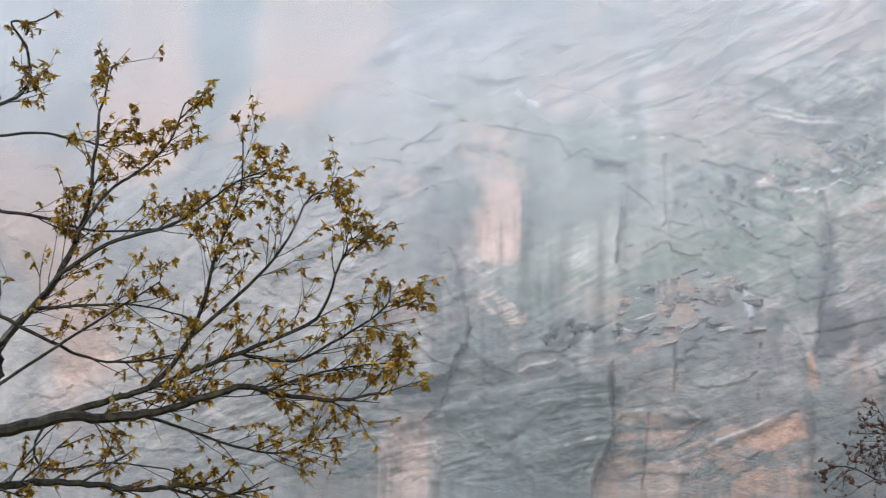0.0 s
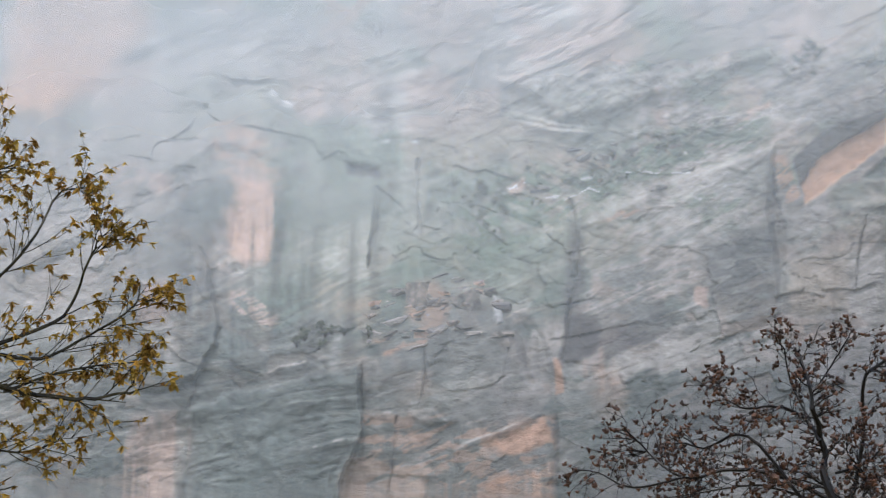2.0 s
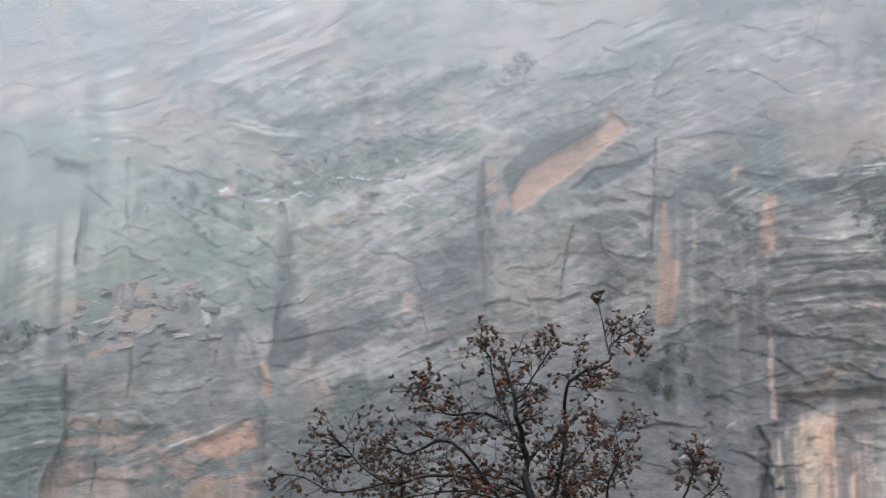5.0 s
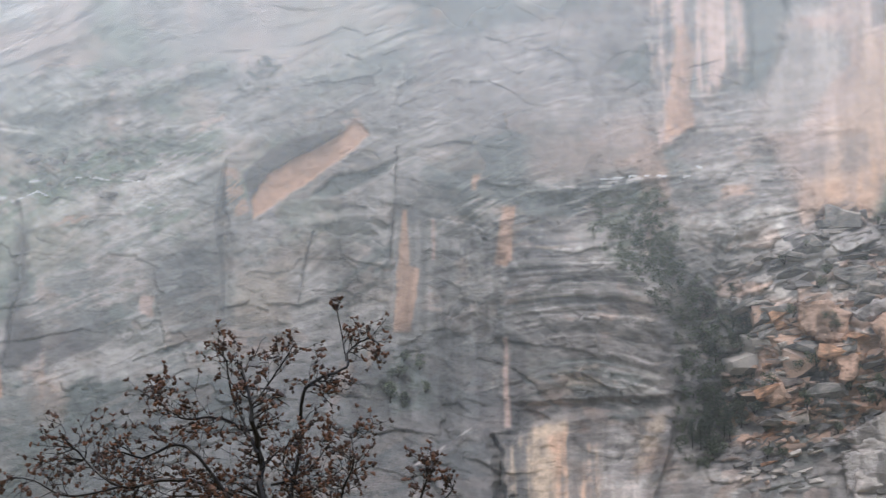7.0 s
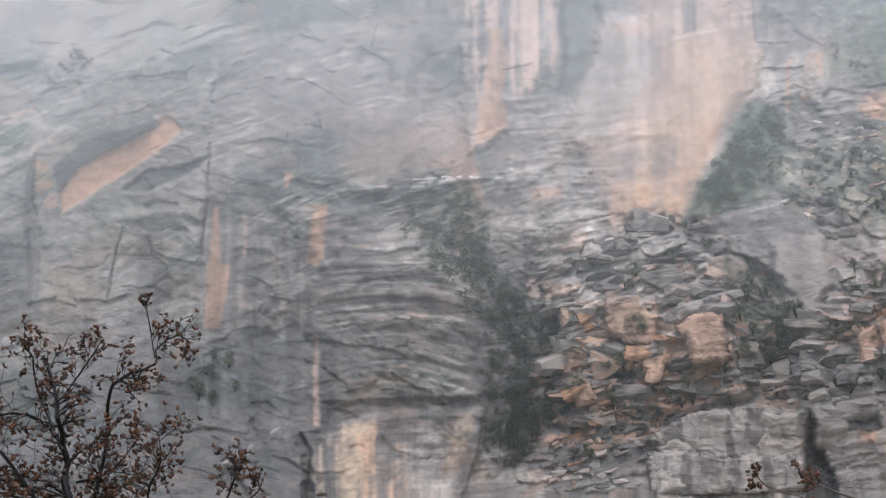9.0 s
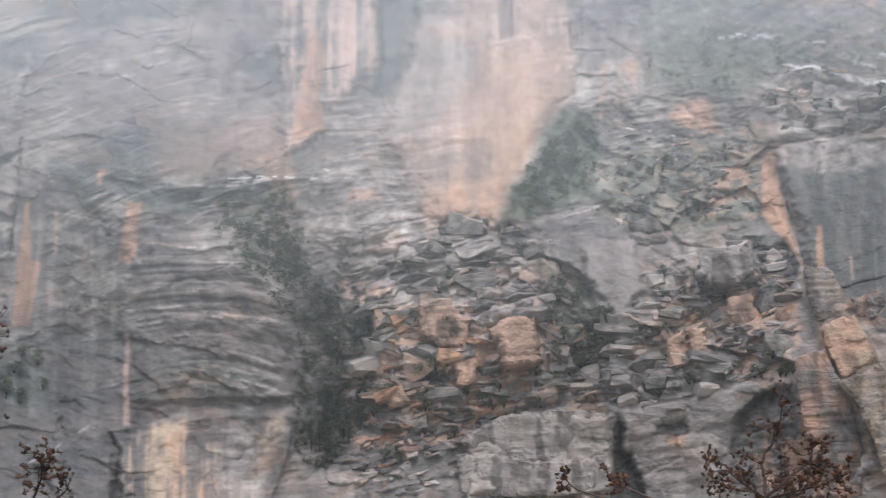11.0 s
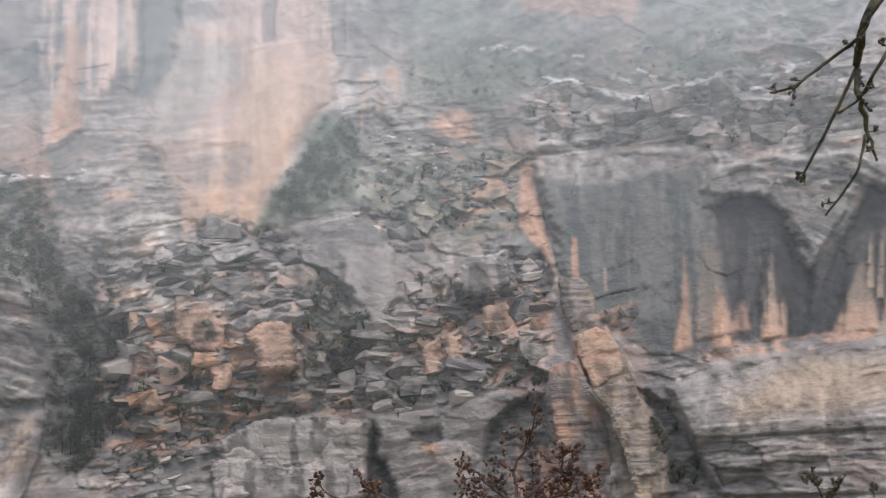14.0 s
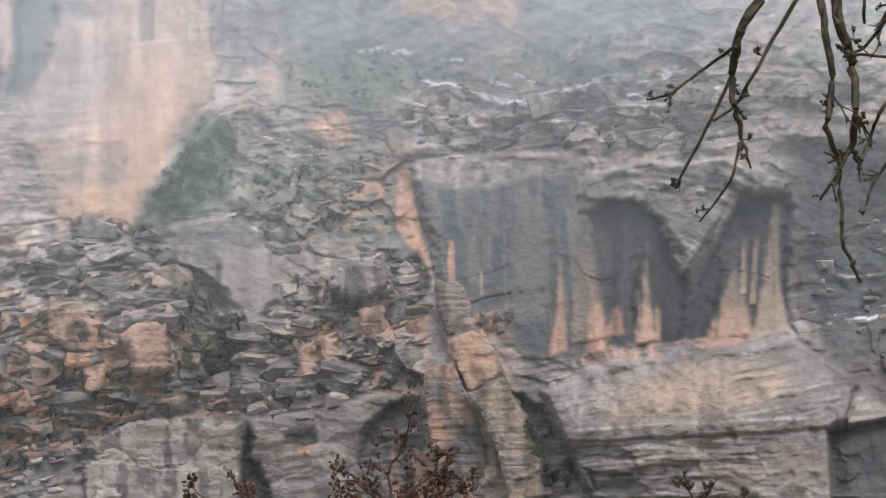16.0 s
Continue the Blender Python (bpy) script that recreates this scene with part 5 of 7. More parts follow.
bump(nt, b, noise_node(nt, 1.3, 6, 0.7, (1, 1, 2.6)), 0.8, 0.4)


def rock_piece(name, stops):
    m, nt, b = material(name, 0.65)
    info = nt.nodes.new("ShaderNodeObjectInfo")
    base = ramp(nt, info.outputs["Random"], stops)
    stain = ramp(nt, noise_node(nt, 0.9, 4, 0.6), [(0.36, (0.5, 0.5, 0.52)), (0.5, (0.9, 0.9, 0.9)), (0.64, (1.3, 1.22, 1.15))])
    grain = ramp(nt, noise_node(nt, 2.4, 6, 0.7, (1, 1, 1.6)), [(0.3, (0.62, 0.62, 0.62)), (0.5, (1, 1, 1)), (0.7, (1.3, 1.27, 1.22))])
    nt.links.new(mix_nodes(nt, 1.0, mix_nodes(nt, 1.0, base, stain, "MULTIPLY"), grain, "MULTIPLY"), b.inputs["Base Color"])
    bump(nt, b, noise_node(nt, 2.6, 6, 0.75, (1, 1, 1.8)), 0.9, 0.4)
    return m


grey_block = rock_piece("weathered_block", [(0.0, (0.16, 0.155, 0.15)), (0.35, (0.26, 0.25, 0.24)), (0.78, (0.36, 0.335, 0.31)), (0.9, (0.38, 0.33, 0.29)), (1.0, (0.4, 0.32, 0.27))])
salmon_block = rock_piece("fresh_block", [(0.0, (0.2, 0.17, 0.15)), (0.3, (0.4, 0.26, 0.19)), (0.7, (0.55, 0.31, 0.2)), (1.0, (0.6, 0.36, 0.23))])


def leafy(name, a, c, rough=0.6):
    m, nt, b = material(name, rough)
    geo = nt.nodes.new("ShaderNodeNewGeometry")
    info = nt.nodes.new("ShaderNodeObjectInfo")
    mid = tuple((p + q) / 2 for p, q in zip(a, c))
    base = ramp(nt, geo.outputs["Random Per Island"], [(0.0, a), (0.55, mid), (1.0, c)])
    tone = ramp(nt, info.outputs["Random"], [(0.0, (0.7, 0.72, 0.75)), (1.0, (1.25, 1.2, 1.1))])
    nt.links.new(mix_nodes(nt, 1.0, base, tone, "MULTIPLY"), b.inputs["Base Color"])
    return m


scrub_green = leafy("scrub_leaves", (0.055, 0.075, 0.05), (0.14, 0.165, 0.105))
needle_green = leafy("pine_needles", (0.04, 0.055, 0.045), (0.095, 0.115, 0.085))
def let_light_through(m, share_of):
    nt = m.node_tree
    b = nt.nodes["Principled BSDF"]
    thin, both = nt.nodes.new("ShaderNodeBsdfTranslucent"), nt.nodes.new("ShaderNodeMixShader")
    nt.links.new(b.inputs["Base Color"].links[0].from_socket, thin.inputs[0])
    both.inputs[0].default_value = share_of
    nt.links.new(b.outputs[0], both.inputs[1])
    nt.links.new(thin.outputs[0], both.inputs[2])
    nt.links.new(both.outputs[0], nt.nodes["Material Output"].inputs[0])
    return m


young_leaf = leafy("young_maple_leaves", (0.3, 0.14, 0.02), (0.6, 0.39, 0.05), 0.5)
rust_bud = leafy("rusty_buds", (0.015, 0.008, 0.005), (0.09, 0.034, 0.012), 0.5)
dark_bud = leafy("dark_buds", (0.012, 0.01, 0.008), (0.05, 0.04, 0.02), 0.5)


def bark_material(name, dark, light, wet=0.4, gloss=0.5):
    m, nt, b = material(name, wet, gloss)
    nt.links.new(ramp(nt, noise_node(nt, 26, 4, 0.6), [(0.35, dark), (0.68, light)]), b.inputs["Base Color"])
    bump(nt, b, noise_node(nt, 70, 4, 0.6), 0.6, 0.004)
    return m


maple_bark = bark_material("wet_olive_bark", (0.008, 0.006, 0.004), (0.05, 0.042, 0.02), 0.25, 0.25)
dark_bark = bark_material("wet_dark_bark", (0.006, 0.005, 0.004), (0.018, 0.013, 0.01), 0.3, 0.3)
lichen_bark = bark_material("lichened_bark", (0.012, 0.009, 0.006), (0.085, 0.075, 0.035), 0.6, 0.25)
red_bark = bark_material("wet_red_bark", (0.02, 0.009, 0.006), (0.085, 0.035, 0.02), 0.5)
soil, nt, b = material("canyon_soil", 0.9)
nt.links.new(ramp(nt, noise_node(nt, 0.4, 8, 0.65), [(0.3, (0.1, 0.085, 0.06)), (0.5, (0.16, 0.15, 0.08)), (0.7, (0.24, 0.19, 0.13))]), b.inputs["Base Color"])
bump(nt, b, noise_node(nt, 3, 6, 0.7), 0.8, 0.1)

mist_mat = bpy.data.materials.new("drifting_mist")
mist_mat.use_nodes = True
nt = mist_mat.node_tree
nt.nodes.clear()
out_n, mix_n, clear, vap, back, both = [nt.nodes.new(k) for k in ("ShaderNodeOutputMaterial", "ShaderNodeMixShader", "ShaderNodeBsdfTransparent", "ShaderNodeBsdfDiffuse", "ShaderNodeBsdfTranslucent", "ShaderNodeMixShader")]
vap.inputs[0].default_value = back.inputs[0].default_value = (0.87, 0.945, 1.0, 1)
dens = nt.nodes.new("ShaderNodeAttribute")
dens.attribute_name = "veil"
nt.links.new(vap.outputs[0], both.inputs[1])
nt.links.new(back.outputs[0], both.inputs[2])
both.inputs[0].default_value = 0.4
nt.links.new(dens.outputs["Fac"], mix_n.inputs[0])
nt.links.new(clear.outputs[0], mix_n.inputs[1])
nt.links.new(both.outputs[0], mix_n.inputs[2])
nt.links.new(mix_n.outputs[0], out_n.inputs[0])


# ---- mesh helpers ----
def grid_mesh(name, points, mat, attributes=()):
    rows, cols = points.shape[:2]
    idx = np.arange(rows * cols).reshape(rows, cols)
    quads = np.stack([idx[:-1, :-1], idx[:-1, 1:], idx[1:, 1:], idx[1:, :-1]], -1).reshape(-1, 4)
    me = bpy.data.meshes.new(name)
    me.vertices.add(rows * cols)
    me.vertices.foreach_set("co", points.reshape(-1).astype(np.float32))
    me.loops.add(len(quads) * 4)
    me.loops.foreach_set("vertex_index", quads.reshape(-1).astype(np.int32))
    me.polygons.add(len(quads))
    me.polygons.foreach_set("loop_start", np.arange(0, len(quads) * 4, 4, dtype=np.int32))
    me.update(calc_edges=True)
    for key, kind, data in attributes:
        at = me.attributes.new(key, kind, "POINT")
        at.data.foreach_set("color" if kind == "FLOAT_COLOR" else "value", data.reshape(-1).astype(np.float32))
    me.materials.append(mat)
    return me


def part(name, bm, mat, parent=None, label="", kind=""):
    me = bpy.data.meshes.new(name)
    bm.to_mesh(me)
    bm.free()
    me.materials.append(mat)
    ob = new(name, me)
    if parent:
        ob.parent = parent
    return tagged(ob, label, kind=kind)


def share(name, me, parent, m):
    ob = new(name, me)
    ob.parent = parent
    ob.matrix_basis = m
    return ob


# ---- the wall, ground and mist ----
R = wall_distance(S, H) - OUT
POINTS = np.stack([R * np.sin(S / 300), R * np.cos(S / 300), EYE.z + H * R / 300], -1)
RIM = POINTS[-1:].copy()
RIM[..., :2] *= 2.2
POINTS = np.concatenate([POINTS, RIM])
COLOURS = np.concatenate([TINT, TINT[-1:]])
COLOURS = np.concatenate([COLOURS, np.ones(COLOURS.shape[:2] + (1,))], -1)
cliff = tagged(new("cliff_face", grid_mesh("cliff_face", POINTS, rock, [("tint", "FLOAT_COLOR", COLOURS)])),
               "towering wet sandstone cliff in grey with salmon scars", "cliff", kind="structure")

gr = np.array([0.0, 2, 5, 10, 20, 40, 80, 140, 200, 260, 330, 420, 900, 3000])[:, None]
ga = np.linspace(0, 2 * np.pi, 97)[None, :]
gz = 0.25 * fbm(gr * np.sin(ga) * 0.1, gr * np.cos(ga) * 0.1, 3, 5) * smooth(2, 30, gr) - 0.05
tagged(new("ground", grid_mesh("ground", np.stack([gr * np.sin(ga), gr * np.cos(ga), gz], -1), soil)), "damp canyon floor of soil and dry grass", "ground", kind="structure")

ms, mh = np.meshgrid(np.arange(-170, 400, 1.6), np.arange(-2, 175, 1.6))
for k, (dist, share_of) in enumerate(((252, 0.45), (205, 0.33), (150, 0.22))):
    up = smooth(32, 112, mh)
    west = smooth(235, -50, ms)
    far = smooth(75, -55, ms)
    tau = 0.04 + 0.38 * up + 0.14 * smooth(76, 106, mh) + west * (0.07 + 0.47 * up) + far * (0.08 + 0.48 * up)
    tau = tau * (1 - 0.35 * smooth(205, 250, ms) * smooth(95, 72, mh)) + 0.2 * smooth(84, 100, mh) * smooth(175, 215, ms)
    wisps = 1 + 0.3 * fbm(ms * 0.02 + 3 * k, mh * 0.03, 3, 200 + k) + 0.12 * fbm(ms * 0.1, mh * 0.02, 3, 210 + k)
    alpha = 1 - np.exp(-tau * share_of * np.clip(wisps, 0.2, 2))
    rr = dist + 5 * np.sin(ms / 40.0 + k)
    pts = np.stack([rr * np.sin(ms / 300), rr * np.cos(ms / 300), EYE.z + mh * rr / 300], -1)
    me = grid_mesh("mist", pts, mist_mat, [("veil", "FLOAT", alpha)])
    me.polygons.foreach_set("use_smooth", np.ones(len(me.polygons), bool))
    tagged(new("mist", me), "thin veil of pale rain mist before the cliff", "mist", kind="stuff")


# ---- broken blocks on the wall ----
def block_mesh(k, mat, cuts=1):
    """An angular, bedded block: a box cut by slanting breaks, with worn and uneven faces."""
    rnd = random.Random(900 + k)
    bm = bmesh.new()
    bmesh.ops.create_cube(bm, size=2)
    for _ in range(8):
        n = Vector((rnd.gauss(0, 1), rnd.gauss(0, 1), rnd.gauss(0, 0.8))).normalized()
        cut = bmesh.ops.bisect_plane(bm, geom=bm.verts[:] + bm.edges[:] + bm.faces[:], plane_co=n * rnd.uniform(0.75, 1.05), plane_no=n, clear_outer=True)
        edges = [e for e in cut["geom_cut"] if isinstance(e, bmesh.types.BMEdge)]
        if edges:
            bmesh.ops.contextual_create(bm, geom=edges)
    bmesh.ops.triangulate(bm, faces=bm.faces[:])
    bmesh.ops.subdivide_edges(bm, edges=bm.edges[:], cuts=cuts)
    for v in bm.verts:
        q = v.co + Vector((k * 3.1, 0, 0))
        v.co += v.co.normalized() * (0.05 * noise.noise(q * 1.6) + 0.05 * noise.noise(Vector((q.x, q.y, q.z * 4)) * 1.9))
    me = bpy.data.meshes.new("block")
    bm.to_mesh(me)
    bm.free()
    me.materials.append(mat)
    return me


grey_meshes = [block_mesh(k, grey_block) for k in range(9)]
salmon_meshes = [block_mesh(20 + k, salmon_block) for k in range(5)]


def inside_outline(points, s, h):
    hit = False
    for k in range(len(points)):
        (ax, ay), (bx, by) = points[k][:2], points[(k + 1) % len(points)][:2]
        if (ay > h) != (by > h) and s < (bx - ax) * (h - ay) / (by - ay) + ax:
            hit = not hit
    return hit


def scatter(points, count, rnd):
    xs, ys = [p[0] for p in points], [p[1] for p in points]
    made = 0
    while made < count:
        s, h = rnd.uniform(min(xs), max(xs)), rnd.uniform(min(ys), max(ys))
        if inside_outline(points, s, h):
            made += 1
            yield s, h


def blocks(points, count, meshes, small, large, sink, seed, tilt=10):
    rnd = random.Random(seed)
    for s, h in scatter(points, count, rnd):
        size = small + (large - small) * rnd.random() ** 2.2
        m = Matrix.Translation(wall_point(s, h, -sink * size)) @ pose(0, 0, 0, rnd.gauss(0, 8), rnd.gauss(-4, tilt), -math.degrees(s / 300) + rnd.uniform(-35, 35))
        m = m @ Matrix.Diagonal((size * rnd.uniform(0.9, 1.5), size * rnd.uniform(0.7, 1.1), size * rnd.uniform(0.25, 0.62), 1))
        share("block", rnd.choice(meshes), cliff, m)


blocks(RUBBLE, 95, grey_meshes, 0.7, 2.3, 0.2, 1)
blocks([(160.5, 51.7), (173.9, 51.2), (175, 39.9), (161, 38.1)], 14, salmon_meshes, 0.7, 1.9, 0.2, 2)
blocks([(200.4, 51.5), (219.8, 53.1), (219.8, 44.9), (200.4, 43.3)], 14, salmon_meshes, 0.6, 1.6, 0.2, 3)
blocks([(159.4, 39.6), (176.5, 39.9), (172, 32.7), (159.8, 27.8)], 22, salmon_meshes, 0.6, 1.4, 0.2, 4)
blocks([(217.1, 86), (239.9, 84.4), (260.6, 87.5), (266.1, 82.1), (264.3, 75.4), (239.8, 75.8), (217.1, 75.7)], 34, grey_meshes, 0.7, 2.0, 0.4, 5, 4)
blocks([(192, 75.6), (215, 75.7), (215, 64.8), (192.1, 64.7)], 40, grey_meshes, 0.5, 1.4, 0.45, 6)
blocks([(24.3, 54.1), (43.7, 54.5), (44.6, 44.6), (24.5, 44.3)], 24, grey_meshes, 0.6, 1.6, 0.4, 7)
blocks([(44.3, 73.7), (73.1, 75.5), (73.1, 67.9), (44.4, 62.8)], 18, grey_meshes, 0.5, 1.3, 0.4, 8)


# ---- beds of broken slabs ----
def soft_point(s, h, out=0.0):
    """A place out metres in front of the wall's mean face, with the ways east, inward and up there."""
    i = min(max(int(np.searchsorted(S1, s)), 1), len(S1) - 2)
    j = min(max(int(np.searchsorted(H1, h)), 1), len(H1) - 2)
    r = float(wall_distance(np.array(s), np.array(h))) - float(SOFT_OUT[j, i]) - out
    a = s / 300
    return np.array((r * math.sin(a), r * math.cos(a), EYE.z + h * r / 300)), np.array(((math.cos(a), -math.sin(a), 0), (math.sin(a), math.cos(a), 0), (0, 0, 1)))


def slab_shape(k):
    """A box of rock split by slanting breaks: its corners, its triangles and the way each one faces."""
    rnd = random.Random(1200 + k)
    bm = bmesh.new()
    bmesh.ops.create_cube(bm, size=2)
    ways = [Vector((rnd.gauss(0, 1), -abs(rnd.gauss(0, 0.8)), rnd.gauss(0, 0.25))) for _ in range(4)]
    ways += [Vector((rnd.gauss(0, 0.35), -abs(rnd.gauss(0, 0.5)), 1)), Vector((rnd.gauss(0, 0.3), -abs(rnd.gauss(0.3, 0.4)), -1))]
    for n in ways:
        n = n.normalized()
        cut = bmesh.ops.bisect_plane(bm, geom=bm.verts[:] + bm.edges[:] + bm.faces[:], plane_co=n * rnd.uniform(0.72, 1.02), plane_no=n, clear_outer=True)
        edges = [e for e in cut["geom_cut"] if isinstance(e, bmesh.types.BMEdge)]
        if edges:
            bmesh.ops.contextual_create(bm, geom=edges)
    bmesh.ops.triangulate(bm, faces=bm.faces[:])
    bmesh.ops.subdivide_edges(bm, edges=bm.edges[:], cuts=1)
    for v in bm.verts:
        v.co += Vector((noise.noise(v.co * 2.3 + Vector((k, 0, 0))), noise.noise(v.co * 2.3 + Vector((0, k, 5))), noise.noise(v.co * 2.3 + Vector((3, 0, k))))) * 0.13
    bmesh.ops.triangulate(bm, faces=bm.faces[:])
    bm.normal_update()
    bm.verts.index_update()
    got = np.array([v.co for v in bm.verts]), np.array([[v.index for v in f.verts] for f in bm.faces]), np.array([f.normal for f in bm.faces])
    bm.free()
    return got


SLAB_SHAPES = [slab_shape(k) for k in range(24)]
WEATHERED = [np.array(c) for c in ((0.21, 0.195, 0.19), (0.3, 0.275, 0.265), (0.38, 0.35, 0.33), (0.47, 0.425, 0.39))]
FRESH = [np.array(c) for c in ((0.5, 0.335, 0.25), (0.58, 0.38, 0.285), (0.63, 0.43, 0.33))]


def beds_of_slabs(points, thick, wide, proud, dip, fill, seed, fresh=(), share_fresh=0.06, tone=1.0):
    """Beds of rock broken into slabs that lie on one another, one more proud than the next; in the fresh outlines their fronts are salmon."""
    rnd = random.Random(seed)
    d = math.radians(dip)
    cd, sd = math.cos(d), math.sin(d)
    us, vs = [p[0] * cd + p[1] * sd for p in points], [p[1] * cd - p[0] * sd for p in points]
    v, verts, faces, tints, base = min(vs), [], [], [], 0
    while v < max(vs):
        t = thick[0] + (thick[1] - thick[0]) * rnd.random() ** 1.8
        u = min(us) - rnd.uniform(0, wide[1])
        lift = rnd.uniform(-0.5, 0.6)
        while u < max(us):
            w = wide[0] + (wide[1] - wide[0]) * rnd.random() ** 1.6
            mu, mv = u + w / 2, v + t / 2 + rnd.uniform(-0.3, 0.3) * t
            s, h = mu * cd - mv * sd, mu * sd + mv * cd
            u += w * rnd.uniform(0.8, 1.1)
            if rnd.random() > fill or not inside_outline(points, s, h):
                continue
            deep = 0.8 + 0.35 * w
            out = proud * (0.45 * lift + rnd.uniform(-0.7, 0.8))
            o, axes = soft_point(s, h, out - deep)
            co, tri, nor = rnd.choice(SLAB_SHAPES)
            turn = np.array((pose(0, 0, 0, rnd.gauss(3, 6), -dip + rnd.gauss(0, 6), rnd.gauss(0, 16))).to_3x3())
            high = 0.5 * t * rnd.uniform(0.9, 1.35)
            co = (co * (0.55 * w, deep, high)) @ turn.T @ axes
            facing = (nor / (0.55 * w, deep, high)) @ turn.T
            facing = facing / np.linalg.norm(facing, axis=1)[:, None]
            salmon = rnd.random() < (0.97 if any(inside_outline(f, s, h) for f in fresh) else share_fresh)
            grey = rnd.choice(WEATHERED) * rnd.uniform(0.85, 1.2) * tone
            colour = np.tile(grey, (len(tri), 1))
            if salmon:
                front = np.clip(1.5 - 1.9 * np.abs(facing[:, 2]), 0, 1)[:, None] * rnd.uniform(0.7, 1.0)
                colour = colour + (rnd.choice(FRESH) * rnd.uniform(0.85, 1.1) - colour) * front
            verts.append(co + o)
            faces.append(tri + base)
            tints.append(colour)
            base += len(co)
        v += t * rnd.uniform(0.75, 1.0)
    me = bpy.data.meshes.new("broken_slabs")
    me.from_pydata(np.concatenate(verts).tolist(), [], np.concatenate(faces).tolist())
    colours = np.concatenate(tints)
    at = me.attributes.new("tint", "FLOAT_COLOR", "FACE")
    at.data.foreach_set("color", np.concatenate([colours, np.ones((len(colours), 1))], 1).reshape(-1).astype(np.float32))
    me.materials.append(rock)
    ob = tagged(new("broken_slabs", me), "beds of broken grey and salmon sandstone slabs", kind="stuff")
    ob.parent = cliff


SALMON_SPOTS = [[(164, 52.6), (169.9, 52.6), (173.4, 49.9), (174.4, 44.6), (173.4, 39), (169, 40), (167, 45.5), (163.5, 47)], [(174, 49), (180.6, 50.9), (183.4, 48), (183.4, 43.5), (176, 43.3)],
                [(157, 42.5), (166, 44), (175, 41), (175.6, 35.5), (168, 32), (158, 31)], [(171.8, 58.1), (178.1, 58.2), (178.2, 54.9), (173, 54.8)],
                [(209.5, 53), (213.4, 53.6), (215, 48), (209.5, 47.6)], [(200.4, 48), (206.6, 48.7), (207, 44.2), (200.8, 43.4)], [(214.5, 56), (219, 55.4), (219, 50), (215, 50)], [(206, 47), (219, 48), (219, 45.5), (206, 44.5)]]
UPPER_WEST = [(155, 56), (163.4, 60.7), (171, 65), (176, 64.5), (183, 62), (188, 56), (184, 51), (174, 50), (164, 49), (157, 50)]
LOWER_WEST = [(157, 51), (166, 52), (184, 52), (190, 46), (192, 38), (180, 37), (174, 33), (166, 36), (157, 39)]
TALUS = [(155.5, 40), (166, 41), (176, 38.5), (175, 34), (171, 29), (166, 25), (156.5, 25), (155, 31)]
LOWER_EAST = [(182, 45), (194, 47), (197, 57), (205, 57), (211, 61), (219, 60), (221, 50), (219.5, 42), (213, 41), (206, 36), (194, 36.5), (183, 39)]
beds_of_slabs(UPPER_WEST, (0.7, 2.0), (1.8, 6.0), 0.9, 7, 0.38, 301, SALMON_SPOTS, 0.05)
beds_of_slabs(LOWER_WEST, (1.8, 4.2), (3.5, 10.0), 1.1, 10, 0.42, 311, SALMON_SPOTS, 0.05)
beds_of_slabs(LOWER_WEST, (0.8, 2.6), (1.8, 6.0), 1.3, 10, 0.3, 302, SALMON_SPOTS, 0.07)
beds_of_slabs(LOWER_WEST, (0.4, 1.0), (0.8, 2.6), 0.9, 8, 0.14, 303, SALMON_SPOTS, 0.12)
beds_of_slabs(TALUS, (0.4, 1.2), (0.7, 3.0), 0.8, 14, 0.42, 304, SALMON_SPOTS, 0.12)
beds_of_slabs(LOWER_EAST, (1.6, 3.6), (3.5, 9.0), 1.0, 2, 0.36, 312, SALMON_SPOTS, 0.04)
beds_of_slabs(LOWER_EAST, (0.8, 2.2), (1.8, 6.0), 1.3, 2, 0.3, 305, SALMON_SPOTS, 0.06)
beds_of_slabs(LOWER_EAST, (0.35, 0.9), (0.8, 2.6), 0.9, 3, 0.16, 306, SALMON_SPOTS, 0.1)
beds_of_slabs([(216.4, 83.5), (227.2, 85.6), (241.2, 86.8), (262.8, 87.2), (268, 82), (266, 75), (240.8, 75.4), (216.3, 76)], (0.7, 2.2), (2.0, 7.5), 0.9, 2, 0.45, 307, (), 0.06, 1.35)
beds_of_slabs([(191.6, 78.1), (215, 76.9), (215, 65.1), (195, 63), (189, 66)], (0.4, 1.2), (0.9, 3.0), 0.7, 4, 0.28, 308, (), 0.14, 1.15)
beds_of_slabs([(26.5, 53), (36.2, 55.5), (42.8, 53), (46.5, 47), (33.2, 43.5), (25.1, 45)], (0.6, 1.6), (1.5, 4.5), 0.9, 12, 0.5, 309, (), 0.12)
beds_of_slabs([(274, 62), (288, 64), (288, 47), (274, 47)], (0.5, 1.6), (1.2, 4.5), 1.0, 3, 0.45, 310, (), 0.1)


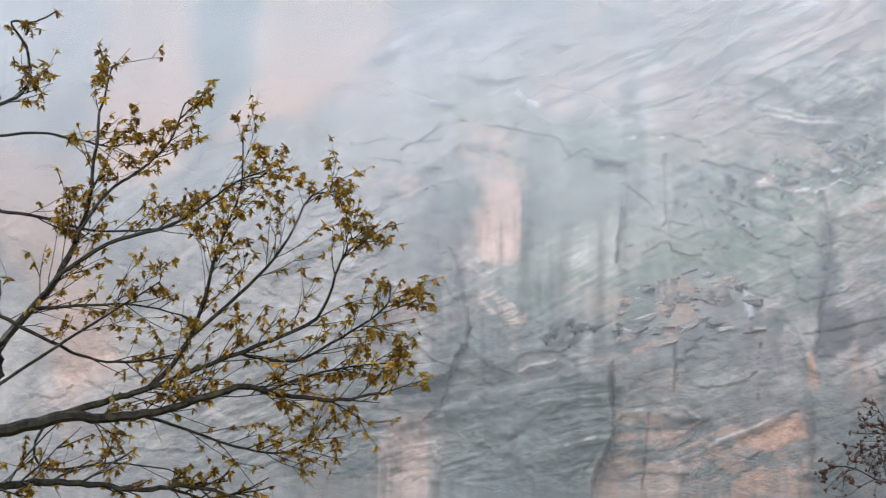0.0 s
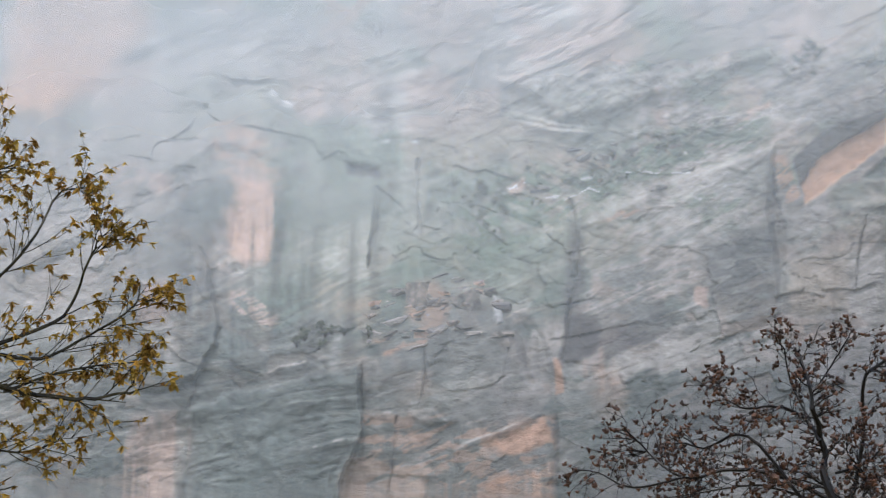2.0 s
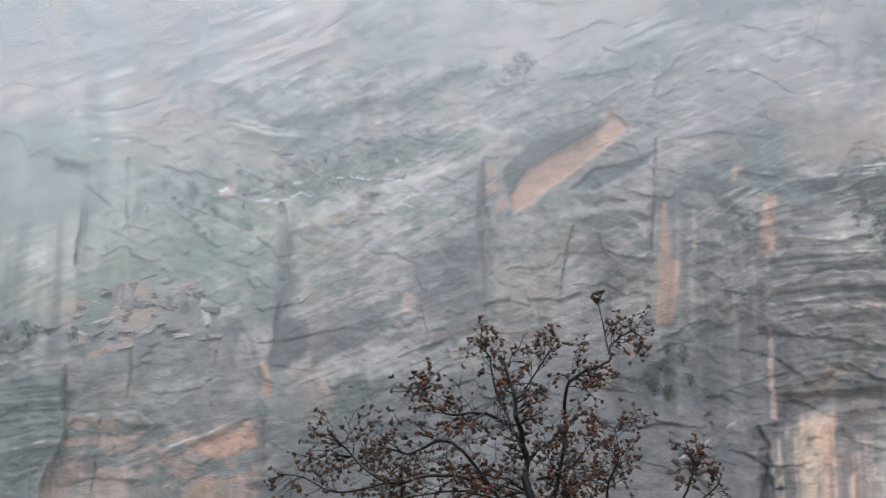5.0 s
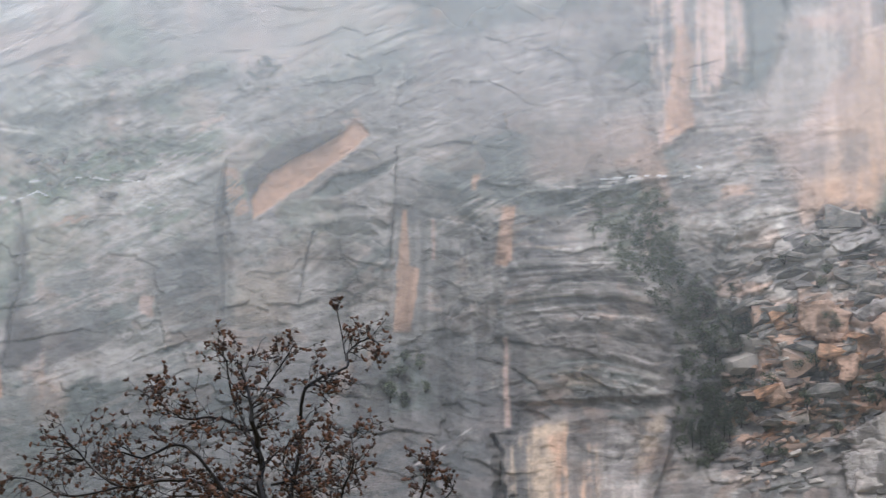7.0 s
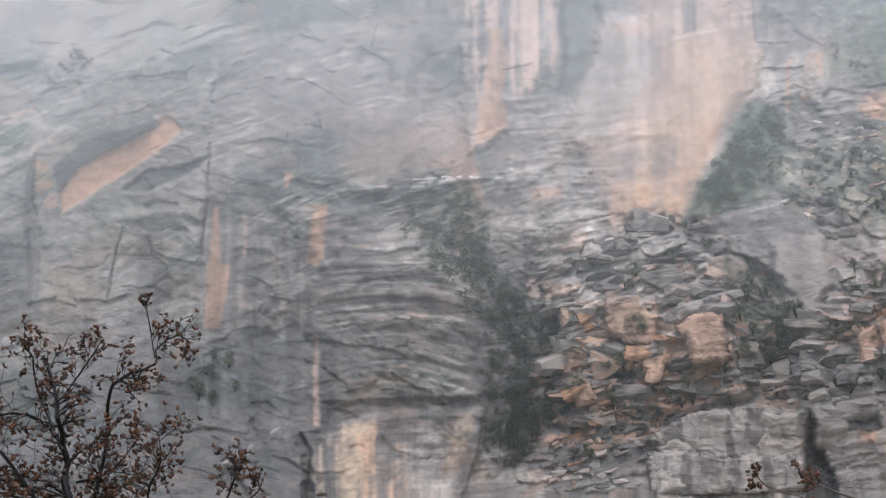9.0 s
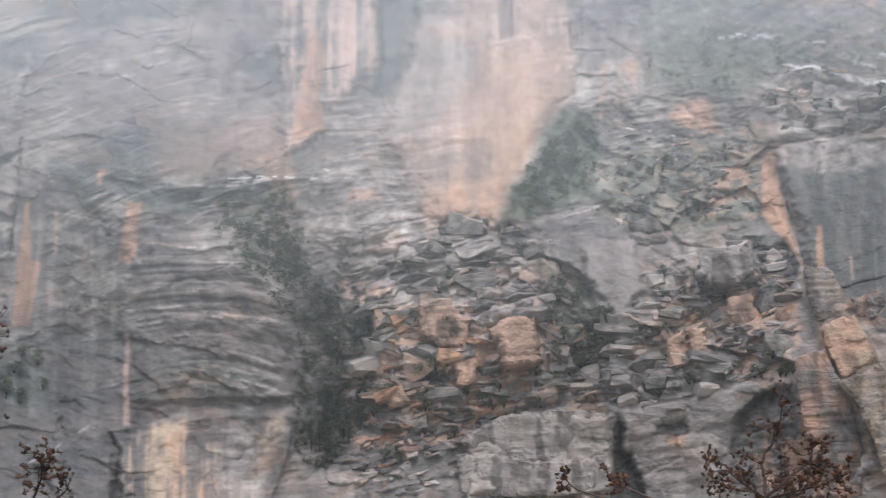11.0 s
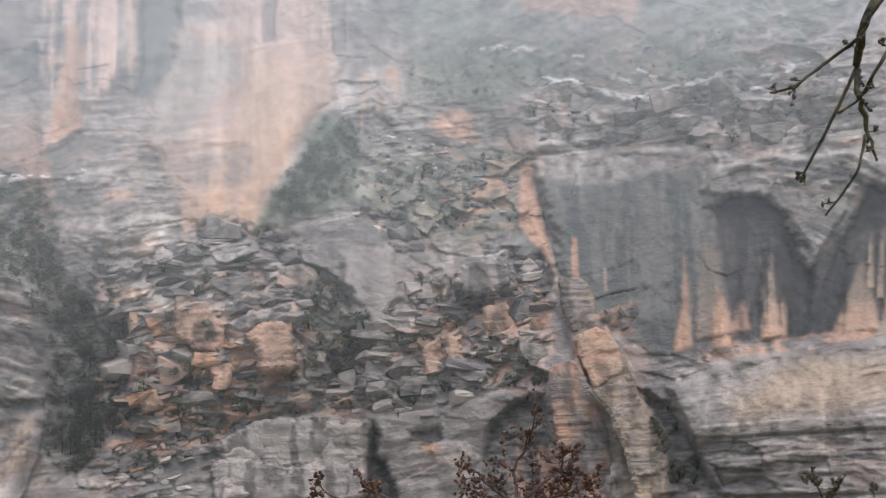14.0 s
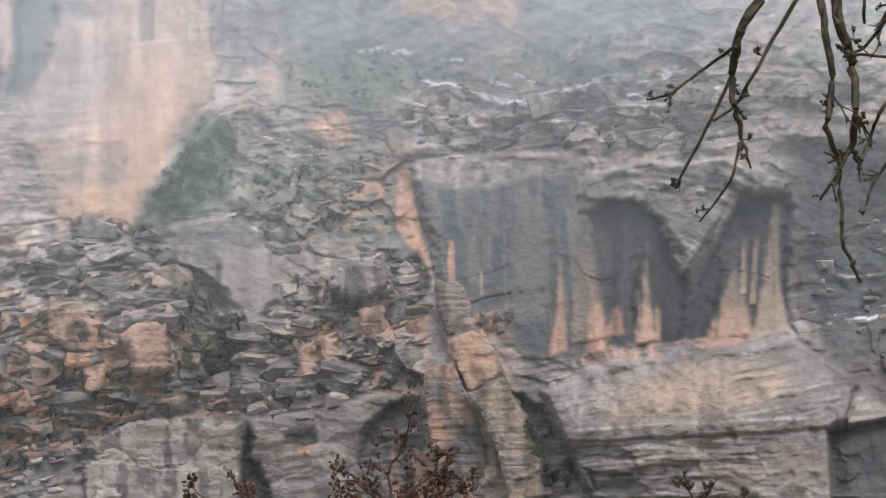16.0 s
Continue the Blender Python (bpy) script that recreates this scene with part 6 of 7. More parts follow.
# ---- single slabs with a shape of their own ----
def rock_slab(outline, out, deep, tints, seed, lean=0.0, name="rock_slab", label="weathered sandstone slab standing on the cliff"):
    """A slab: a broken outline, a bedded and uneven front, worn edges, sides that run back into the wall."""
    rnd = random.Random(seed)
    p = np.array(outline, float)
    ring = []
    for k in range(len(p)):
        a, c = p[k], p[(k + 1) % len(p)]
        n = max(2, int(np.hypot(*(c - a)) / 0.55))
        for m in range(n):
            ring.append(a + (c - a) * m / n + np.array((rnd.gauss(0, 0.16), rnd.gauss(0, 0.16))))
    ring = np.array(ring)
    n, mid = len(ring), ring.mean(0)
    bm = bmesh.new()
    bm.faces.new([bm.verts.new((a, c, 0)) for a, c in ring])
    bmesh.ops.triangulate(bm, faces=bm.faces[:])
    for _ in range(5):
        long_edges = [e for e in bm.edges if e.calc_length() > 0.75 and not e.is_boundary]
        if not long_edges:
            break
        bmesh.ops.subdivide_edges(bm, edges=long_edges, cuts=1)
        bmesh.ops.triangulate(bm, faces=bm.faces[:])
    bm.verts.ensure_lookup_table()
    bm.verts.index_update()
    q = np.array([v.co[:2] for v in bm.verts])
    faces = [tuple(v.index for v in f.verts) for f in bm.faces]
    rim = [e.verts[:] for e in bm.edges if e.is_boundary]
    rim = [(a.index, c.index) for a, c in rim]
    bm.free()
    near = np.min(np.hypot(q[:, None, 0] - ring[None, :, 0], q[:, None, 1] - ring[None, :, 1]), axis=1)
    o, axes = soft_point(mid[0], mid[1], out)
    r = math.hypot(o[0], o[1]) / 300
    beds = vnoise(q[:, 0] * 0.12, q[:, 1] * 1.9, seed) + 0.6 * vnoise(q[:, 0] * 0.3, q[:, 1] * 4.0, seed + 2)
    lumps = vnoise(q[:, 0] * 0.45, q[:, 1] * 0.3, seed + 5)
    away = 0.12 * np.tanh(2 * beds) + 0.3 * lumps + 0.15 * vnoise(q[:, 0] * 1.6, q[:, 1] * 1.2, seed + 17) - 0.4 * smooth(0.5, 0.0, near) - lean * (q[:, 1] - mid[1])
    across, upward = ((q[:, 0] - mid[0]) * r)[:, None], ((q[:, 1] - mid[1]) * r)[:, None]
    co = o + across * axes[0] - away[:, None] * axes[1] + upward * axes[2]
    co = np.concatenate([co, o + across * axes[0] + deep * axes[1] + upward * axes[2]])
    mixed = np.clip(0.5 + 0.5 * lumps + 0.45 * vnoise(q[:, 0] * 0.9, q[:, 1] * 0.14, seed + 8) + 0.25 * beds, 0, 1)[:, None]
    stain = smooth(0.0, 0.5, vnoise(q[:, 0] * 0.7, q[:, 1] * 0.16, seed + 11) + 0.5 * vnoise(q[:, 0] * 1.6, q[:, 1] * 0.9, seed + 13))[:, None]
    tint = (np.array(tints[0]) * (1 - mixed) + np.array(tints[1]) * mixed) * (1.05 - 0.55 * stain)
    tint = np.concatenate([tint, tint])
    half = len(q)
    faces += [(a, c, c + half, a + half) for a, c in rim]
    me = bpy.data.meshes.new(name)
    me.from_pydata(co.tolist(), [], faces)
    at = me.attributes.new("tint", "FLOAT_COLOR", "POINT")
    at.data.foreach_set("color", np.concatenate([tint, np.ones((len(tint), 1))], 1).reshape(-1).astype(np.float32))
    me.materials.append(rock)
    bm = bmesh.new()
    bm.from_mesh(me)
    bmesh.ops.delete(bm, geom=[v for v in bm.verts if not v.link_faces], context="VERTS")
    bmesh.ops.recalc_face_normals(bm, faces=bm.faces)
    bm.to_mesh(me)
    bm.free()
    tagged(new(name, me), label, "rock", "slabs of the cliff")


BUFF_GREY = (BUFF * 0.95, GREY * 1.1)
rock_slab([(220.5, 56.7), (224.1, 56.8), (225.5, 53.9), (226.9, 50.6), (224.7, 49.6), (222.4, 48.7), (221.3, 51.4)], 1.8, 5, (BUFF * 0.8, GREY * 1.15), 1, 0.1, "pillar_block", "buff and grey top block of a leaning pillar")
rock_slab([(222.5, 48.3), (224.7, 49.1), (227.3, 49.9), (229.1, 46.4), (230.8, 43.4), (227.8, 41.6), (225.4, 40.7), (224.0, 43.6)], 2.4, 5, (SALMON, BUFF), 2, 0.08, "pillar_block", "salmon middle block of a leaning pillar")
rock_slab([(224.7, 40.1), (227.8, 41.2), (230.9, 42.9), (232.2, 38.7), (234.1, 34.6), (234.6, 26.2), (234.8, 23.8), (231.2, 23.9), (229.5, 31.9), (227.0, 37.5)], 2.2, 5, BUFF_GREY, 3, 0.04, "pillar_block", "grey and buff foot block of a leaning pillar")
rock_slab([(218.9, 43.4), (220.6, 44.5), (223.2, 44.7), (225.0, 40.6), (227.0, 35.9), (227.6, 29.5), (227.7, 23.9), (220.8, 24.0), (220.3, 31.9), (219.1, 38.4)], 2.6, 5, (SALMON * 0.85, GREY * 0.9), 4, 0.03, "pillar_block", "salmon and grey broken pillar beside a dark recess")
rock_slab([(227.2, 52.2), (229, 52.6), (229.4, 48.8), (227.8, 49.6)], 0.7, 3, (SALMON * 0.85, GREY * 0.9), 5)
rock_slab([(229.4, 52.3), (231.4, 52.2), (232.2, 49.6), (230.8, 48.6), (229.6, 48.7)], 0.5, 3, (SALMON * 0.8, GREY * 0.8), 15)
rock_slab([(205.3, 56.1), (206.8, 58.5), (210.2, 60.2), (213.3, 59.7), (213.6, 56.6), (211.5, 54.8), (208.9, 54.2), (206.5, 55.6)], 3.0, 5, (GREY * 1.9, GREY * 1.5), 6, -0.15)
rock_slab([(173.2, 50.2), (176.8, 52.1), (182.2, 53.0), (181.3, 51.1), (178.0, 50.5), (174.8, 48.8)], 2.6, 5, (GREY * 1.8, GREY * 1.3), 7, -0.1)
rock_slab([(175.4, 48.3), (177.6, 50.1), (180.6, 50.5), (182.8, 48.0), (183.2, 43.8), (177.6, 43.3), (176.8, 46.9)], 1.5, 4, (FRESH[1], FRESH[0] * 0.75), 8)
rock_slab([(209.8, 52.5), (213.3, 53.4), (214.2, 47.9), (210.0, 47.8)], 1.3, 4, (FRESH[1], FRESH[0] * 0.75), 9)
rock_slab([(196.0, 64.3), (200.5, 64.9), (201.0, 62.9), (198.8, 62.2), (196.1, 62.8)], 1.6, 4, (GREY * 1.2, GREY * 0.9), 10, -0.1)
rock_slab([(196.3, 62.2), (199.0, 62.0), (201.0, 62.3), (201.2, 60.8), (198.8, 60.4), (196.1, 60.8)], 1.2, 4, (GREY * 1.1, GREY * 0.8), 11, -0.1)
rock_slab([(165.5, 52.1), (169.9, 52.2), (173, 49.9), (172.2, 46.4), (168.6, 46.2), (166, 48.4)], 0.9, 4, (FRESH[2], FRESH[0] * 0.8), 21, -0.1, "rock_slab", "fresh salmon sandstone face in broken grey rock")
rock_slab([(170.2, 45.9), (173.4, 46.2), (174, 43.6), (173, 40.2), (171.0, 40.5), (171, 43)], 1.0, 4, (FRESH[1], FRESH[0] * 0.8), 22, 0.05, "rock_slab", "fresh salmon sandstone face in broken grey rock")
rock_slab([(200.8, 46.9), (203.4, 47.9), (204.2, 44.4), (201.4, 43.8)], 0.8, 4, (FRESH[1], FRESH[0] * 0.8), 23, -0.1, "rock_slab", "fresh salmon sandstone face in broken grey rock")
rock_slab([(204.2, 47.9), (206.6, 48.3), (206.9, 44.8), (204.6, 44.6)], 0.7, 4, (FRESH[2], FRESH[0] * 0.8), 24, -0.1, "rock_slab", "fresh salmon sandstone face in broken grey rock")
rock_slab([(159.4, 39.9), (163, 40.4), (164.6, 38.2), (161.4, 37.2)], 0.7, 3, (FRESH[1], FRESH[0] * 0.8), 25, -0.2, "rock_slab", "fresh salmon sandstone face in broken grey rock")
rock_slab([(172.6, 57.6), (176.4, 57.9), (177.6, 55.6), (174, 55)], 0.7, 3, (FRESH[1], GREY), 26, -0.1, "rock_slab", "fresh salmon sandstone face in broken grey rock")
rock_slab([(171.0, 32.5), (177.2, 36.1), (184.5, 36.9), (192.6, 36.0), (192.2, 31), (183, 29.6), (174, 30.8)], 1.0, 4, (PALE * 0.95, GREY * 1.7), 12, -0.25)
rock_slab([(171.2, 30.6), (176.8, 30.4), (183.1, 29.2), (192.0, 30.4), (192.0, 25.0), (171.5, 24.6)], 1.3, 4, (PALE * 0.9, GREY * 1.6), 13, -0.12)


# ---- boulders that stand out singly ----
boulder_meshes = [block_mesh(40 + k, grey_block, 3) for k in range(7)]
boulder_count = 0


def boulder(at, wide, high, tilt=0.0, salmon=False, deep=1.0):
    global boulder_count
    boulder_count += 1
    (s, h), rnd = at[0], random.Random(950 + boulder_count)
    ob = new("boulder", rnd.choice(boulder_meshes))
    ob.matrix_basis = Matrix.Translation(wall_point(s, h, -0.6 * wide * 0.04)) @ pose(0, 0, 0, rnd.uniform(-6, 6), tilt, -math.degrees(s / 300) + rnd.uniform(-14, 14)) @ Matrix.Diagonal((wide * 0.034, deep * 0.026 * (wide + high), high * 0.04, 1))
    tagged(ob, "weathered grey sandstone boulder lodged on a broken ledge", "boulder", "boulders on the cliff")


boulder([(174.2, 55.1)], 90, 34, -4)
boulder([(176.5, 51.5)], 96, 30, 6)
boulder([(183.4, 55.8)], 72, 62, 0)
boulder([(164, 44.1)], 84, 34, -8)
boulder([(210.1, 57.3)], 108, 62, -14)
boulder([(196, 42.7)], 92, 34, 5)
boulder([(199.8, 40.9)], 74, 40, -6)
boulder([(193.9, 48.2)], 96, 20, 4)
boulder([(196.4, 46.4)], 84, 18, -5)
boulder([(202.4, 50.3)], 80, 26, 10)
boulder([(172.8, 63.9)], 70, 44, 0)
boulder([(167.4, 60)], 70, 30, -6)
boulder([(185.2, 44.8)], 60, 34, 8)
boulder([(171.1, 36.2)], 80, 26, -12)
boulder([(164.2, 35)], 76, 26, -10)
boulder([(198.7, 63.5)], 62, 34, 0)
boulder([(199.1, 60.6)], 56, 22, 4)
boulder([(216.5, 44.9)], 60, 40, 6)
boulder([(215.3, 51.5)], 54, 50, -12)
boulder([(206.8, 40.9)], 70, 26, 4)
boulder([(220, 82.7)], 66, 42, 0)
boulder([(225, 81.8)], 60, 34, 4)
boulder([(246.2, 82.7)], 96, 46, -3)
boulder([(257.3, 82.9)], 62, 50, 5)
boulder([(260.9, 83.2)], 50, 40, -5)
boulder([(251.9, 76.1)], 94, 36, -5)
boulder([(236.4, 82.5)], 60, 46, -18)
boulder([(230.3, 77)], 66, 30, 3)
boulder([(242.2, 90.3)], 54, 32, -25)
boulder([(239.8, 78.4)], 58, 34, 6)
boulder([(221.6, 78.9)], 80, 30, 3)
boulder([(231.6, 79.7)], 70, 28, -3)
boulder([(265.2, 80)], 66, 34, 4)
boulder([(39.7, 50.7)], 60, 40, -20)
boulder([(32.4, 51.4)], 60, 60, 0)

# ---- scrub and pines on the ledges ----
def leaf_cloud(bm, centre, radii, count, size, rnd, flat=0.6):
    for _ in range(count):
        v = Vector((rnd.gauss(0, 1), rnd.gauss(0, 1), rnd.gauss(0, 1))).normalized() * rnd.random() ** 0.4
        c = Vector(centre) + Vector((v.x * radii[0], v.y * radii[1], v.z * radii[2]))
        turn = Euler((rnd.uniform(-1, 1), rnd.uniform(-1, 1), rnd.uniform(0, 6.3))).to_matrix()
        z = size * rnd.uniform(0.6, 1.4)
        corners = [(-z, 0, 0), (0, -z * flat, z * 0.2), (z, 0, 0), (0, z * flat, z * 0.2)]
        bm.faces.new([bm.verts.new(c + turn @ Vector(q)) for q in corners])


def stem(bm, a, c, ra, rc, sides=5):
    a, c = Vector(a), Vector(c)
    q = (c - a).to_track_quat("Z", "Y")
    rings = [[bm.verts.new(o + q @ Vector((r * math.cos(6.2832 * k / sides), r * math.sin(6.2832 * k / sides), 0))) for k in range(sides)] for o, r in ((a, ra), (c, rc))]
    for k in range(sides):
        bm.faces.new((rings[0][k], rings[0][(k + 1) % sides], rings[1][(k + 1) % sides], rings[1][k]))


def shrub_thing(k):
    rnd = random.Random(500 + k)
    base = tagged(new("shrub"), "low grey-green scrub bush rooted on a rock ledge", "shrub", "scrub on the cliff")
    bm = bmesh.new()
    for _ in range(5):
        stem(bm, (0, 0, -0.3), (rnd.uniform(-0.6, 0.6), rnd.uniform(-0.4, 0.4), rnd.uniform(0.4, 0.9)), 0.05, 0.02, 4)
    part("stems", bm, dark_bark, base)
    bm = bmesh.new()
    for _ in range(7):
        leaf_cloud(bm, (rnd.uniform(-0.7, 0.7), rnd.uniform(-0.4, 0.4), rnd.uniform(0.25, 0.95)), (0.42, 0.36, 0.34), 34, 0.1, rnd)
    part("crown", bm, scrub_green, base)
    return base


def pine_thing(k):
    rnd = random.Random(600 + k)
    base = tagged(new("pine"), "dark pine with ragged crown growing in the gully", "tree", "pines on the cliff")
    bm = bmesh.new()
    stem(bm, (0, 0, -0.5), (0.05, 0, 3.2), 0.13, 0.07)
    stem(bm, (0.05, 0, 3.2), (0.0, 0, 6.2), 0.07, 0.02)
    part("trunk", bm, dark_bark, base)
    bm = bmesh.new()
    for n in range(26):
        z = 1.1 + 5.0 * (n / 26)
        reach = (1.75 - 0.27 * z) * rnd.uniform(0.55, 1.15) + 0.25
        a = rnd.uniform(0, 6.28)
        leaf_cloud(bm, (reach * math.cos(a) * 0.7, reach * math.sin(a) * 0.7, z + rnd.uniform(-0.2, 0.2)), (0.3 + reach * 0.5, 0.3 + reach * 0.5, 0.36), 44, 0.15, rnd, 0.5)
    part("crown", bm, needle_green, base)
    return base


shrub_kinds = [shrub_thing(k) for k in range(5)]
pine_kinds = [pine_thing(k) for k in range(4)]
used = set()


def plant(kinds, s, h, size, rnd, out=0.2):
    src = rnd.choice(kinds)
    m = Matrix.Translation(wall_point(s, h, out)) @ pose(0, 0, 0, rnd.gauss(0, 4), rnd.gauss(0, 4), rnd.uniform(0, 360)) @ Matrix.Diagonal((size * rnd.uniform(0.85, 1.2), size, size * rnd.uniform(0.8, 1.2), 1))
    if src in used:
        ob = copy_thing(src, m)
        ob.matrix_basis = m
    else:
        used.add(src)
        src.matrix_basis = m


def thicket(points, count, kinds, small, large, seed, out=0.2):
    rnd = random.Random(seed)
    for s, h in scatter(points, count, rnd):
        plant(kinds, s, h, rnd.uniform(small, large), rnd, out)


def scrub_mass(points, count, small, large, seed, out=0.3):
    """Scrub so dense that no bush stands apart."""
    rnd = random.Random(seed)
    bm = bmesh.new()
    for s, h in scatter(points, count, rnd):
        z = rnd.uniform(small, large)
        c = wall_point(s, h, out)
        for _ in range(4):
            leaf_cloud(bm, c + Vector((rnd.uniform(-0.7, 0.7), rnd.uniform(-0.4, 0.4), rnd.uniform(0.1, 0.9))) * z, (0.45 * z, 0.4 * z, 0.38 * z), 26, 0.11 * z, rnd)
    tagged(part("scrub", bm, scrub_green), "dense grey-green scrub covering a rocky slope", "scrub", kind="stuff")


scrub_mass([(135.2, 63.7), (137.7, 67.9), (145.9, 68.6), (149, 63.5), (150.1, 55.2), (142.4, 55.3), (137.6, 60.4)], 120, 0.5, 1.3, 27)
thicket([(148.8, 53.6), (156.8, 51.7), (159.8, 45.2), (157.8, 33.2), (150.6, 28.5), (149.6, 35.7), (152.6, 43.7)], 40, pine_kinds, 0.4, 0.85, 12)
scrub_mass([(139.6, 65), (147, 64), (149, 58), (155.4, 52), (160, 47), (159, 39), (156, 31.4), (151, 27), (147.5, 31.4), (147.7, 39), (148, 47), (142.5, 55)], 330, 0.5, 1.5, 13)
scrub_mass([(177.4, 64.7), (187.3, 80.9), (192.1, 78), (191.8, 69), (181.9, 65.5)], 150, 0.6, 1.6, 14)
scrub_mass([(203.4, 93.7), (210.1, 92.5), (215.1, 90.3), (221.7, 91.2), (248.4, 93.2), (252.3, 86.1), (215, 83.4), (203.5, 84.2), (198.5, 87.6)], 120, 0.4, 1.2, 15)
thicket(RUBBLE, 80, shrub_kinds, 0.7, 1.7, 16, 1.0)
thicket([(182.6, 56.2), (192.3, 53.1), (193.9, 48.2), (190.8, 40.8), (184.4, 42.4)], 16, shrub_kinds, 1.0, 1.8, 17, 1.4)
scrub_mass([(182, 58), (186, 57.5), (190.5, 53), (191, 48), (194, 47.5), (191.5, 43), (185, 41), (184, 48)], 75, 0.5, 1.2, 30, 1.3)
thicket([(192, 74.7), (215, 74.9), (214.2, 64.8), (203.5, 62.3), (192.1, 65.5)], 26, shrub_kinds, 0.5, 1.1, 18)
scrub_mass([(192, 73), (203.5, 74), (210.1, 70.7), (206.8, 63.1), (200.3, 62.2), (192.1, 65.5)], 60, 0.4, 0.9, 28)
thicket([(37, 68.5), (55, 73), (73.1, 76.3), (81.4, 79.6), (81.3, 72.8), (64.9, 69.6), (51.8, 64.5), (42, 58.6)], 12, shrub_kinds, 0.6, 1.2, 19)
scrub_mass([(37, 68.5), (55, 73), (73.1, 76.3), (81.4, 79.6), (81.3, 72.8), (64.9, 69.6), (51.8, 64.5), (42, 58.6)], 90, 0.4, 1.1, 29)
scrub_mass([(83.5, 82.5), (86, 86), (88.3, 89.2), (91.5, 88), (91, 84.5), (87, 82.5)], 40, 0.4, 0.9, 20)
thicket([(14.1, 45.7), (26, 49.3), (26.1, 44.4), (15, 43.3)], 8, shrub_kinds, 1.0, 1.6, 21)
thicket([(217.5, 81.7), (260.5, 84.1), (260.2, 74.8), (217.5, 75.7)], 26, shrub_kinds, 0.7, 1.5, 22)
thicket([(104.3, 44), (114, 45.7), (114.8, 37.6), (106.8, 35.9)], 12, shrub_kinds, 0.9, 1.7, 24)
thicket([(231.4, 39.9), (235.8, 37.4), (241.2, 26.9), (235.6, 26.2)], 16, shrub_kinds, 0.8, 1.5, 25)
thicket([(212.5, 44.9), (220.6, 45.7), (219.7, 40.8), (213.3, 40.5)], 7, shrub_kinds, 1.0, 1.7, 26)

# ---- the trees beside the camera ----
def arc_point(s, h, radius, off=0.0):
    """A place on an arc round the eye, off metres beyond it."""
    r = radius + off
    return Vector((r * math.sin(s / radius), r * math.cos(s / radius), EYE.z + h * r / radius))


def spline(points, per=5):
    p = [points[0]] + list(points) + [points[-1]]
    out = []
    for k in range(1, len(p) - 2):
        for n in range(per):
            t = n / per
            a, c, d, e = p[k - 1], p[k], p[k + 1], p[k + 2]
            out.append(0.5 * (2 * c + (d - a) * t + (2 * a - 5 * c + 4 * d - e) * t * t + (3 * c - a - 3 * d + e) * t ** 3))
    return out + [p[-2]]


def tube(bm, points, radii, sides=6):
    rings = []
    for k, o in enumerate(points):
        d = points[min(k + 1, len(points) - 1)] - points[max(k - 1, 0)]
        q = d.to_track_quat("Z", "Y")
        rings.append([bm.verts.new(o + q @ Vector((radii[k] * math.cos(6.2832 * n / sides), radii[k] * math.sin(6.2832 * n / sides), 0))) for n in range(sides)])
    for a, c in zip(rings, rings[1:]):
        for n in range(sides):
            bm.faces.new((a[n], a[(n + 1) % sides], c[(n + 1) % sides], c[n]))
    bm.faces.new(rings[-1])
    bm.faces.new(rings[0][::-1])


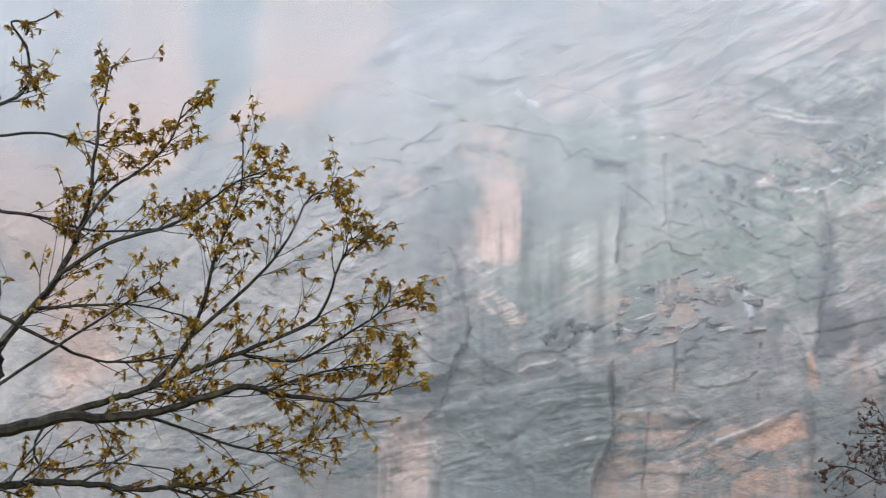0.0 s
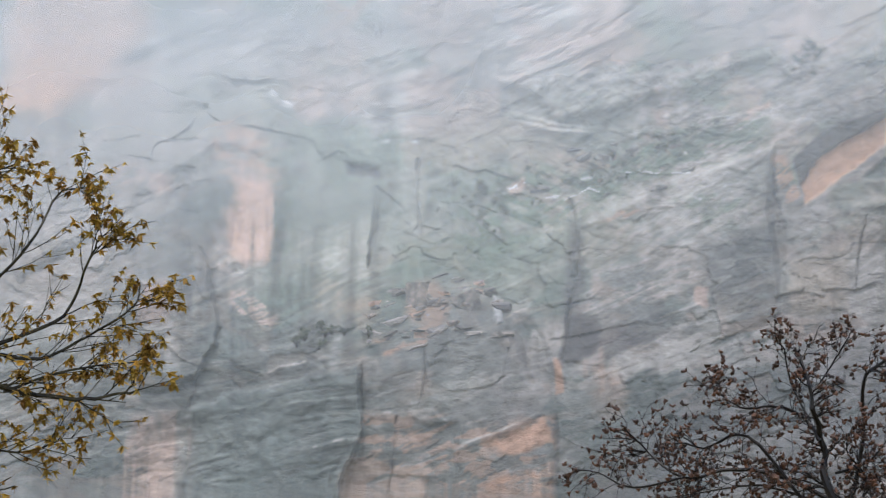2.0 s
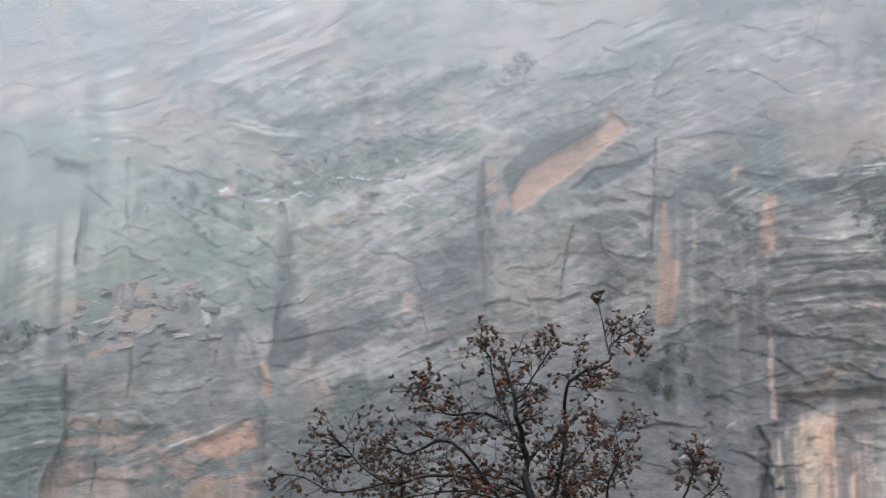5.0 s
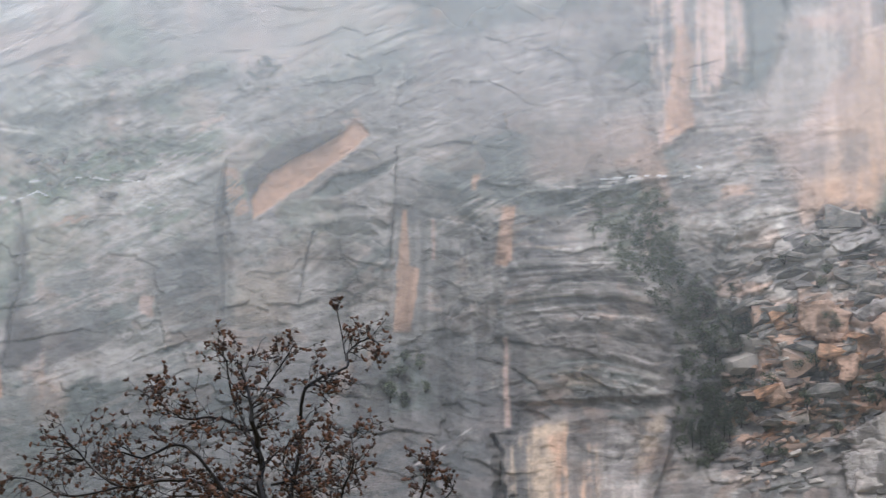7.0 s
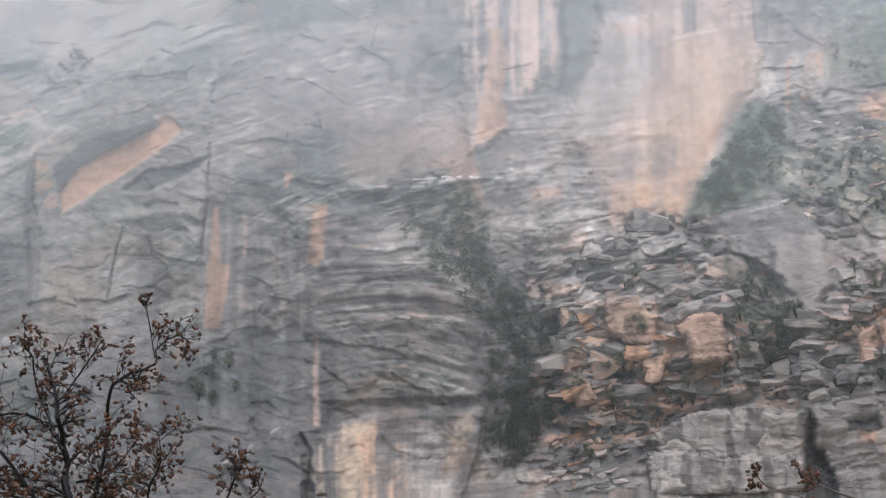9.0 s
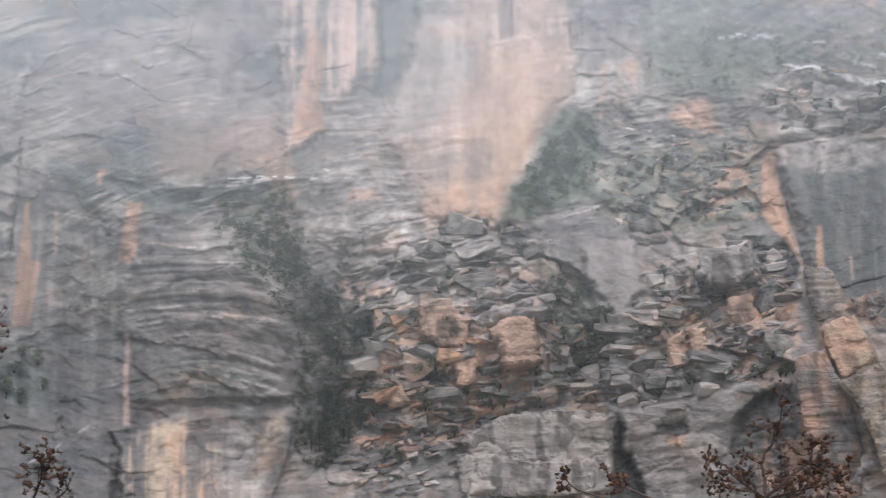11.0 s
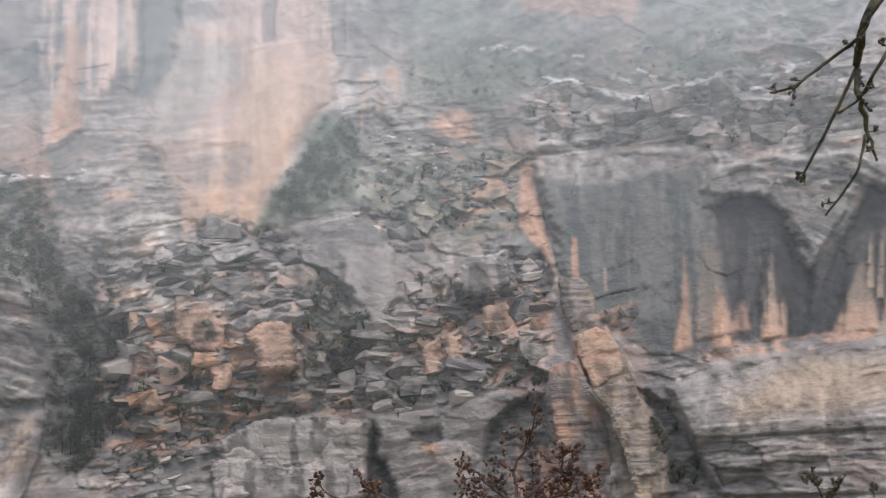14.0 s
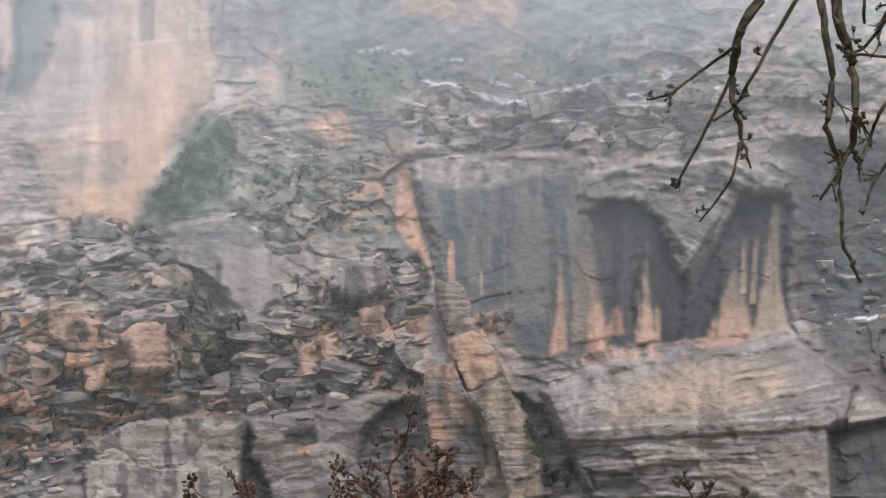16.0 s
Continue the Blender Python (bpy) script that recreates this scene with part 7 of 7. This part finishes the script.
class Growth:
    """A tree grown from its main limbs: side twigs branch off them and carry leaves or buds."""

    def __init__(self, thing, bark, radius, seed, tips, spread=(0.3, 0.85), kink=0.1, rise=0.04):
        self.spread, self.kink, self.rise = spread, kink, rise
        self.thing, self.bark, self.radius, self.rnd = thing, bark, radius, random.Random(seed)
        self.twigs, self.tips, self.spots, self.single = bmesh.new(), tips, [], 0

    def limb(self, points, thick, thin, twigs=0, reach=0.3, sprout=0.25, name="limb"):
        rnd = self.rnd
        depth = rnd.uniform(-0.04, 0.04) * self.radius
        raw = [arc_point(s, h, self.radius, depth + rnd.uniform(-0.01, 0.01) * self.radius) for s, h in points]
        path = spline(raw)
        wob = thick * 0.14
        path = [q + Vector((rnd.uniform(-wob, wob), rnd.uniform(-wob, wob), rnd.uniform(-wob, wob))) for q in path]
        n = len(path)
        radii = [(thick + (thin - thick) * k / (n - 1)) / 2 * rnd.uniform(0.92, 1.08) for k in range(n)]
        bm = bmesh.new()
        tube(bm, path, radii, 7)
        self.bough = part(name, bm, self.bark, self.thing)
        for _ in range(twigs):
            k = int(n * (sprout + (1 - sprout) * rnd.random()))
            k = min(max(k, 1), n - 1)
            along = (path[k] - path[k - 1]).normalized()
            self.twig(path[k], along, reach * rnd.uniform(0.45, 1.1) * (1.1 - 0.45 * k / n), min(radii[k] * 0.6, thin * 0.4), 2)
        self.spots.append((path[-1], (path[-1] - path[-2]).normalized()))

    def twig(self, start, along, length, radius, levels):
        rnd = self.rnd
        side = Vector((along.z, 0, -along.x)).normalized() * rnd.choice((-1, 1))
        way = (along + side * rnd.uniform(*self.spread) + Vector((0, rnd.uniform(-0.45, 0.45), rnd.uniform(0.0, 10 * self.rise)))).normalized()
        p, path = start, [start]
        steps = 5
        for _ in range(steps):
            way = (way + Vector((rnd.gauss(0, self.kink), rnd.gauss(0, self.kink), rnd.gauss(self.rise, self.kink)))).normalized()
            p = p + way * length / steps
            path.append(p)
        radius = max(radius, 0.0013 * self.radius / 8)
        sizes = [radius * (1 - 0.11 * k) for k in range(len(path))]
        if self.single < 250:
            self.single += 1
            bm = bmesh.new()
            tube(bm, path, sizes, 4)
            part("twig", bm, self.bark, self.bough)
        else:
            tube(self.twigs, path, sizes, 4)
        self.spots.append((path[-1], way))
        for k in (2, 3, 4):
            if rnd.random() < 0.42:
                self.spots.append((path[k], way))
        if levels > 1:
            for _ in range(rnd.choice((1, 2, 2, 3))):
                k = rnd.randint(1, steps - 1)
                self.twig(path[k], (path[k + 1] - path[k]).normalized(), length * rnd.uniform(0.35, 0.65), radius * 0.7, levels - 1)

    def finish(self, meshes, size, most=300, tip_name="leaf_sprig", keep=1.0):
        if self.single == 250:
            part("twig_mass", self.twigs, self.bark, self.thing, kind="stuff")
        rnd = self.rnd
        spots = [q for q in self.spots if rnd.random() < keep]
        rnd.shuffle(spots)
        for p, way in spots[:most]:
            z = size * rnd.uniform(0.65, 1.35)
            share(tip_name, rnd.choice(meshes), self.thing, Matrix.Translation(p) @ pose(0, 0, 0, rnd.gauss(0, 22), rnd.gauss(0, 22), rnd.uniform(0, 360)) @ Matrix.Diagonal((z, z, z, 1)))
        rest = spots[most:]
        if rest:
            bm = bmesh.new()
            for p, way in rest:
                z = size * rnd.uniform(0.65, 1.35)
                m = Matrix.Translation(p) @ pose(0, 0, 0, rnd.gauss(0, 22), rnd.gauss(0, 22), rnd.uniform(0, 360)) @ Matrix.Diagonal((z, z, z, 1))
                first = len(bm.verts)
                bm.from_mesh(rnd.choice(meshes))
                bm.verts.ensure_lookup_table()
                for v in bm.verts[first:]:
                    v.co = m @ v.co
            part("leaves", bm, meshes[0].materials[0], self.thing, kind="stuff")


def leaf_blade(bm, root, way, side, length, width):
    up = way.cross(side).normalized()
    mid = [root + way * (length * t) + up * (0.12 * length * math.sin(3.14 * t)) for t in (0, 0.35, 0.7, 1)]
    lob = [0.12, 0.5, 0.34]
    left = [bm.verts.new(mid[k] + side * width * lob[k] - up * 0.06 * length) for k in range(3)]
    right = [bm.verts.new(mid[k] - side * width * lob[k] - up * 0.06 * length) for k in range(3)]
    spine = [bm.verts.new(q) for q in mid]
    for k in range(2):
        bm.faces.new((spine[k], left[k], left[k + 1], spine[k + 1]))
        bm.faces.new((spine[k], spine[k + 1], right[k + 1], right[k]))
    bm.faces.new((spine[2], left[2], spine[3]))
    bm.faces.new((spine[2], spine[3], right[2]))


def leaf_mesh(k, mat):
    """Half-open young maple leaves hanging from one bud, about a metre across before scaling."""
    rnd = random.Random(700 + k)
    bm = bmesh.new()
    for n in range(rnd.choice((6, 7, 8))):
        a = rnd.uniform(0, 6.28)
        drop = rnd.uniform(-3.0, 0.2)
        way = Vector((math.cos(a), math.sin(a), drop)).normalized()
        side = way.cross(Vector((rnd.uniform(-0.4, 0.4), rnd.uniform(-0.4, 0.4), 1))).normalized()
        leaf_blade(bm, Vector((0, 0, 0)), way, side, rnd.uniform(0.4, 0.8), rnd.uniform(0.2, 0.32))
    bmesh.ops.remove_doubles(bm, verts=bm.verts, dist=1e-5)
    me = bpy.data.meshes.new("leaf_sprig")
    bm.to_mesh(me)
    bm.free()
    me.materials.append(mat)
    return me


def bud_mesh(k, mat):
    """A knot of swelling buds, grown together at the twig."""
    rnd = random.Random(800 + k)
    bm = bmesh.new()
    bmesh.ops.create_icosphere(bm, subdivisions=2, radius=0.3)
    ways = [Vector((rnd.gauss(0, 1), rnd.gauss(0, 1), rnd.gauss(0.4, 1))).normalized() for _ in range(rnd.choice((4, 5, 6)))]
    for v in bm.verts:
        n = v.co.normalized()
        v.co += n * sum(rnd.uniform(0.5, 0.6) * max(0, n.dot(q)) ** 9 for q in ways)
    me = bpy.data.meshes.new("bud_sprig")
    bm.to_mesh(me)
    bm.free()
    me.materials.append(mat)
    return me


let_light_through(young_leaf, 0.4)
leaf_meshes = [leaf_mesh(k, young_leaf) for k in range(8)]
bud_meshes = [bud_mesh(k, rust_bud) for k in range(6)]
knot_meshes = [bud_mesh(20 + k, dark_bud) for k in range(4)]

maple = tagged(new("maple_tree"), "young maple with wet olive limbs and half-open yellow leaves", "tree")
g = Growth(maple, maple_bark, 8.0, 31, "leaf_sprig", (0.3, 0.75), 0.07, 0.03)
g.limb([(-3.6, -1.75), (-3.5, -0.6), (-3.3, 0.6), (-3.2, 2.0), (-3.25, 3.4)], 0.16, 0.06, name="trunk")
g.limb([(-3.45, -0.3)] + [(-1.88, 0.67), (-1.65, 0.81), (-1.42, 0.87), (-1.24, 0.88), (-1.03, 0.92), (-0.77, 1), (-0.56, 0.97), (-0.35, 0.97), (-0.2, 1)], 0.06, 0.007, 33, 0.32, 0.35)
g.limb([(-1.52, 0.84), (-1.38, 0.9), (-1.24, 0.95), (-1.11, 0.99), (-0.97, 1.05), (-0.76, 1.14), (-0.48, 1.28), (-0.4, 1.48), (-0.35, 1.59)], 0.032, 0.006, 33, 0.32, 0.3)
g.limb([(-3.4, 0.1)] + [(-1.83, 0.9), (-1.66, 1.14), (-1.54, 1.29), (-1.45, 1.43), (-1.39, 1.58), (-1.35, 1.76), (-1.33, 2.05), (-1.28, 2.25)], 0.045, 0.006, 33, 0.32, 0.3)
g.limb([(-3.4, 0.2)] + [(-1.84, 1.32), (-1.67, 1.25), (-1.48, 1.16), (-1.33, 1.1), (-1.16, 1.09), (-0.99, 1.13)], 0.022, 0.006, 12, 0.24)
g.limb([(-3.45, -0.4)] + [(-1.84, 0.53), (-1.64, 0.61), (-1.49, 0.63), (-1.31, 0.63), (-1.12, 0.61), (-0.95, 0.63), (-0.72, 0.58)], 0.04, 0.012, 20, 0.28)
g.limb([(-1.47, 1.4), (-1.28, 1.54), (-1.05, 1.62), (-0.92, 1.71), (-0.8, 1.8), (-0.69, 1.85)], 0.018, 0.005, 17, 0.26)
g.limb([(-1.11, 0.99), (-1.01, 1.1), (-0.93, 1.27), (-0.88, 1.47), (-0.83, 1.63), (-0.78, 1.78), (-0.78, 1.98)], 0.022, 0.005, 23, 0.26)
g.limb([(-0.97, 1.18), (-0.78, 1.36), (-0.62, 1.54), (-0.52, 1.74), (-0.44, 1.77)], 0.017, 0.005, 20, 0.26)
g.limb([(-3.3, 0.6)] + [(-1.88, 1.69), (-1.69, 1.65), (-1.52, 1.63), (-1.35, 1.59), (-1.13, 1.6), (-0.99, 1.63)], 0.018, 0.005, 13, 0.25)
g.limb([(-3.25, 1.2)] + [(-1.87, 2.04), (-1.71, 2.06), (-1.62, 2.12), (-1.6, 2.19), (-1.62, 2.3), (-1.68, 2.39), (-1.59, 2.4), (-1.51, 2.45)], 0.02, 0.006, 10, 0.19)
g.limb([(-1.54, 1.28), (-1.36, 1.3), (-1.17, 1.31), (-0.97, 1.27)], 0.014, 0.005, 12, 0.24)
g.limb([(-0.76, 1.13), (-0.56, 1.11), (-0.39, 1.2), (-0.22, 1.32), (-0.2, 1.41)], 0.015, 0.005, 17, 0.25)
g.limb([(-0.69, 0.98), (-0.52, 1.05), (-0.35, 1.09), (-0.17, 1.11)], 0.012, 0.005, 16, 0.20)
g.limb([(-1.39, 1.58), (-1.29, 1.74), (-1.16, 1.84), (-1.06, 1.95), (-1.01, 2.09), (-0.99, 2.12)], 0.014, 0.005, 17, 0.25)
g.limb([(-1.66, 0.99), (-1.41, 1.17), (-1.21, 1.31), (-1.08, 1.4)], 0.014, 0.005, 10, 0.24)
g.limb([(-1.13, 0.89), (-0.96, 0.84), (-0.77, 0.78), (-0.6, 0.76), (-0.47, 0.81)], 0.014, 0.005, 20, 0.26)
g.limb([(-1.46, 0.88), (-1.52, 0.76), (-1.46, 0.68), (-1.23, 0.71), (-1.02, 0.69)], 0.012, 0.005, 13, 0.24)
g.limb([(-1.7, 1.94), (-1.55, 1.96), (-1.4, 1.94), (-1.27, 1.92), (-1.19, 1.97)], 0.012, 0.005, 16, 0.20)
g.finish(leaf_meshes, 0.042, 300, "leaf_sprig", 0.8)

oak = tagged(new("budding_tree"), "small dark tree with rusty buds on bare twigs", "tree")
g = Growth(oak, dark_bark, 13.0, 32, "bud_sprig", (0.6, 1.5), 0.3, 0.0)
g.limb([(5.0, -1.75), (4.9, -0.6), (4.55, 0.3)] + [(3.94, 0.98), (3.87, 1.31), (3.8, 1.6), (3.76, 1.86)], 0.09, 0.014, 26, 0.34, 0.5, name="trunk")
g.limb([(4.03, 0.98), (4.11, 1.35), (4.12, 1.68), (4.21, 1.79), (4.39, 1.87), (4.4, 1.97), (4.52, 2.05), (4.6, 2.01)], 0.03, 0.008, 34, 0.28, 0.1)
g.limb([(4.39, 1.91), (4.36, 2.08), (4.33, 2.22)], 0.012, 0.006, 5, 0.15)
g.limb([(3.85, 1.34), (3.76, 1.48), (3.59, 1.55), (3.41, 1.54), (3.28, 1.61), (3.2, 1.68)], 0.026, 0.007, 36, 0.32, 0.1)
g.limb([(3.91, 0.98), (3.6, 1.13), (3.32, 1.17), (3.02, 1.12), (2.77, 1.32), (2.68, 1.42)], 0.036, 0.008, 44, 0.36, 0.15)
g.limb([(3.74, 0.98), (3.42, 1.37), (3.15, 1.3), (2.94, 1.37)], 0.026, 0.007, 34, 0.32, 0.1)
g.limb([(3.02, 1.12), (2.72, 1.06), (2.51, 1.15), (2.38, 1.17)], 0.016, 0.007, 14, 0.28, 0.1)
g.limb([(3.79, 1.6), (3.89, 1.73), (4, 1.9), (4.06, 2)], 0.016, 0.006, 16, 0.28, 0.1)
g.limb([(3.8, 1.45), (3.69, 1.69), (3.65, 1.9), (3.6, 1.95)], 0.016, 0.006, 14, 0.25, 0.1)
g.limb([(4.7, 0.8), (4.85, 1.07), (4.89, 1.21), (4.85, 1.37)], 0.02, 0.006, 14, 0.22, 0.3)
g.limb([(4.77, 0.9), (5.01, 1.07), (5.06, 1.17)], 0.015, 0.006, 10, 0.2, 0.3)
g.limb([(3.8, 0.98), (3.49, 1.07), (3.19, 1.04), (2.89, 0.99)], 0.02, 0.007, 30, 0.3, 0.05)
g.limb([(4.17, 0.84), (4.12, 1.11), (4.01, 1.28), (4.05, 1.42)], 0.02, 0.006, 26, 0.3, 0.1)
g.limb([(4.4, 0.8), (4.37, 1.07), (4.44, 1.28), (4.42, 1.45)], 0.02, 0.006, 26, 0.3, 0.1)
g.limb([(4.26, 0.74), (3.94, 1.01), (3.7, 1.11), (3.56, 1.1)], 0.02, 0.006, 30, 0.3, 0.1)
g.limb([(4.08, 0.98), (4.21, 1.12), (4.37, 1.24)], 0.016, 0.006, 20, 0.25, 0.05)
g.limb([(3.94, 1.14), (4.14, 1.21), (4.28, 1.38)], 0.018, 0.006, 26, 0.3, 0.05)
g.finish(bud_meshes, 0.021, 300, "bud_sprig", 0.85)

sapling = tagged(new("budding_sapling"), "low reddish sapling with rusty buds on fine twigs", "tree")
g = Growth(sapling, red_bark, 13.0, 33, "bud_sprig", (0.5, 1.3), 0.25, 0.01)
g.limb([(8.75, -1.75), (8.85, -0.5)] + [(9.24, 0.83), (9.28, 1.11), (9.27, 1.28), (9.36, 1.42), (9.4, 1.59)], 0.04, 0.008, 12, 0.28, 0.6, name="trunk")
g.limb([(9.28, 1.04), (9.45, 1.18), (9.55, 1.26), (9.57, 1.33)], 0.02, 0.006, 30, 0.24, 0.1)
g.limb([(9.28, 1.04), (9.14, 1.14), (9.05, 1.21), (8.96, 1.2)], 0.02, 0.006, 22, 0.22, 0.1)
g.limb([(9.31, 1.04), (9.59, 1.11), (9.76, 1.17)], 0.016, 0.006, 24, 0.22, 0.1)
g.limb([(9.1, 0.9), (8.62, 1.04), (8.38, 1.15), (8.33, 1.21)], 0.018, 0.006, 10, 0.16, 0.5)
g.limb([(8.35, 1.04), (8.14, 1.11), (8.07, 1.18)], 0.012, 0.006, 5, 0.14, 0.4)
g.finish(bud_meshes, 0.021, 300, "bud_sprig", 0.95)

shoot = tagged(new("twiggy_shoot"), "thin bare twigs with small dark buds", "twigs")
g = Growth(shoot, dark_bark, 13.0, 34, "bud_sprig")
g.limb([(10.75, -1.75), (10.8, -0.4)] + [(11.13, 0.81), (11.13, 1.05), (11.07, 1.17)], 0.02, 0.006, 5, 0.13, 0.8, name="stem")
g.limb([(11.13, 1.02), (11.2, 1.09), (11.27, 1.19)], 0.01, 0.006, 4, 0.1, 0.3)
g.limb([(11.16, 0.85), (11.41, 1.01), (11.43, 1.12)], 0.01, 0.006, 3, 0.1, 0.6)
g.finish(knot_meshes, 0.025, 60, "bud_sprig", 0.95)

hanging = tagged(new("bare_tree"), "bare lichened tree with drooping knotty twigs", "tree")
g = Growth(hanging, lichen_bark, 6.0, 35, "bud_sprig")
g.limb([(6.3, -1.75), (6.2, 0.5), (6.1, 2.0), (5.9, 3.2), (5.5, 3.5), (5.1, 3.1)], 0.16, 0.05, name="trunk")
g.limb([(5.1, 3.1), (4.95, 2.5)] + [(5.36, 2.05), (5.31, 1.85), (5.29, 1.73), (5.29, 1.64), (5.31, 1.54), (5.33, 1.45)], 0.045, 0.008, 6, 0.1, 0.5)
g.limb([(5.75, 3.35), (5.4, 2.8)] + [(5.53, 2.04), (5.56, 1.83), (5.57, 1.68), (5.55, 1.55), (5.58, 1.44), (5.58, 1.23), (5.62, 1.1)], 0.03, 0.010, 6, 0.1, 0.5)
g.limb([(5.9, 3.2), (5.6, 2.6)] + [(5.59, 2.04), (5.61, 1.83), (5.63, 1.74), (5.63, 1.61), (5.62, 1.49), (5.64, 1.42)], 0.045, 0.016, 6, 0.1, 0.5)
g.limb([(5.29, 1.73), (5.23, 1.61), (5.11, 1.39)], 0.014, 0.008, 2, 0.08)
g.limb([(5.51, 1.99), (5.41, 1.83), (5.34, 1.71), (5.29, 1.63), (5.23, 1.59)], 0.014, 0.007, 2, 0.08)
g.limb([(5.3, 1.81), (5.21, 1.75), (5.11, 1.68), (5.04, 1.66)], 0.012, 0.007, 4, 0.08)
g.limb([(5.3, 1.52), (5.27, 1.41), (5.18, 1.29)], 0.01, 0.006, 1, 0.08)
g.limb([(5.85, 1.98), (5.74, 1.87), (5.67, 1.79), (5.61, 1.76)], 0.014, 0.008, 2, 0.08)
g.limb([(5.84, 1.73), (5.73, 1.75), (5.62, 1.77)], 0.012, 0.008, 2, 0.08)
g.limb([(5.61, 1.48), (5.57, 1.41), (5.52, 1.34)], 0.012, 0.008, 2, 0.08)
g.limb([(5.77, 1.67), (5.71, 1.6), (5.67, 1.52), (5.64, 1.44)], 0.014, 0.008, 3, 0.08)
g.limb([(5.77, 1.52), (5.68, 1.39), (5.65, 1.32)], 0.012, 0.007, 2, 0.08)
g.limb([(5.68, 2), (5.67, 1.89), (5.67, 1.86)], 0.012, 0.009, 0, 0.08)
g.limb([(5.82, 1.98), (5.72, 1.86), (5.71, 1.79)], 0.016, 0.010, 2, 0.08)
g.finish(knot_meshes, 0.012, 100, "bud_sprig", 0.45)
